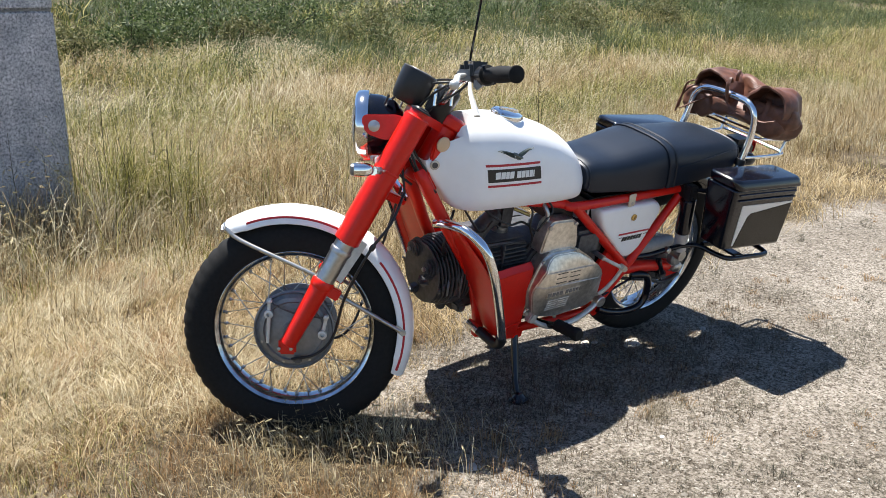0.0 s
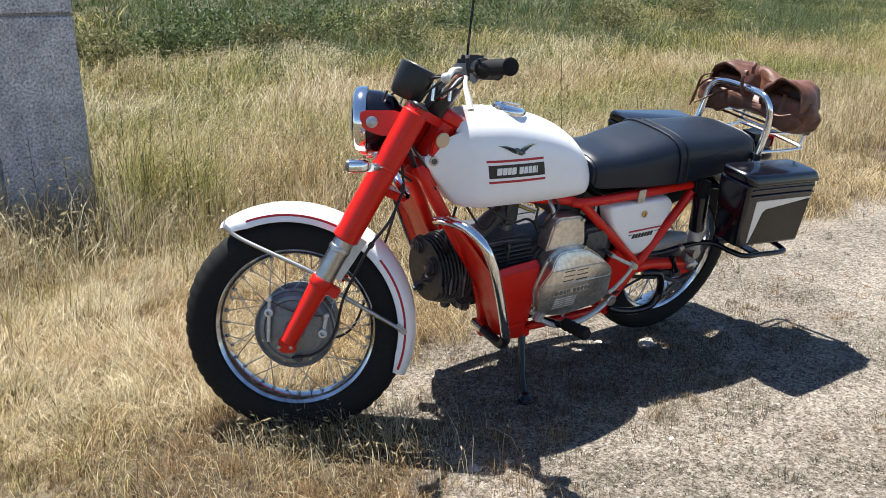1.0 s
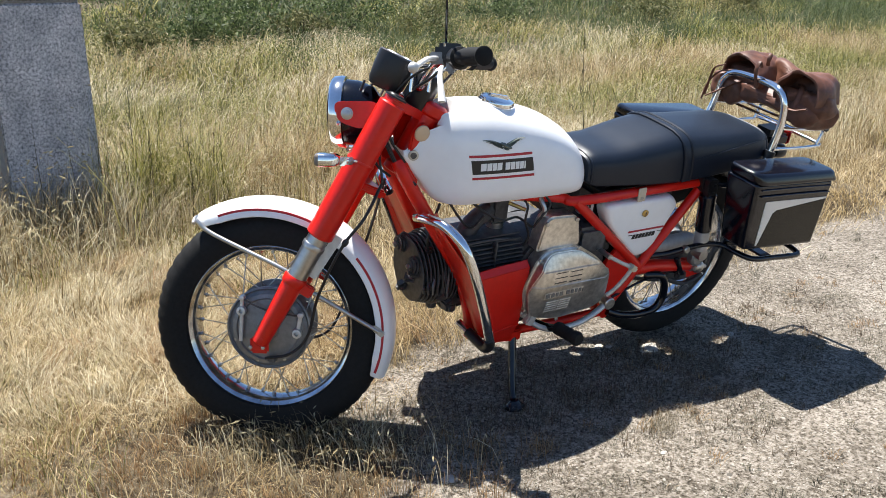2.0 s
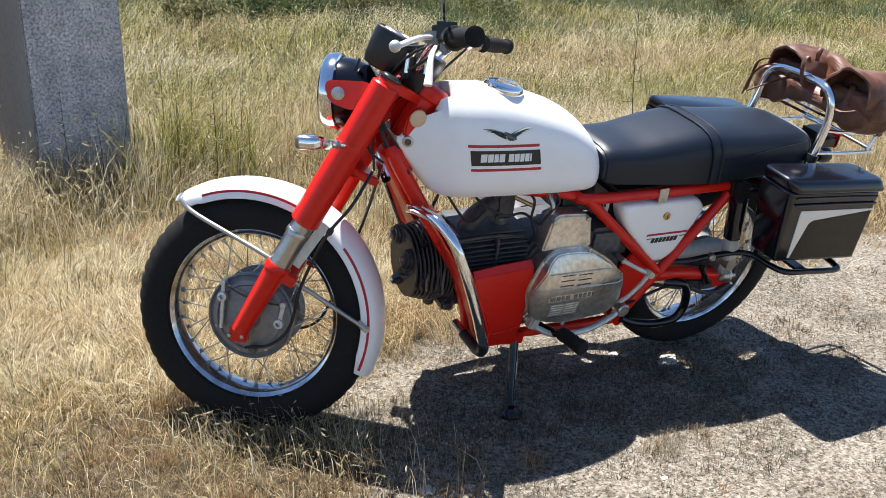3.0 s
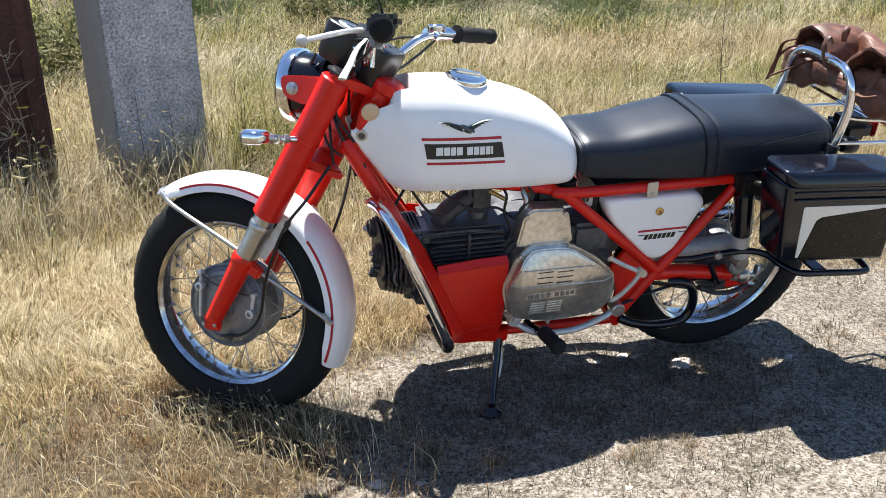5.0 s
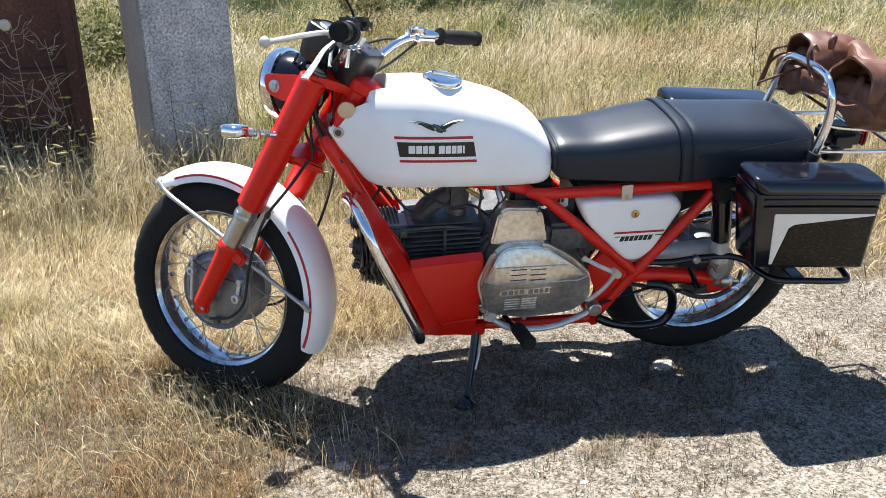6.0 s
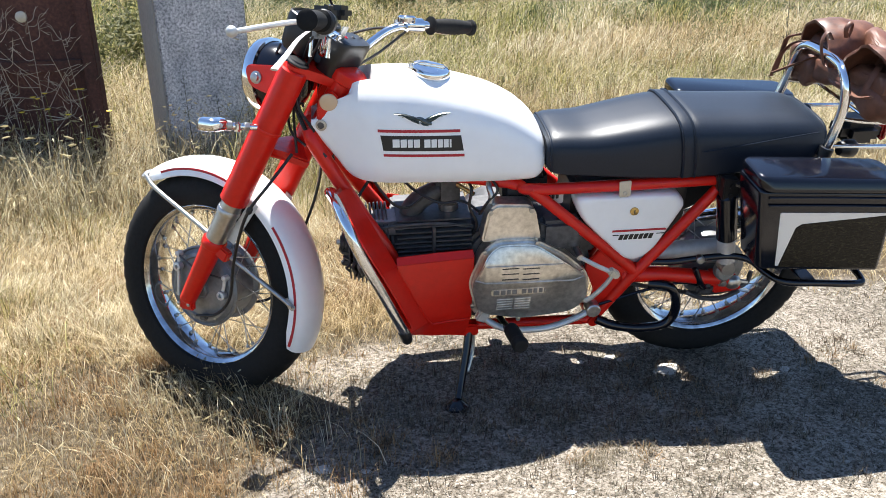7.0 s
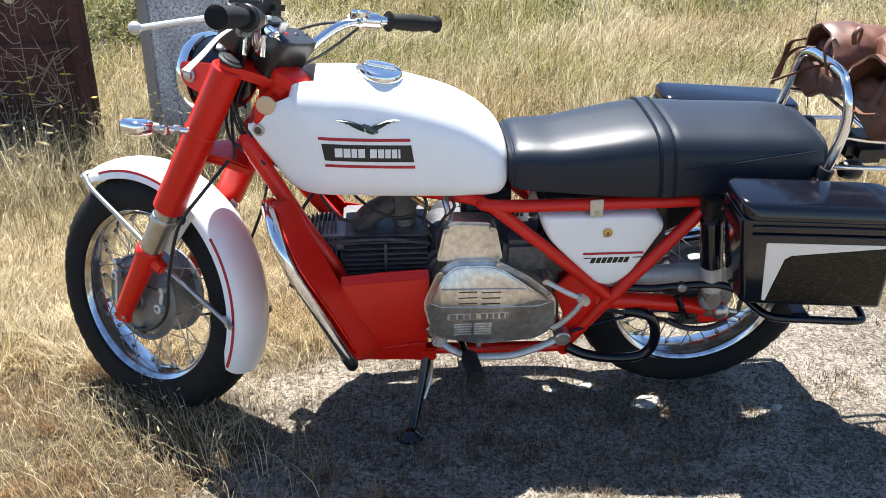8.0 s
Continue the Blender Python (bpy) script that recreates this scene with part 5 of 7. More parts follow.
# swinging arm, brake and chain parts
for side in (-1, 1):
    sw = part("swinging_arm", tube([(0.430, side * 0.105, 0.366), (0.56, side * 0.112, 0.360), (0.69, side * 0.112, 0.338), (0.775, side * 0.110, 0.320)], (0.024, 0.019), 14, flat=1.0), RED, bike, "red swinging arm")
    part("axle_plate", slab(rounded([(0.690, 0.362), (0.775, 0.345), (0.800, 0.290), (0.715, 0.282)], 0.012), side * 0.095, side * 0.118, 0.004), RED, sw)
    part("axle_nut", lathe([(0.017, 0), (0.017, 0.012), (0.010, 0.013), (0.010, 0.022), (0.0, 0.023)], along((0.729, side * 0.117, 0.330), (0.729, side * 0.3, 0.330)), 6), STEEL, sw)
    part("adjuster", rod((0.775, side * 0.108, 0.318), (0.815, side * 0.108, 0.310), 0.007, 8), STEEL, sw)
    # shock absorber
    top, low = Vector((0.668, side * 0.158, 0.662)), Vector((0.716, side * 0.150, 0.400))
    sa = part("shock_absorber", rod(top + (low - top) * 0.10, top + (low - top) * 0.65, 0.0275, 22, None, 0.006), GLOSS_BLACK, bike, "black shrouded shock absorber")
    part("shock_body", rod(top + (low - top) * 0.64, top + (low - top) * 0.93, 0.0245, 20, None, 0.003), GREY_PAINT, sa, "dull grey lower shock body")
    part("shock_eye", rod(low - Vector((0, 0.02, 0)), low + Vector((0, 0.02, 0)), 0.020, 16), STEEL, sa)
    bm = slab(rounded([(0.648, 0.690), (0.690, 0.686), (0.694, 0.618), (0.652, 0.622)], 0.008), side * 0.150, side * 0.176, 0.003)
    for dz in (0.668, 0.640):
        rod((0.671, side * 0.174, dz), (0.671, side * 0.182, dz), 0.007, 6, bm)
    part("shock_top", bm, PLASTIC, sa)
# brake drum cover and linkage on the near side
drum = part("rear_brake_plate", lathe([(0.094, 0.0), (0.096, 0.006), (0.088, 0.014), (0.045, 0.022), (0.02, 0.028), (0.0, 0.028)], along((0.729, -0.046, 0.330), (0.729, -0.3, 0.330)), 36), HUB_GREY, bike, "grey cast rear brake plate")
part("brake_arm", tube([(0.770, -0.085, 0.300), (0.80, -0.09, 0.275), (0.835, -0.085, 0.262)], 0.010, 8, flat=0.5), ALLOY, drum)
part("cam_lever", tube([(0.640, -0.128, 0.382), (0.655, -0.132, 0.345), (0.672, -0.130, 0.318)], (0.011, 0.014), 10, flat=0.6), GLOSS_BLACK, bike, "black brake cam lever")
part("cam_lug", box(0.655, 0.705, -0.138, -0.112, 0.292, 0.325, 0.010), ENGINE, bike)
part("shock_foot", lathe([(0.026, 0), (0.028, 0.006), (0.028, 0.024), (0.022, 0.030)], along((0.722, -0.120, 0.372), (0.722, -0.165, 0.378)), 18), HUB_GREY, bike)
part("lower_casting", tube([(0.625, -0.118, 0.298), (0.68, -0.122, 0.274), (0.74, -0.122, 0.270), (0.79, -0.118, 0.288)], 0.010, 10, flat=0.7), ENGINE, bike, "dark cast brake linkage")
part("drive_chain", tube([(0.44, -0.085, 0.325), (0.60, -0.090, 0.285), (0.72, -0.092, 0.268), (0.82, -0.088, 0.285), (0.835, -0.085, 0.330)], 0.0065, 8), ENGINE, bike, "dark drive chain")
part("axle_end", lathe([(0.022, 0), (0.024, 0.004), (0.020, 0.012), (0.012, 0.018), (0.0, 0.019)], along((0.765, -0.118, 0.322), (0.765, -0.3, 0.322)), 18), STEEL, bike)
part("brake_torque_arm", tube([(0.600, -0.100, 0.400), (0.68, -0.105, 0.395), (0.77, -0.10, 0.378)], 0.008, 8), STEEL, bike)
part("brake_rod", tube([(0.36, -0.135, 0.285), (0.50, -0.122, 0.315), (0.60, -0.118, 0.330), (0.67, -0.118, 0.318)], 0.0045, 8), GLOSS_BLACK, bike)
part("left_silencer", lathe([(0.018, 0), (0.025, 0.03), (0.026, 0.22), (0.0255, 0.31), (0.018, 0.33)], along((0.40, -0.088, 0.420), (0.9, -0.090, 0.432)), 24), GREY_PAINT, bike, "dull grey tubular housing above the swinging arm")
hoop = [(0.365, -0.135, 0.236), (0.41, -0.148, 0.220), (0.473, -0.150, 0.206), (0.535, -0.150, 0.204), (0.572, -0.150, 0.216), (0.590, -0.150, 0.250), (0.588, -0.150, 0.296), (0.572, -0.148, 0.332), (0.550, -0.142, 0.343), (0.510, -0.125, 0.340)]
part("stand_hoop", tube(hoop, 0.0135, 14), GLOSS_BLACK, bike, "black bent steel guard hoop")

# foot controls
part("gear_pedal", tube([(0.022, -0.135, 0.302), (0.040, -0.155, 0.278), (0.085, -0.170, 0.255), (0.14, -0.172, 0.245), (0.22, -0.168, 0.244), (0.30, -0.155, 0.262), (0.345, -0.145, 0.282)], 0.0105, 12, flat=0.85), LEVER, bike, "bent bare alloy gear pedal")
part("pedal_boss", rod((0.346, -0.125, 0.282), (0.346, -0.162, 0.282), 0.021, 16, None, 0.003), ALLOY, bike)
part("pedal_boss", rod((0.016, -0.10, 0.312), (0.016, -0.148, 0.312), 0.018, 6, None, 0.003), ALLOY, bike)
for side in (-1, 1):
    peg = lathe([(0.014, 0), (0.020, 0.006), (0.0215, 0.02), (0.0185, 0.03), (0.0215, 0.04), (0.0185, 0.05), (0.0215, 0.06), (0.0185, 0.07), (0.0215, 0.08), (0.023, 0.096), (0.018, 0.104), (0.0, 0.105)], along((0.100, side * 0.200, 0.276), (0.112, side * 0.33, 0.296)), 18)
    part("foot_peg", peg, RUBBER, bike, "black rubber foot peg")
    part("peg_arm", tube([(0.09, side * 0.10, 0.236), (0.095, side * 0.16, 0.254), (0.100, side * 0.21, 0.276)], 0.012, 10), GLOSS_BLACK, bike)
part("pedal_clamp", box(-0.016, 0.016, -0.014, 0.014, -0.018, 0.020, 0.005, None, Matrix.Translation((0.030, -0.152, 0.292)) @ pose(0, 0, 0, 0, 25, 0)), LEVER, bike, "bare alloy pedal clamp")
part("gear_link", tube([(0.282, -0.172, 0.478), (0.33, -0.182, 0.452), (0.378, -0.188, 0.428)], 0.0065, 8), LEVER, bike, "pale gear linkage rod")
part("gear_link", tube([(0.380, -0.186, 0.424), (0.362, -0.18, 0.385), (0.335, -0.172, 0.345), (0.316, -0.165, 0.325)], 0.007, 8), LEVER, bike, "pale gear linkage rod")
part("link_joint", box(-0.016, 0.016, -0.012, 0.012, -0.010, 0.010, 0.004, None, Matrix.Translation((0.379, -0.188, 0.428)) @ pose(0, 0, 0, 0, 35, 0)), CREAM, bike)
part("gear_shaft", rod((0.285, -0.10, 0.477), (0.285, -0.178, 0.477), 0.009, 10), STEEL, bike)

# side stand, planted on the ground
stand = part("side_stand", tube([(0.0, -0.118, 0.225), (-0.012, -0.150, 0.17), (-0.035, -0.205, 0.09), (-0.050, -0.246, 0.054)], (0.013, 0.010), 12), GLOSS_BLACK, bike, "black steel side stand")
part("stand_foot", lathe([(0.026, 0), (0.032, 0.003), (0.032, 0.010), (0.022, 0.018), (0.012, 0.030)], Matrix.Translation((-0.052, -0.254, 0.044)) @ pose(0, 0, 0, -11.45, 0, 0) @ Matrix.Diagonal((1.1, 0.9, 1, 1)), 18), GLOSS_BLACK, stand)
part("stand_spring", tube([(0.010, -0.112, 0.215), (0.006, -0.138, 0.155), (-0.014, -0.178, 0.115)], 0.007, 8), STEEL, stand)
part("stand_bracket", box(-0.022, 0.024, -0.135, -0.10, 0.205, 0.245, 0.005), RED, stand)

# rear mudguard and tail lamp
FR = Vector((0.729, 0, 0.330))
FC = FR
part("rear_mudguard", mudguard(radians(18), radians(150), 0.372, 0.075, 0.045), GLOSS_BLACK, bike, "black steel rear mudguard")
tl = part("tail_lamp", box(1.035, 1.150, -0.052, 0.052, 0.700, 0.768, 0.022), PLASTIC, bike, "black moulded tail lamp")
part("tail_lens", box(1.150, 1.166, -0.040, 0.040, 0.708, 0.760, 0.006), TAIL_RED, tl, "dark red tail lens")
for side in (-1, 1):
    part("rear_indicator", lathe([(0.0, -0.03), (0.018, -0.026), (0.024, -0.008), (0.024, 0.012), (0.018, 0.02), (0.0, 0.023)], Matrix.Translation((1.0, side * 0.125, 0.735)) @ pose(0, 0, 0, 0, 90, 0), 20), PLASTIC, bike, "round black rear indicator")

# grab rail and luggage rack
part("grab_rail", tube([(0.905, -0.150, 0.690), (0.925, -0.150, 0.76), (0.940, -0.148, 0.850), (0.938, -0.140, 0.910), (0.938, -0.112, 0.943), (0.950, -0.055, 0.949), (0.955, 0.055, 0.947), (0.955, 0.112, 0.936), (0.952, 0.142, 0.905), (0.945, 0.148, 0.845), (0.925, 0.150, 0.76), (0.905, 0.150, 0.690)], 0.0125, 14), CHROME, bike, "chrome grab rail hoop")
rack = part("luggage_rack", tube([(0.935, -0.140, 0.752), (1.05, -0.142, 0.745), (1.165, -0.142, 0.742), (1.182, -0.130, 0.748), (1.184, 0.0, 0.750), (1.182, 0.130, 0.748), (1.165, 0.142, 0.742), (1.05, 0.142, 0.745), (0.935, 0.140, 0.752)], 0.006, 10), CHROME, bike, "thin chrome luggage rack")
part("rack_loop", tube([(0.940, -0.140, 0.828), (1.02, -0.141, 0.816), (1.165, -0.141, 0.803), (1.184, -0.128, 0.802), (1.186, 0.0, 0.803), (1.184, 0.128, 0.802), (1.165, 0.141, 0.803), (1.02, 0.141, 0.816), (0.940, 0.140, 0.828)], 0.0055, 10), CHROME, rack, "thin chrome upper loop")
for x in (1.04, 1.11):
    part("rack_bar", rod((x, -0.141, 0.814 - 0.09 * (x - 1.02)), (x, 0.141, 0.814 - 0.09 * (x - 1.02)), 0.0045, 8), CHROME, rack)
for side in (-1, 1):
    part("rack_post", rod((1.170, side * 0.140, 0.742), (1.188, side * 0.140, 0.800), 0.006, 10), CHROME, rack)
    part("post_knob", box(1.175, 1.205, side * 0.140 - 0.010, side * 0.140 + 0.010, 0.792, 0.808, 0.005), PLASTIC, rack)
    part("rail_clamp", rod((0.918, side * 0.150, 0.728), (0.924, side * 0.150, 0.752), 0.019, 14), PLASTIC, rack)

# panniers on their rails
def slope_box(tf, tr, br, bf, y_top, y_low, y_in, edge, corner):
    """A closed box with leaning sides, round upright corners and softened edges; the points are (x, z)."""
    bm = bmesh.new()
    high = tf[1] - bf[1]
    levels = [(edge * (1 - math.sin(a)), edge * (1 - math.cos(a)) / high) for a in (0, 0.4, 0.8, 1.2, math.pi / 2)]
    levels += [(inset, 1 - v) for inset, v in levels[::-1]]
    mix_of = lambda a, b, t: a + (b - a) * t
    rings = []
    for inset, v in levels:
        x0, x1 = mix_of(tf[0], bf[0], v) + inset, mix_of(tr[0], br[0], v) - inset
        sign = 1 if y_top > 0 else -1
        y0, y1 = y_in + sign * inset, mix_of(y_top, y_low, v) - sign * inset
        c = max(corner - inset, 0.002)
        ring = []
        for cx, cy, start in ((x1 - c, y1 - sign * c, 0), (x0 + c, y1 - sign * c, 90), (x0 + c, y0 + sign * c, 180), (x1 - c, y0 + sign * c, 270)):
            for k in range(7):
                a = radians(start + 15 * k)
                x, y = cx + c * math.cos(a), cy + sign * c * math.sin(a)
                u = (x - x0) / (x1 - x0)
                ring.append(bm.verts.new((x, y, mix_of(mix_of(tf[1], bf[1], v), mix_of(tr[1], br[1], v), u))))
        rings.append(ring)
    for a, b in zip(rings, rings[1:]):
        for k in range(len(a)):
            n = (k + 1) % len(a)
            bm.faces.new((a[k], a[n], b[n], b[k]))
    bm.faces.new(rings[0])
    bm.faces.new(rings[-1][::-1])
    bmesh.ops.recalc_face_normals(bm, faces=bm.faces)
    return bm


for side in (-1, 1):
    pan = part("pannier", slope_box((0.654, 0.742), (1.020, 0.716), (1.050, 0.470), (0.706, 0.501), side * 0.345, side * 0.322, side * 0.215, 0.010, 0.016), GLOSS_BLACK, bike, "glossy black hard pannier with a silver trim")
    lid = part("pannier_lid", slope_box((0.652, 0.776), (1.028, 0.749), (1.038, 0.716), (0.658, 0.740), side * 0.340, side * 0.356, side * 0.212, 0.0105, 0.032), GLOSS_BLACK, pan, "glossy black pannier lid")
    for k in range(2):
        z = 0.022 * k
        part("lid_groove", tube([(0.680 + 0.22 * z, side * 0.3455, 0.724 - z), (0.86, side * 0.3455, 0.7125 - z), (1.008 + 0.13 * z, side * 0.3455, 0.701 - z)], 0.003, 6), GLOSS_BLACK, pan)
    # outer skin leans inwards; points on it
    def on(u, v, lift=0.0):
        x = (0.654 + 0.052 * v) * (1 - u) + (1.020 + 0.030 * v) * u
        z = (0.742 - 0.241 * v) * (1 - u) + (0.716 - 0.246 * v) * u
        return (x, side * (0.345 - 0.023 * v + lift), z)
    def patch(pts, lift):
        bm = bmesh.new()
        a = [bm.verts.new(on(u, v, lift)) for u, v in pts]
        b = [bm.verts.new(on(u, v, -0.002)) for u, v in pts]
        bm.faces.new(a)
        for i in range(len(a)):
            j = (i + 1) % len(a)
            bm.faces.new((a[j], a[i], b[i], b[j]))
        return bm
    part("silver_trim", patch([(0.150, 0.262), (0.162, 0.248), (0.960, 0.238), (0.960, 0.262), (0.315, 0.385), (0.272, 0.430), (0.164, 0.935), (0.142, 0.935)], 0.0015), SILVER_FOIL, pan, "silver angular trim")
    part("mottled_panel", patch([(0.325, 0.390), (0.955, 0.272), (0.955, 0.95), (0.172, 0.95), (0.282, 0.436)], 0.0012), MOTTLED_BLACK, pan, "pitted black panel with reflected grass painted as olive mottle")
    rail = [(0.500, side * 0.130, 0.418), (0.560, side * 0.146, 0.424), (0.630, side * 0.156, 0.436), (0.710, side * 0.172, 0.448), (0.752, side * 0.205, 0.452), (0.772, side * 0.258, 0.446), (0.806, side * 0.298, 0.440), (0.90, side * 0.302, 0.431), (1.012, side * 0.302, 0.421), (1.034, side * 0.285, 0.423), (1.034, side * 0.23, 0.428), (1.010, side * 0.215, 0.431), (0.88, side * 0.213, 0.446), (0.760, side * 0.205, 0.462)]
    part("pannier_rail", tube(rail, 0.0095, 10), GLOSS_BLACK, bike, "black tubular pannier rail")
    part("rail_bolt", rod((0.630, side * 0.150, 0.437), (0.630, side * 0.172, 0.437), 0.012, 14, None, 0.003), STEEL, bike)
    part("rail_tie", box(0.860, 0.900, side * 0.258 - 0.050, side * 0.258 + 0.050, 0.428, 0.436, 0.002), GLOSS_BLACK, bike)
    part("pannier_bracket", tube([(0.675, side * 0.165, 0.672), (0.72, side * 0.185, 0.668), (0.80, side * 0.188, 0.665)], 0.009, 8), GLOSS_BLACK, bike)

# ---- leather bag on the rack ----
BAG = bike.matrix_basis @ Matrix.Translation((-0.006, 0.028, 0.022))
bag = new("leather_bag")
bag.matrix_basis = BAG
tagged(bag, "crumpled brown leather saddlebag strapped on the luggage rack", "bag")


def crumple(bm, amount, scale, seed):
    for v in bm.verts:
        n = noise.noise_vector(v.co * scale + Vector((seed, 0, 0)))
        v.co += n * amount
    return bm


def pouch(cx, cy, cz, rx, ry, rz, seed, turn=0.0, power=0.65):
    bm = bmesh.new()
    bmesh.ops.create_icosphere(bm, subdivisions=5, radius=1.0)
    for v in bm.verts:
        c = v.co
        p = Vector([math.copysign(abs(q) ** power, q) for q in c])
        v.co = Vector((p.x * rx, p.y * ry, p.z * rz))
    bmesh.ops.transform(bm, matrix=Matrix.Translation((cx, cy, cz)) @ Matrix.Rotation(turn, 4, "Z"), verts=bm.verts)
    crumple(bm, 0.030, 8, seed)
    crumple(bm, 0.010, 20, seed + 3)
    return crumple(bm, 0.002, 55, seed + 5)


part("bag_body", pouch(1.068, -0.050, 0.862, 0.076, 0.205, 0.048, 1.0), LEATHER, bag, "slumped brown leather body")
part("bag_pocket", pouch(1.062, -0.168, 0.890, 0.066, 0.084, 0.062, 5.0), LEATHER, bag, "sagging brown leather pocket")
part("bag_pocket", pouch(1.062, 0.062, 0.888, 0.066, 0.086, 0.058, 8.0), LEATHER, bag, "sagging brown leather pocket")


def hood(x0, cy, cz, ry, rz, depth, seed, skew=0.0):
    """An arched leather flap, open to the front, with a turned rim and thickness."""
    bm = bmesh.new()
    rows = []
    for i in range(41):
        a = -0.35 + (math.pi + 0.7) * i / 40
        out, inn = [], []
        for k in range(13):
            t = k / 12
            shrink = 1.0 - 0.30 * t * t - (0.05 if k == 0 else 0.0)
            x = x0 + depth * t + skew * math.cos(a)
            out.append((x, cy + ry * shrink * math.cos(a), cz + rz * shrink * math.sin(a)))
            inn.append((x, cy + (ry * shrink - 0.006) * math.cos(a), cz + (rz * shrink - 0.006) * math.sin(a)))
        rows.append([bm.verts.new(p) for p in out + inn[::-1]])
    skin(bm, rows)
    return crumple(crumple(crumple(bm, 0.016, 9, seed), 0.006, 24, seed + 1), 0.0016, 60, seed + 2)


part("flap", hood(0.975, 0.062, 0.912, 0.094, 0.076, 0.150, 2.0, 0.004), LEATHER, bag, "arched brown leather flap, open to the front")
part("flap", hood(0.982, -0.168, 0.915, 0.086, 0.080, 0.150, 7.0, -0.012), LEATHER, bag, "arched brown leather flap, open to the front")
part("bag_end", pouch(1.022, 0.118, 0.852, 0.052, 0.070, 0.050, 21.0), LEATHER, bag, "slumped brown leather end")
part("bag_back", pouch(1.110, -0.050, 0.915, 0.050, 0.150, 0.062, 12.0), LEATHER, bag)
part("strap_loop", tube([(1.012, -0.010, 0.965), (1.005, -0.012, 0.990), (1.020, -0.006, 1.003), (1.030, 0.004, 0.985), (1.028, 0.006, 0.960)], 0.006, 8, flat=0.4), LEATHER, bag)
part("turned_edge", tube([(0.972, -0.235, 0.890), (0.965, -0.19, 0.872), (0.968, -0.14, 0.878), (0.975, -0.10, 0.905)], 0.007, 8, flat=0.5), LEATHER, bag)
for k, pts in enumerate(([(0.985, 0.10, 0.92), (0.955, 0.135, 0.905), (0.935, 0.158, 0.860), (0.922, 0.160, 0.800)], [(0.985, 0.06, 0.89), (0.95, 0.10, 0.855), (0.91, 0.135, 0.820)], [(0.960, 0.120, 0.935), (0.942, 0.150, 0.915), (0.938, 0.158, 0.870), (0.930, 0.158, 0.815)], [(0.965, -0.02, 0.965), (0.945, -0.025, 0.985), (0.935, -0.03, 0.955), (0.955, -0.03, 0.90)], [(1.06, -0.12, 0.93), (1.02, -0.16, 0.93), (0.99, -0.17, 0.87)])):
    part("strap", tube(pts, 0.009, 8, flat=0.3), LEATHER, bag, "thin brown leather strap")

# ---- surroundings ----
def pillar():
    p = new("concrete_pillar")
    p.matrix_basis = pose(-1.200, 2.360, 0, 0, 0, 19)
    tagged(p, "square weathered concrete gate pillar standing in dry grass", "pillar")
    bm = box(0, 0.472, 0, 0.50, -0.05, 1.136, 0.010)
    part("lower_block", bm, CONCRETE, p)
    part("upper_block", box(0.0, 0.472, 0.0, 0.50, 1.142, 1.38, 0.010), CONCRETE, p)
    part("joint", box(0.01, 0.462, 0.01, 0.49, 1.13, 1.15, 0.0), SMOOTH_CONCRETE, p)
    part("side_render", box(-0.006, 0.004, 0.004, 0.496, -0.05, 1.130, 0.002), SMOOTH_CONCRETE, p, "smooth rendered side face")
    return p


pillar()
gate = new("rusty_gate")
gate.matrix_basis = pose(-1.526, 2.351, 0, 0, 0, 176)
tagged(gate, "dark brown rusted sheet-steel gate among weeds", "gate")
part("sheet", box(0, 2.4, 0, 0.02, 0.05, 1.9, 0.003), RUST, gate, "rusted steel sheet")
part("edge_post", box(-0.02, 0.05, -0.03, 0.05, -0.05, 2.0, 0.006), RUST, gate)
part("rail", box(0.05, 2.4, 0.018, 0.05, 0.62, 0.68, 0.005), RUST, gate)
part("bolt_head", lathe([(0.028, 0), (0.028, 0.01), (0.018, 0.016), (0.0, 0.017)], along((0.318, 0.02, 0.897), (0.318, 0.2, 0.897)), 20), CREAM, gate, "pale round bolt head")


# ---- grass, weeds and stones ----
rng = np.random.default_rng(7)


def heights_of(xy):
    return np.array([ground_at(x, y) for x, y in xy])


def mesh_of(name, co, quads, tris, mat, label, category):
    """One mesh from numpy arrays of corners, quads and triangles."""
    me = bpy.data.meshes.new(name)
    me.vertices.add(len(co))
    me.vertices.foreach_set("co", co.astype(np.float32).ravel())
    nq, nt = len(quads), len(tris)
    me.loops.add(4 * nq + 3 * nt)
    me.loops.foreach_set("vertex_index", np.concatenate([quads.ravel(), tris.ravel()]).astype(np.int32))
    me.polygons.add(nq + nt)
    me.polygons.foreach_set("loop_start", np.concatenate([4 * np.arange(nq), 4 * nq + 3 * np.arange(nt)]).astype(np.int32))
    me.update(calc_edges=True)
    me.materials.append(mat)
    return tagged(new(name, me), label, category, kind="stuff")


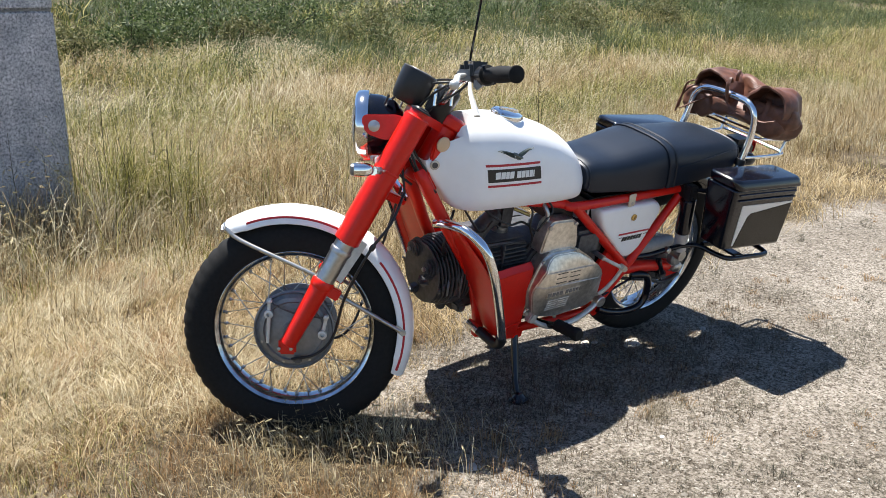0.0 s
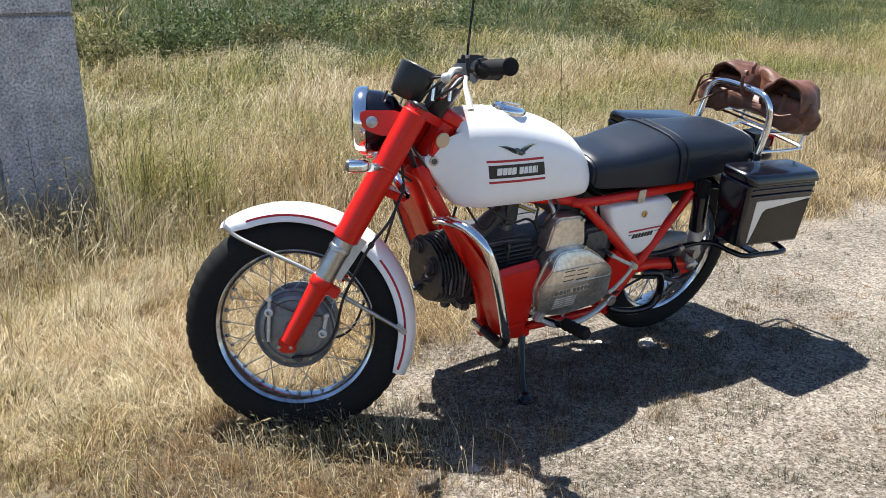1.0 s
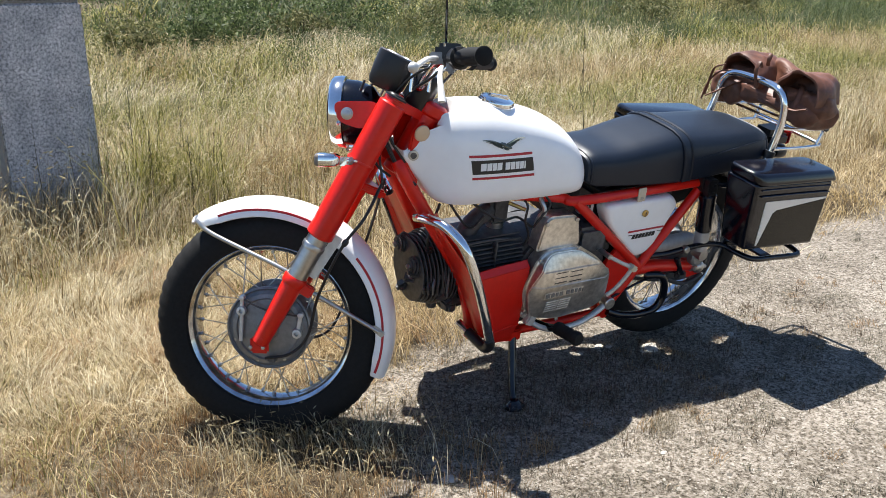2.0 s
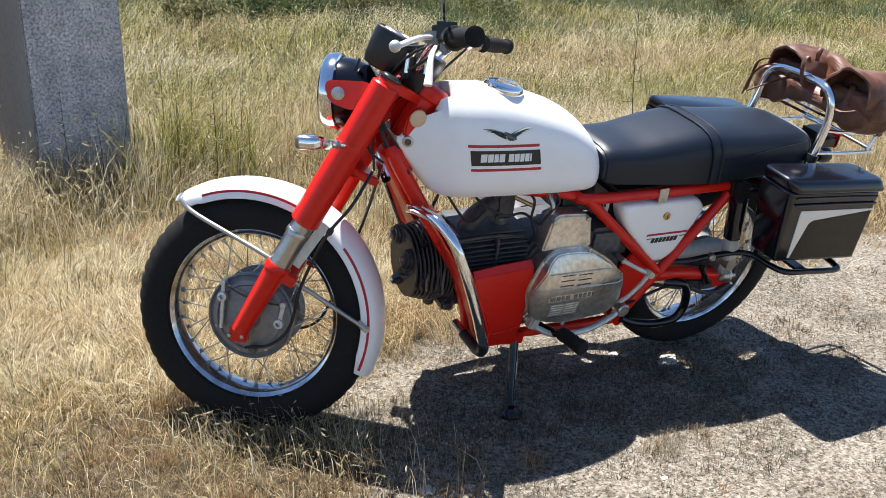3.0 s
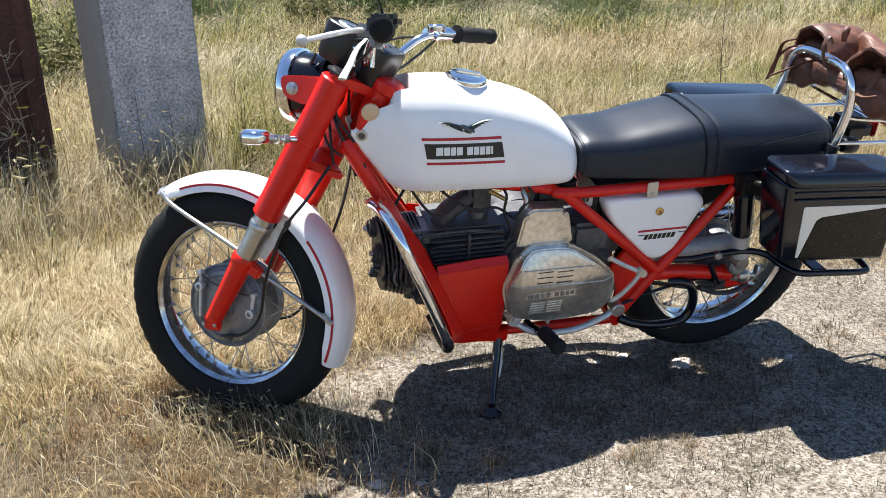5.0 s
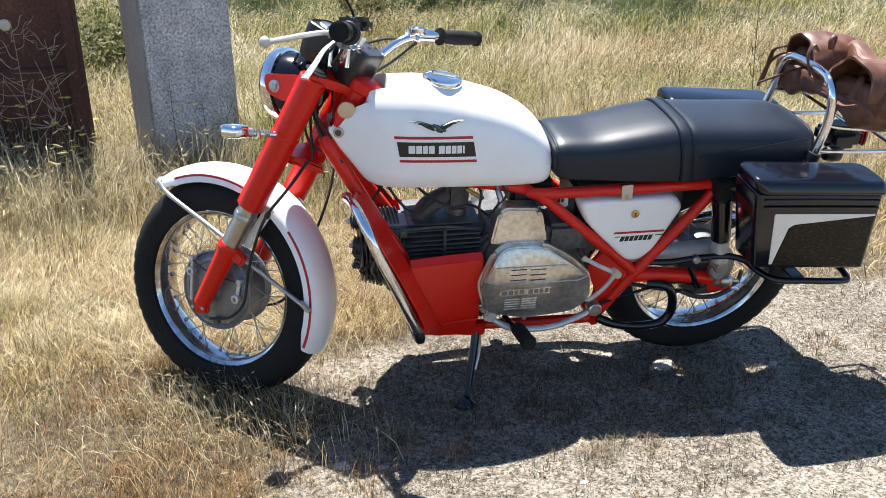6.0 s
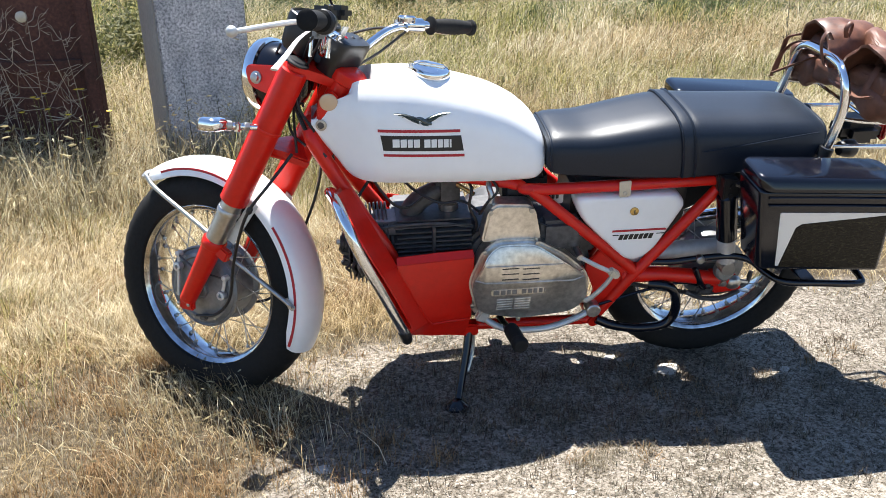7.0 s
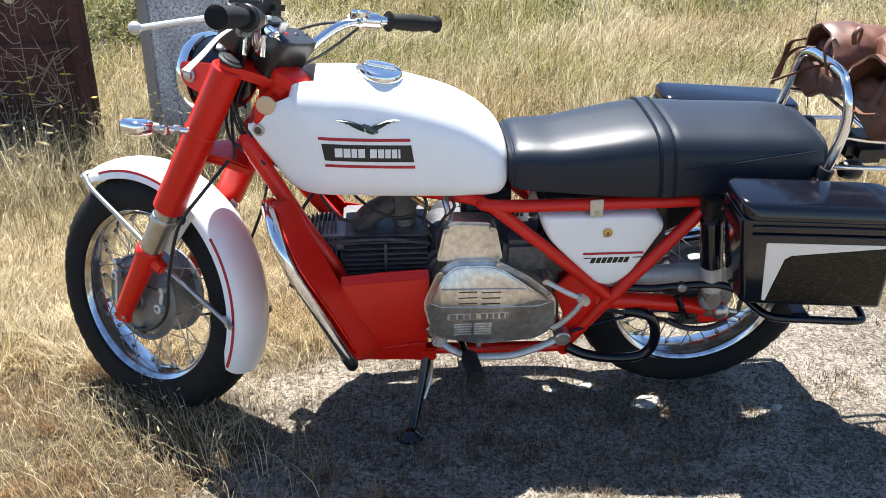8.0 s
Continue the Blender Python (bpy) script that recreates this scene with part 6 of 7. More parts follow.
def blades(name, xy, h, w, lean, heading, mat, label, z0=None, category="grass", droop=0.55):
    """Curved, tapering blades: one strip of two quads and a tip each."""
    n = len(xy)
    z = heights_of(xy) if z0 is None else z0
    b = np.c_[xy, z - 0.004]
    d = np.c_[np.cos(heading), np.sin(heading), np.zeros(n)]
    turn = heading + rng.uniform(0.9, 2.2, n)
    s = np.c_[np.cos(turn), np.sin(turn), np.zeros(n)]
    up = np.array([0, 0, 1.0])
    hh, ll, ww = h[:, None], lean[:, None], w[:, None]
    p1 = b + up * hh * 0.42 * (1 - 0.25 * ll) + d * hh * ll * 0.20
    p2 = b + up * hh * 0.78 * (1 - 0.45 * ll) + d * hh * ll * 0.58
    p3 = b + up * np.maximum(hh * (1 - droop * ll), 0.006) + d * hh * ll * 1.0
    co = np.stack([b - s * ww / 2, b + s * ww / 2, p1 - s * ww * 0.45, p1 + s * ww * 0.45, p2 - s * ww * 0.3, p2 + s * ww * 0.3, p3], 1).reshape(-1, 3)
    i = 7 * np.arange(n)[:, None]
    quads = np.concatenate([i + [0, 1, 3, 2], i + [2, 3, 5, 4]], 1).reshape(-1, 4)
    tris = (i + [4, 5, 6]).reshape(-1, 3)
    mesh_of(name, co, quads, tris, mat, label, category)
    return p3, d


def heads(name, tips, d, size, mat, label):
    """Drooping seed heads: two crossed spindles at each tip."""
    n = len(tips)
    way = d * 0.75 + np.c_[rng.normal(0, 0.35, (n, 2)), rng.uniform(-0.7, 0.5, n)]
    way /= np.linalg.norm(way, axis=1)[:, None]
    side = np.cross(way, rng.normal(0, 1, (n, 3)))
    side /= np.linalg.norm(side, axis=1)[:, None] + 1e-9
    third = np.cross(way, side)
    L, W = size[:, None], size[:, None] * 0.13
    a, e = tips - way * L * 0.1, tips + way * L
    mid = tips + way * L * 0.4
    co = np.stack([a, mid - side * W, e, mid + side * W, mid - third * W, mid + third * W], 1).reshape(-1, 3)
    i = 6 * np.arange(n)[:, None]
    quads = np.concatenate([i + [0, 1, 2, 3], i + [0, 4, 2, 5]], 1).reshape(-1, 4)
    mesh_of(name, co, quads, np.zeros((0, 3), int), mat, label, "seed heads")


def scatter(n, x0, x1, y0, y1, keep, clump=0.0, spread=0.06):
    """Places in a rectangle, kept by chance keep(x, y), partly gathered in tufts."""
    xy = np.c_[rng.uniform(x0, x1, n), rng.uniform(y0, y1, n)]
    if clump:
        c = np.c_[rng.uniform(x0, x1, max(3, n // 40)), rng.uniform(y0, y1, max(3, n // 40))]
        pick = rng.random(n) < clump
        xy[pick] = c[rng.integers(0, len(c), pick.sum())] + rng.normal(0, spread, (pick.sum(), 2))
    k = np.array([keep(x, y) for x, y in xy])
    return xy[rng.random(n) < k]


def clear(x, y):
    """No plants under the tyres or inside the pillar and the gate."""
    u, v = x + 1.200, y - 2.360
    a, b = u * 0.9455 + v * 0.3256, -u * 0.3256 + v * 0.9455
    if -0.02 < a < 0.49 and -0.02 < b < 0.52:
        return 0.0
    if math.hypot(x - 0.73, y) < 0.10 or (abs((x + 0.71) * 0.6 + (y - 0.03) * 0.8) < 0.05 and abs((x + 0.71) * 0.8 - (y - 0.03) * 0.6) < 0.07):
        return 0.0
    if -3.9 < x < -1.5 and abs(y - 2.35 - 0.07 * (-1.5 - x)) < 0.05:
        return 0.0
    return 1.0


def grassy(x, y):
    return (1 - gravel_at(x, y)) * clear(x, y)


def patchy(x, y, s=0.9, seed=0.0):
    return 0.5 + 0.5 * noise.noise((x * s, y * s, seed))


def tufts(n, x0, x1, y0, y1, keep, per=36, spread=0.045):
    """Tufts of blades that fan out from their middles: places, headings and leans."""
    c = scatter(n, x0, x1, y0, y1, keep)
    m = len(c)
    bias = rng.normal(0.3, 1.2, m)
    size = rng.uniform(0.6, 1.5, m)
    pick = np.repeat(np.arange(m), per)
    off = rng.normal(0, 1, (len(pick), 2)) * spread * size[pick][:, None]
    out = np.arctan2(off[:, 1], off[:, 0])
    r = np.hypot(off[:, 0], off[:, 1]) / spread
    head = np.where(rng.random(len(pick)) < 0.55, bias[pick] + rng.normal(0, 0.5, len(pick)), out + rng.normal(0, 0.4, len(pick)))
    lean = np.clip(0.10 + 0.28 * r + rng.normal(0, 0.16, len(pick)), 0.03, 1.0)
    xy = c[pick] + off
    ok = np.array([clear(x, y) > 0 for x, y in xy])
    return xy[ok], head[ok], lean[ok], size[pick][ok]


def flow(xy, seed, s=1.5, turn=2.6):
    """Headings that swirl over the ground, for grass that lies combed in locks."""
    return np.array([0.3 + turn * noise.noise((x * s, y * s, seed)) + 1.8 * noise.noise((x * 4.0 * s, y * 4.0 * s, seed + 5.0)) for x, y in xy])


# trampled straw, lying flat
p = scatter(34000, -3.4, 4.5, 0.2, 2.3, lambda x, y: grassy(x, y) ** 0.7 * (1.0 if y < 1.4 else 0.4) * (1.0 if x < 1.2 or y > 0.5 else 0.4), 0.35, 0.09)
n = len(p)
blades("trampled_straw", p, rng.uniform(0.05, 0.17, n), rng.uniform(0.002, 0.0044, n), rng.uniform(0.6, 1.0, n), flow(p, 3.0, 1.5, 5.0) + rng.normal(0, 0.9, n), STRAW, "flattened pale straw on dry earth", category="straw", droop=0.86)
p = scatter(78000, -2.6, 0.2, -1.5, 0.5, lambda x, y: grassy(x, y) ** 0.6 * (0.16 + 0.84 * (0.5 * patchy(x, y, 2.2, 17.0) + 0.5 * patchy(x, y, 6.5, 27.0) > 0.48)) * (1.0 if y > 0.25 else 0.16), 0.45, 0.05)
n = len(p)
blades("fine_straw", p, rng.gamma(3.0, 0.024, n) + 0.012, rng.uniform(0.0009, 0.0020, n), rng.uniform(0.5, 1.0, n), flow(p, 8.0, 2.2, 6.0) + rng.normal(0, 1.0, n), STRAW, "fine short dead grass over sandy soil", category="straw", droop=0.80)
p = scatter(11000, -3.0, 0.3, -0.7, 2.0, lambda x, y: grassy(x, y) * (1.0 if y > 0.2 else 0.12) * (0.25 + 0.75 * (patchy(x, y, 1.4, 3.0) > 0.47)), 0.3, 0.10)
n = len(p)
blades("fallen_stalks", p, rng.uniform(0.07, 0.22, n), rng.uniform(0.0010, 0.0019, n), rng.uniform(0.8, 1.0, n), flow(p, 8.0, 2.2, 6.0) + rng.normal(0, 0.9, n), STRAW, "long pale fallen grass stalks", category="straw", droop=0.93)
c = np.r_[rng.normal((-0.44, 0.62), (0.14, 0.12), (55, 2)), rng.normal((-0.80, -0.52), (0.28, 0.12), (90, 2)), rng.normal((-1.1, 0.10), (0.3, 0.14), (60, 2))]
pick = np.repeat(np.arange(len(c)), 40)
p = c[pick] + rng.normal(0, 0.028, (len(pick), 2))
ok = np.array([clear(x, y) > 0 for x, y in p])
p = p[ok]
n = len(p)
blades("golden_tufts", p, rng.uniform(0.02, 0.085, n), rng.uniform(0.0010, 0.0022, n), rng.uniform(0.1, 0.8, n), rng.uniform(0, 6.283, n), RUSSET, "golden-brown tufts of dead grass", droop=0.6)
p, hd, ln, sz = tufts(560, -3.2, 0.2, -1.5, 1.2, lambda x, y: grassy(x, y) * (patchy(x, y, 1.7, 4.0) > 0.50), 34, 0.05)
n = len(p)
blades("russet_straw", p, rng.uniform(0.02, 0.08, n) * sz * np.clip(0.45 + 1.1 * p[:, 1], 0.40, 1.0), rng.uniform(0.0012, 0.0026, n), np.clip(ln + 0.2, 0, 1), hd, RUSSET, "short russet dead grass", category="straw", droop=0.7)
p, hd, ln, sz = tufts(620, -3.2, 1.6, -1.6, 1.6, lambda x, y: grassy(x, y) * (0.35 if y < 0.3 else 1.0), 26, 0.05)
n = len(p)
blades("short_dry_grass", p, rng.uniform(0.04, 0.12, n) * sz * np.clip(0.30 + 0.7 * p[:, 1], 0.25, 1.1), rng.uniform(0.0010, 0.0024, n), np.clip(ln + 0.25, 0, 1), hd, STRAW, "short tangled dry grass", droop=0.75)

p, hd, ln, sz = tufts(190, -3.4, -1.15, -0.2, 1.8, lambda x, y: clear(x, y) * (patchy(x, y, 1.5, 9.0) > 0.48), 30, 0.05)
n = len(p)
blades("olive_tufts", p, rng.uniform(0.05, 0.15, n) * sz, rng.uniform(0.0014, 0.0028, n), np.clip(ln + 0.15, 0, 1), hd, OLIVE, "half-green tufts in the dry grass", droop=0.7)

p, hd, ln, sz = tufts(330, -2.6, -0.15, -1.2, 1.3, lambda x, y: grassy(x, y) * (0.2 + 0.8 * (patchy(x, y, 2.6, 61.0) > 0.5)), 56, 0.040)
n = len(p)
blades("matted_tufts", p, rng.uniform(0.03, 0.11, n) * sz * np.clip(0.40 + 0.9 * p[:, 1], 0.35, 1.0), rng.uniform(0.0009, 0.0019, n), np.clip(ln + 0.35, 0, 1), hd, STRAW, "matted tufts of dead grass", droop=0.78)

# short ashen turf on sandy soil, trodden thin towards the track
for count, mat, nm, lab, seed in ((52000, TUFT, "ashen_turf", "short ashen dead turf on sandy soil", 91.0), (20000, RUSSET, "russet_turf", "short russet dead turf on sandy soil", 92.0), (17000, STRAW, "straw_turf", "short pale dead turf on sandy soil", 93.0)):
    p = scatter(count, -2.4, 0.1, -1.4, 0.45, lambda x, y: grassy(x, y) ** 0.6 * (0.12 + 0.88 * (0.5 * patchy(x, y, 2.4, seed) + 0.5 * patchy(x, y, 8.0, seed + 0.5) > 0.5)), 0.5, 0.030)
    n = len(p)
    blades(nm, p, rng.gamma(2.5, 0.0085, n) + 0.006, rng.uniform(0.0007, 0.0016, n), rng.uniform(0.2, 1.0, n), rng.uniform(0, 6.283, n), mat, lab, category="turf", droop=0.72)

# locks of long straw combed together, some bleached, some golden
for count, mat, nm, lab, seed in ((1000, BLEACHED, "bleached_locks", "bleached locks of grass lying combed together", 71.0), (460, RUSSET, "golden_locks", "golden locks of grass lying combed together", 72.0), (620, STRAW, "straw_locks", "pale locks of grass lying combed together", 73.0)):
    c = scatter(count, -3.2, 0.1, -1.1, 1.7, lambda x, y: grassy(x, y) * (0.10 + 0.90 * (patchy(x, y, 1.9, seed) > 0.50)) * (1.0 if y > 0.20 else 0.07))
    way = flow(c, seed, 1.4, 7.0) + rng.normal(0, 0.6, len(c))
    pick = np.repeat(np.arange(len(c)), 46)
    p = c[pick] + rng.normal(0, 0.036, (len(pick), 2))
    ok = np.array([clear(x, y) > 0 for x, y in p])
    p, pick = p[ok], pick[ok]
    n = len(p)
    blades(nm, p, rng.uniform(0.07, 0.21, n), rng.uniform(0.0010, 0.0020, n), rng.uniform(0.75, 1.0, n), way[pick] + rng.normal(0, 0.42, n), mat, lab, category="straw", droop=0.92)

# knee-high dry grass behind
behind = lambda x, y: grassy(x, y) * min(1.0, max(0.10, (y - 0.5 - 0.10 * max(x, 0)) / 0.8))
for count, mat, nm, lab, tall, test in ((2300, STRAW, "dry_grass", "knee-high bleached dry grass", 0.34, lambda x, y: behind(x, y) * (patchy(x, y, 0.9, 2.0) < 0.62)), (480, OLIVE, "drying_grass", "half-green drying grass", 0.36, lambda x, y: behind(x, y) * (patchy(x, y, 0.9, 2.0) > 0.50)), (1900, BLEACHED, "bleached_grass", "short bleached grass behind the motorcycle", 0.30, lambda x, y: behind(x, y) * (0.15 + 0.85 * (patchy(x, y, 1.1, 14.0) > 0.48)))):
    p, hd, ln, sz = tufts(count, -4.2, 11.0, 0.55, 3.6, test, 36, 0.075)
    n = len(p)
    grow = np.clip((p[:, 1] - 0.35) / 1.9, 0.22, 1.0)
    tips, d = blades(nm, p, rng.uniform(0.4, 1.0, n) * tall * grow * np.sqrt(sz), rng.uniform(0.0022, 0.005, n), ln, hd, mat, lab)
    few = (rng.random(n) < 0.045) & (grow > 0.5)
    heads("seed_heads", tips[few], d[few], rng.uniform(0.02, 0.04, few.sum()), SEED, "pale drooping seed heads of wild grass")

# lodged patches, bleached and combed over
for count, x0, x1, y0, y1, per, wide, seed in ((330, -1.4, 6.5, 2.0, 4.4, 70, 0.0034, 21.0), (480, -2.0, 8.0, 4.2, 9.5, 70, 0.0058, 23.0)):
    c = scatter(count, x0, x1, y0, y1, lambda x, y: clear(x, y) * min(1.0, max(0.0, 4.0 * (patchy(x, y, 0.6, seed) - 0.40))) * (1.0 if x < 3.5 else 0.4))
    pick = np.repeat(np.arange(len(c)), per)
    p = c[pick] + rng.normal(0, 0.22, (len(pick), 2))
    ok = np.array([clear(x, y) > 0 for x, y in p])
    p, pick = p[ok], pick[ok]
    n = len(p)
    way = flow(c, seed, 0.6, 2.4) - 0.4
    tips, d = blades("lodged_grass", p, rng.uniform(0.18, 0.50, n), rng.uniform(0.6, 1.2, n) * wide, rng.uniform(0.45, 1.0, n), way[pick] + rng.normal(0, 0.6, n), BLEACHED, "bleached grass combed flat by the wind", droop=0.60)
    few = rng.random(n) < 0.16
    heads("seed_heads", tips[few], d[few], rng.uniform(0.03, 0.055, few.sum()) * (wide / 0.0036) ** 0.5, SEED, "pale drooping seed heads of wild grass")

# taller stand, thinning into the distance
for x0, x1, y0, y1, count, wide, tall in ((-5.0, 14.0, 3.0, 6.0, 2100, 0.0048, 0.42), (-6.0, 21.0, 6.0, 11.0, 2000, 0.0085, 0.48), (-10.0, 36.0, 11.0, 24.0, 2100, 0.022, 0.60)):
    p, hd, ln, sz = tufts(count, x0, x1, y0, y1, lambda x, y: clear(x, y) * (0.45 + 0.55 * patchy(x, y, 0.5, 6.0)), 40, 0.11 * (wide / 0.0052) ** 0.5)
    n = len(p)
    green = np.array([patchy(x, y, 0.45, 1.0) for x, y in p]) + 0.056 * (p[:, 1] - 4.2) + 0.010 * np.clip(p[:, 0] - 2.0, 0, 9) + rng.normal(0, 0.08, n)
    for mask, mat, nm, lab in ((green < 0.50, STRAW, "tall_dry_grass", "tall bleached grass in the field"), ((green >= 0.50) & (green < 0.80), OLIVE, "tall_drying_grass", "tall yellow-green grass in the field"), (green >= 0.80, GREEN, "tall_green_grass", "tall green weeds in the field")):
        q = p[mask]
        k = len(q)
        tips, d = blades(nm, q, rng.uniform(0.4, 1.0, k) * tall * np.sqrt(sz[mask]), rng.uniform(0.5, 1.2, k) * wide, np.clip(ln[mask] + rng.uniform(0.05, 0.55, k), 0.05, 0.98), hd[mask] + rng.normal(0, 0.5, k), mat, lab)
        if mat is not GREEN:
            few = rng.random(k) < 0.07
            heads("seed_heads", tips[few], d[few], rng.uniform(0.02, 0.045, few.sum()) * (wide / 0.0042) ** 0.5, SEED, "pale drooping seed heads of wild grass")

# upright stalks with seed heads by the pillar and through the dry grass
p = scatter(3000, -3.4, 6.0, 1.2, 3.4, lambda x, y: grassy(x, y) * (1.0 if x < -0.2 else 0.5), 0.5, 0.15)
n = len(p)
tips, d = blades("grass_stalks", p, rng.uniform(0.28, 0.55, n), rng.uniform(0.0015, 0.0026, n), rng.uniform(0.1, 0.6, n), rng.normal(0.4, 1.2, n), STRAW, "thin upright dry stalks")
heads("seed_heads", tips, d, rng.uniform(0.018, 0.036, n), SEED, "pale drooping seed heads of wild grass")

# grass against the gate
p, hd, ln, sz = tufts(320, -3.2, -1.40, 1.55, 2.30, lambda x, y: clear(x, y), 30, 0.06)
n = len(p)
tips, d = blades("gate_grass", p, rng.uniform(0.15, 0.46, n) * np.sqrt(sz), rng.uniform(0.0016, 0.0034, n), np.clip(ln, 0.05, 0.8), hd, BLEACHED, "pale dry grass in front of the gate")
heads("seed_heads", tips[::7], d[::7], rng.uniform(0.025, 0.055, len(tips[::7])), SEED, "pale drooping seed heads of wild grass")

# tall half-green stand beside the pillar
p, hd, ln, sz = tufts(34, -0.75, -0.15, 2.0, 2.75, clear, 34, 0.05)
n = len(p)
tips, d = blades("pillar_weeds", p, rng.uniform(0.35, 0.85, n) * np.sqrt(sz), rng.uniform(0.0018, 0.0038, n), np.clip(ln * 0.9 + 0.08, 0.05, 0.8), hd, OLIVE, "tall half-green grass beside the pillar")
heads("seed_heads", tips[::6], d[::6], rng.uniform(0.018, 0.04, len(tips[::6])), SEED, "pale drooping seed heads of wild grass")
p, hd, ln, sz = tufts(28, -1.35, -0.7, 1.95, 2.42, clear, 26, 0.05)
n = len(p)
blades("pillar_grass", p, rng.uniform(0.15, 0.5, n) * np.sqrt(sz), rng.uniform(0.0016, 0.0032, n), np.clip(ln * 0.8, 0.03, 0.7), hd, BLEACHED, "pale dry grass at the foot of the pillar")

# weeds in a dark tone that paints the shadow pocket at the pillar's foot
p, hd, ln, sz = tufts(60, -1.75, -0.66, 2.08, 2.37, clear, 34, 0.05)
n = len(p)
blades("shade_dark_weeds", p, rng.uniform(0.10, 0.34, n) * np.sqrt(sz), rng.uniform(0.0016, 0.0036, n), np.clip(ln, 0.03, 0.9), hd, CLUMP, "tangled weeds coloured dark as the shade at the foot of the pillar and the gate")

# wisps in front of the front wheel and tufts on the gravel
p = np.r_[rng.normal((-0.74, -0.10), (0.12, 0.05), (330, 2)), rng.normal((-0.60, -0.30), (0.17, 0.10), (260, 2)), rng.normal((-0.98, -0.24), (0.2, 0.15), (200, 2))]
n = len(p)
tips, d = blades("wheel_wisps", p, rng.uniform(0.04, 0.16, n), rng.uniform(0.0012, 0.0024, n), rng.uniform(0.1, 0.8, n), rng.normal(2.8, 0.9, n), BLEACHED, "thin dry wisps round the front tyre")
heads("seed_heads", tips[::3], d[::3], rng.uniform(0.012, 0.024, len(tips[::3])), SEED, "pale drooping seed heads of wild grass")
p = scatter(16000, -0.8, 4.2, -2.2, 0.9, lambda x, y: gravel_at(x, y) * clear(x, y) * (1.0 if patchy(x, y, 1.6, 8.0) > 0.50 else 0.30), 0.45, 0.035)
n = len(p)
blades("gravel_tufts", p, rng.uniform(0.006, 0.022, n), rng.uniform(0.0009, 0.0018, n), rng.uniform(0.6, 1.0, n), rng.uniform(0, 6.283, n), TUFT, "short dry grass tufts in the gravel", droop=0.85)
for count, mat, nm, lab, seed in ((620, CLUMP, "gravel_weeds", "small grey-green weeds growing through the gravel", 12.0), (420, RUSSET, "dead_weeds", "small dead brown weeds in the gravel", 31.0)):
    p, hd, ln, sz = tufts(count, -0.6, 4.6, -2.3, 0.7, lambda x, y: gravel_at(x, y) * (0.12 + 0.88 * (patchy(x, y, 1.5, seed) > 0.52)), 30, 0.012)
    n = len(p)
    blades(nm, p, rng.uniform(0.010, 0.032, n) * sz, rng.uniform(0.0010, 0.0022, n), np.clip(ln + 0.10, 0, 1), hd, mat, lab, droop=0.6)
c = rng.normal((0.27, -0.56), (0.055, 0.040), (26, 2))
pick = np.repeat(np.arange(len(c)), 34)
p = c[pick] + rng.normal(0, 0.016, (len(pick), 2))
n = len(p)
blades("golden_clump", p, rng.uniform(0.012, 0.040, n), rng.uniform(0.0008, 0.0016, n), rng.uniform(0.2, 0.9, n), rng.uniform(0, 6.283, n), TUFT, "golden dry tuft on the gravel", droop=0.6)
c = np.r_[rng.normal((0.40, -0.28), (0.45, 0.20), (380, 2)), rng.normal((-0.05, -0.20), (0.20, 0.16), (130, 2))]
pick = np.repeat(np.arange(len(c)), 18)
p = c[pick] + rng.normal(0, 0.016, (len(pick), 2))
n = len(p)
blades("dead_undergrowth", p, rng.uniform(0.012, 0.045, n), rng.uniform(0.0010, 0.0022, n), rng.uniform(0.2, 0.9, n), rng.uniform(0, 6.283, n), DEAD, "dead brown weeds under the motorcycle", droop=0.6)
p = scatter(30000, -0.4, 1.7, -0.75, 0.5, lambda x, y: gravel_at(x, y) * clear(x, y) * (1.0 if patchy(x, y, 4.0, 44.0) > 0.5 else 0.4), 0.7, 0.022)
n = len(p)
blades("undergrowth", p, rng.uniform(0.006, 0.028, n), rng.uniform(0.0009, 0.0020, n), rng.uniform(0.3, 1.0, n), rng.uniform(0, 6.283, n), CLUMP, "fine grey weeds under the motorcycle", droop=0.7)


def shrub(x, y, r, h, count, mat, seed):
    """A low leafy bush: stems and many small leaves in uneven clumps."""
    gen = np.random.default_rng(seed)
    z = ground_at(x, y)
    c = gen.normal(0, 1, (24, 3)) * (r * 0.42, r * 0.42, h * 0.20) + (0, 0, h * 0.55)
    q = c[gen.integers(0, 24, count)] + gen.normal(0, 1, (count, 3)) * r * 0.13
    q[:, 2] = np.abs(q[:, 2])
    q += (x, y, z)
    a = gen.normal(0, 1, (count, 3))
    a /= np.linalg.norm(a, axis=1)[:, None]
    b = np.cross(a, gen.normal(0, 1, (count, 3)))
    b /= np.linalg.norm(b, axis=1)[:, None]
    s = gen.uniform(0.018, 0.042, count)[:, None]
    co = np.stack([q - a * s, q + b * s * 0.36, q + a * s, q - b * s * 0.36], 1).reshape(-1, 3)
    quads = 4 * np.arange(count)[:, None] + [0, 1, 2, 3]
    bush = new("shrub")
    tagged(bush, "low dark green leafy shrub behind the dry grass", "shrub", group="shrubs")
    crown = mesh_of("crown", co, quads, np.zeros((0, 3), int), mat, "", "")
    del crown["kind"]
    crown.parent = bush
    bm = bmesh.new()
    for k in range(7):
        tube([(x, y, z - 0.02), tuple(Vector((x, y, z)) + Vector(c[k]) * 0.5), tuple(Vector((x, y, z)) + Vector(c[k]))], (0.012, 0.004), 5, bm, 3)
    part("branchwork", bm, DARK_STEM, bush)


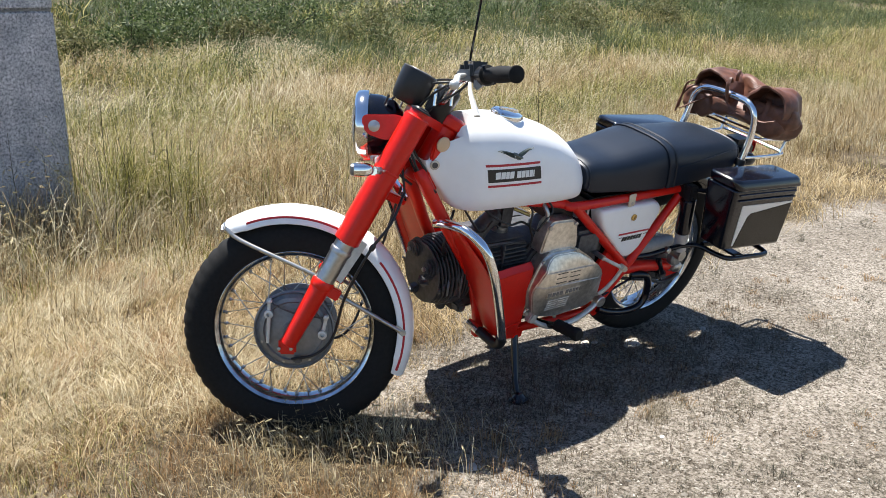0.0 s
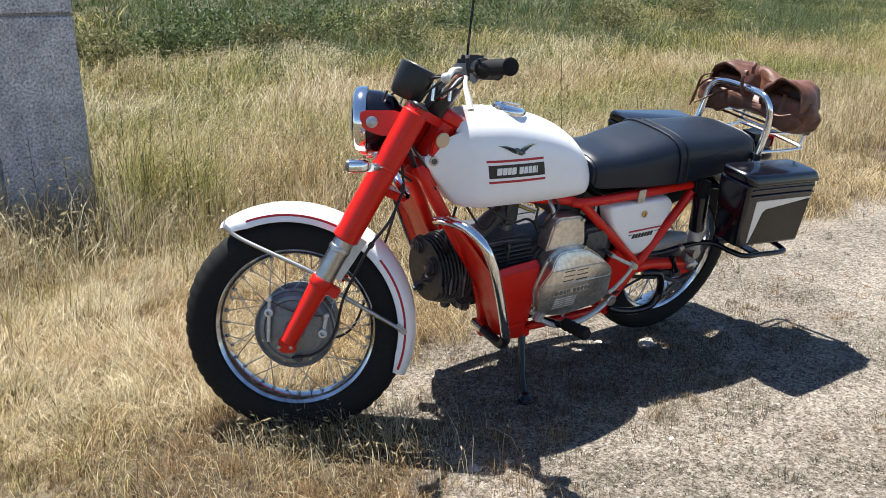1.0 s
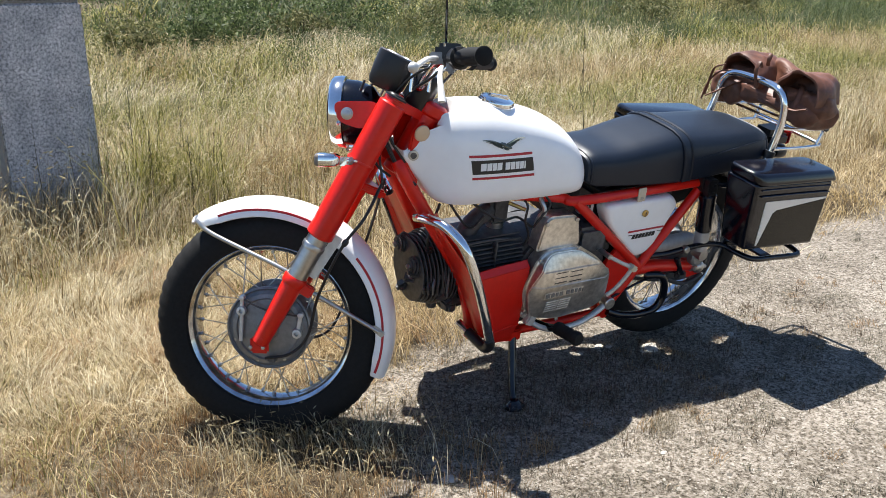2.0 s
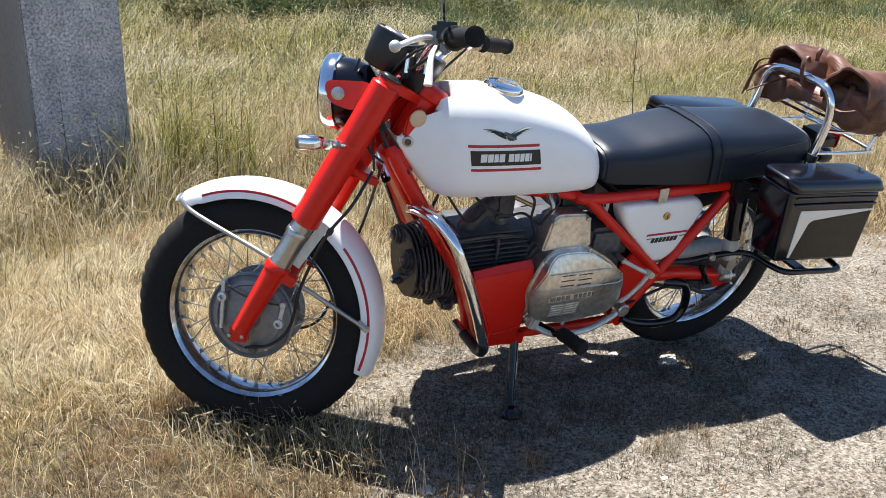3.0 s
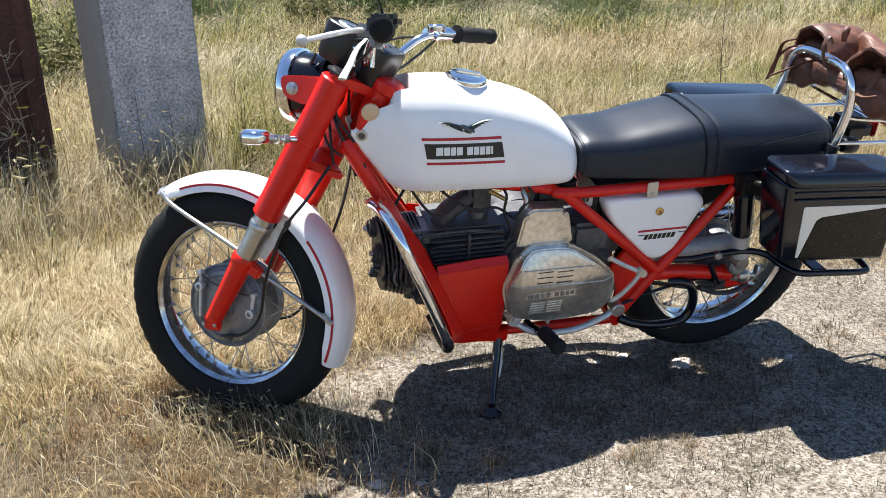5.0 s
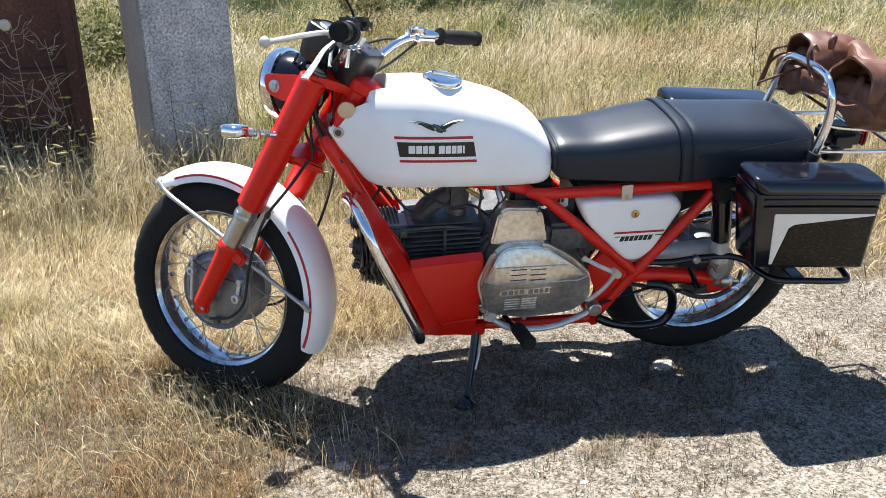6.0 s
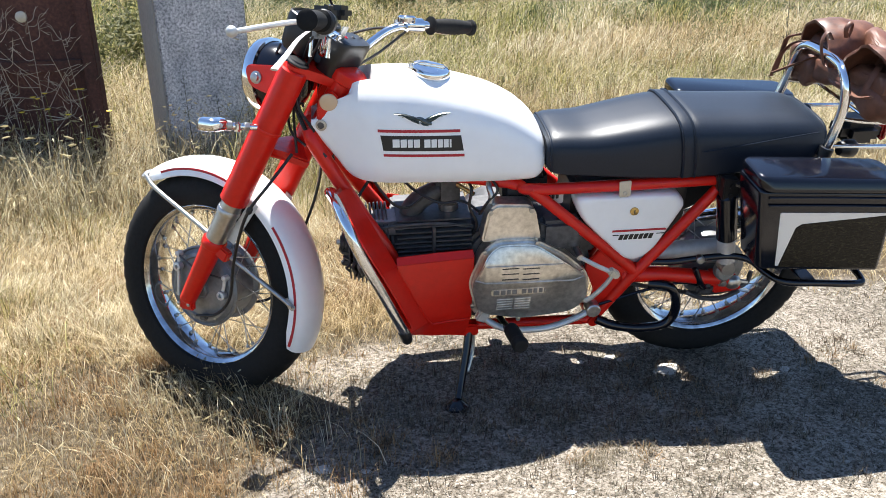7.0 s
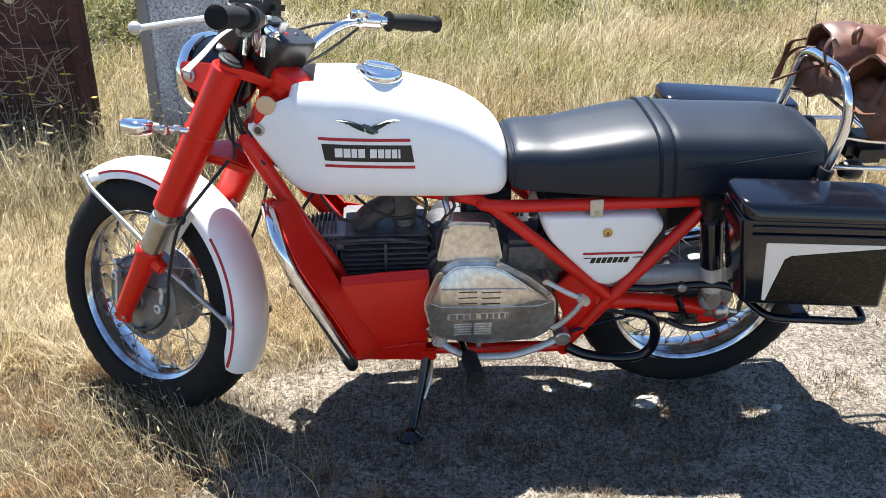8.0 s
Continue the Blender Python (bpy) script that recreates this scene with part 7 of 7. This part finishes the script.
for k, (x, y, r, h) in enumerate(((4.8, 8.6, 0.6, 0.7), (-2.0, 6.0, 0.6, 0.8), (9.0, 8.6, 0.8, 0.8), (0.6, 8.4, 0.5, 0.6), (1.4, 8.8, 0.55, 0.65), (2.2, 9.3, 0.6, 0.75), (3.0, 9.0, 0.5, 0.6), (3.8, 9.6, 0.65, 0.8), (6.6, 9.6, 0.6, 0.6), (12.2, 9.4, 0.8, 0.7), (17.0, 10.4, 0.9, 0.8))):
    shrub(x, y, r, h * 0.8, 2200, FOLIAGE if k < 3 or k % 3 == 0 else LEAF_GREEN, 30 + k)


# leafy weeds among the tall grass
for count, x0, x1, y0, y1, per, leaf, thick, seed in ((210, -1.0, 13.0, 3.2, 6.6, 280, 0.0085, 0.20, 51.0), (300, -4.5, 18.0, 6.2, 10.0, 260, 0.013, 0.22, 53.0), (300, -6.0, 26.0, 9.0, 17.0, 260, 0.024, 0.30, 57.0)):
    c = scatter(count, x0, x1, y0, y1, lambda x, y: clear(x, y) * min(1.0, max(thick, 5.0 * (patchy(x, y, 0.42, seed) - 0.42))))
    m = len(c)
    pick = np.repeat(np.arange(m), per)
    k = len(pick)
    size = rng.uniform(0.20, 0.46, m) * (leaf / 0.011) ** 0.5
    q = np.c_[c[pick] + rng.normal(0, 1, (k, 2)) * size[pick][:, None] * 0.55, heights_of(c)[pick] + np.abs(rng.normal(0.45, 0.30, k)) * size[pick] * 1.5]
    a = rng.normal(0, 1, (k, 3)) * (1, 1, 1.3)
    a /= np.linalg.norm(a, axis=1)[:, None]
    b = np.cross(a, rng.normal(0, 1, (k, 3)))
    b /= np.linalg.norm(b, axis=1)[:, None]
    s = rng.uniform(0.7, 1.7, k)[:, None] * leaf
    co = np.stack([q - a * s, q + b * s * 0.26, q + a * s, q - b * s * 0.26], 1).reshape(-1, 3)
    mesh_of("leafy_weeds", co, 4 * np.arange(k)[:, None] + [0, 1, 2, 3], np.zeros((0, 3), int), FOLIAGE if leaf < 0.01 else LEAF_GREEN, "olive-green leafy weeds in the tall grass", "weeds")


def weed(name, x, y, h, mat, seed, label, spread=0.30, forks=7, r=0.0035, category="weed"):
    """A branching dry stalk, one mesh."""
    gen = random.Random(seed)
    bm = bmesh.new()
    base_p = Vector((x, y, ground_at(x, y) - 0.01))
    lean = Vector((gen.uniform(-0.12, 0.12), gen.uniform(-0.12, 0.12), 1))
    tip = base_p + lean * h
    bend = Vector((gen.uniform(-0.04, 0.04), gen.uniform(-0.04, 0.04), 0)) * h
    tube([base_p, base_p.lerp(tip, 0.5) + bend, tip], (r, r * 0.4), 5, bm, 4)
    for k in range(forks):
        t = gen.uniform(0.3, 0.95)
        a = base_p.lerp(tip, t) + bend * (1 - abs(2 * t - 1))
        ang = gen.uniform(0, 6.283)
        ln = h * spread * gen.uniform(0.4, 1.0) * (1.15 - t)
        b = a + Vector((math.cos(ang), math.sin(ang), gen.uniform(0.3, 1.2))) * ln
        tube([a, a.lerp(b, 0.4) + Vector((gen.uniform(-0.2, 0.2), gen.uniform(-0.2, 0.2), -0.22)) * ln, a.lerp(b, 0.7) + Vector((gen.uniform(-0.15, 0.15), gen.uniform(-0.15, 0.15), 0.1)) * ln, b], (r * 0.6, r * 0.3), 4, bm, 3)
        for j in range(2):
            ang2 = ang + gen.uniform(-1.2, 1.2)
            c2 = a.lerp(b, gen.uniform(0.5, 0.9))
            tube([c2, c2 + Vector((math.cos(ang2), math.sin(ang2), gen.uniform(0.1, 0.9))) * ln * 0.45], (r * 0.4, r * 0.25), 4, bm, 1)
    w = part(name, bm, mat, None, label)
    return tagged(w, category=category, group=name + " plants")


weed("tall_weed", 2.275, 2.20, 0.95, DARK_STEM, 3, "tall thin dark weed stalk in the dry grass", 0.18, 9)
for k in range(9):
    weed("dark_weed", -0.42 + 0.11 * random.uniform(-2.2, 2.2), 2.25 + 0.14 * random.uniform(-2, 2.4), random.uniform(0.40, 0.72), DARK_STEM, 40 + k, "dark upright weed stalk beside the pillar", 0.16, 8, 0.0028)
for k in range(5):
    weed("dark_weed", -1.05 + 0.12 * k, 2.22 + random.uniform(-0.1, 0.08), random.uniform(0.35, 0.62), DARK_STEM, 60 + k, "dark upright weed stalk in front of the pillar", 0.14, 6, 0.0026)
for k in range(9):
    weed("bleached_weed", -1.60 - 0.13 * k + random.uniform(-0.05, 0.05), 2.25 + random.uniform(-0.10, 0.05), random.uniform(0.45, 1.0), TWIG, 80 + k, "pale branching dead weed against the rusty gate", 0.55, 16, 0.0034)
for k in range(14):
    x, y = -1.45 - 0.045 * k + random.uniform(-0.1, 0.1), 2.12 + random.uniform(-0.2, 0.1)
    h = random.uniform(0.28, 0.55)
    z = ground_at(x, y)
    fl = part("yellow_flower", tube([(x, y, z), (x + 0.02, y, z + h * 0.6), (x + 0.01, y - 0.01, z + h)], 0.0015, 5), OLIVE, None, "small yellow wild flower on a thin stalk")
    tagged(fl, category="flower", group="yellow flowers")
    bm = bmesh.new()
    for j in range(7):
        a = 2 * math.pi * j / 7
        bmesh.ops.create_circle(bm, cap_ends=True, segments=6, radius=0.007, matrix=Matrix.Translation((x + 0.01 + 0.009 * math.cos(a), y - 0.01 + 0.009 * math.sin(a), z + h + 0.002)) @ pose(0, 0, 0, 25 * math.sin(a), -25 * math.cos(a), 0))
    part("petals", bm, YELLOW, fl)


# pebbles
def pebbles(name, xy, r, mat, label):
    n = len(xy)
    z = heights_of(xy)
    base_co = np.array([(1, 0, 0.1), (0.3, 0.9, 0), (-0.8, 0.55, 0.1), (-0.8, -0.55, 0), (0.3, -0.9, 0.1), (0.1, 0.05, 0.75), (-0.2, -0.1, 0.6)])
    t = rng.uniform(0, 6.283, n)
    jig = rng.uniform(0.7, 1.3, (n, 7, 3)) * base_co
    x = jig[..., 0] * np.cos(t)[:, None] - jig[..., 1] * np.sin(t)[:, None] * 0.8
    y = jig[..., 0] * np.sin(t)[:, None] + jig[..., 1] * np.cos(t)[:, None] * 0.8
    co = np.stack([x * r[:, None] + xy[:, :1], y * r[:, None] + xy[:, 1:], jig[..., 2] * r[:, None] * 0.8 + z[:, None] - 0.1 * r[:, None]], -1).reshape(-1, 3)
    i = 7 * np.arange(n)[:, None]
    tris = np.concatenate([i + f for f in ([0, 1, 5], [1, 2, 5], [2, 6, 5], [2, 3, 6], [3, 4, 6], [4, 5, 6], [4, 0, 5])], 1).reshape(-1, 3)
    mesh_of(name, co, np.zeros((0, 4), int), tris, mat, label, "gravel")


p = scatter(42000, -0.7, 3.4, -1.6, 1.0, lambda x, y: max(0.1, gravel_at(x, y)) * clear(x, y) * (1.0 if x < 2.2 else 0.4), 0.0)
pebbles("gravel", p, rng.gamma(1.6, 0.0011, len(p)) + 0.0010, PEBBLE, "loose pale gravel")

# flat pale stones; those in the motorcycle's shadow stand in for sunlit patches
SUN_PATCH_STONES = ((0.602, -0.138, 0.032), (0.458, -0.032, 0.016), (0.49, -0.05, 0.012), (-0.436, -0.475, 0.020), (0.36, -0.05, 0.010), (-0.33, -0.50, 0.010), (0.95, -0.20, 0.014), (-0.30, -0.30, 0.008), (0.15, -0.66, 0.009))
SUN_PATCH_PALE = weathered("sun_patch_stone", (0.52, 0.49, 0.43), (0.33, 0.30, 0.26), 0.9, 60, relief=0.4)
for x, y, r in SUN_PATCH_STONES:
    bm = bmesh.new()
    bmesh.ops.create_icosphere(bm, subdivisions=3, radius=1.0)
    for v in bm.verts:
        v.co = v.co * (1 + 0.45 * noise.noise(v.co * 1.6 + Vector((x * 9, y * 9, 0))))
        v.co = Vector((v.co.x * r * 1.25, v.co.y * r * 0.85, v.co.z * r * 0.26))
    st = part("stone", bm, SUN_PATCH_PALE, None, "flat pale stone also used as a sun patch on the gravel", pose(x, y, ground_at(x, y) + 0.1 * r, 0, 0, 40 * x), smooth=False)
    tagged(st, category="stone", group="loose stones")
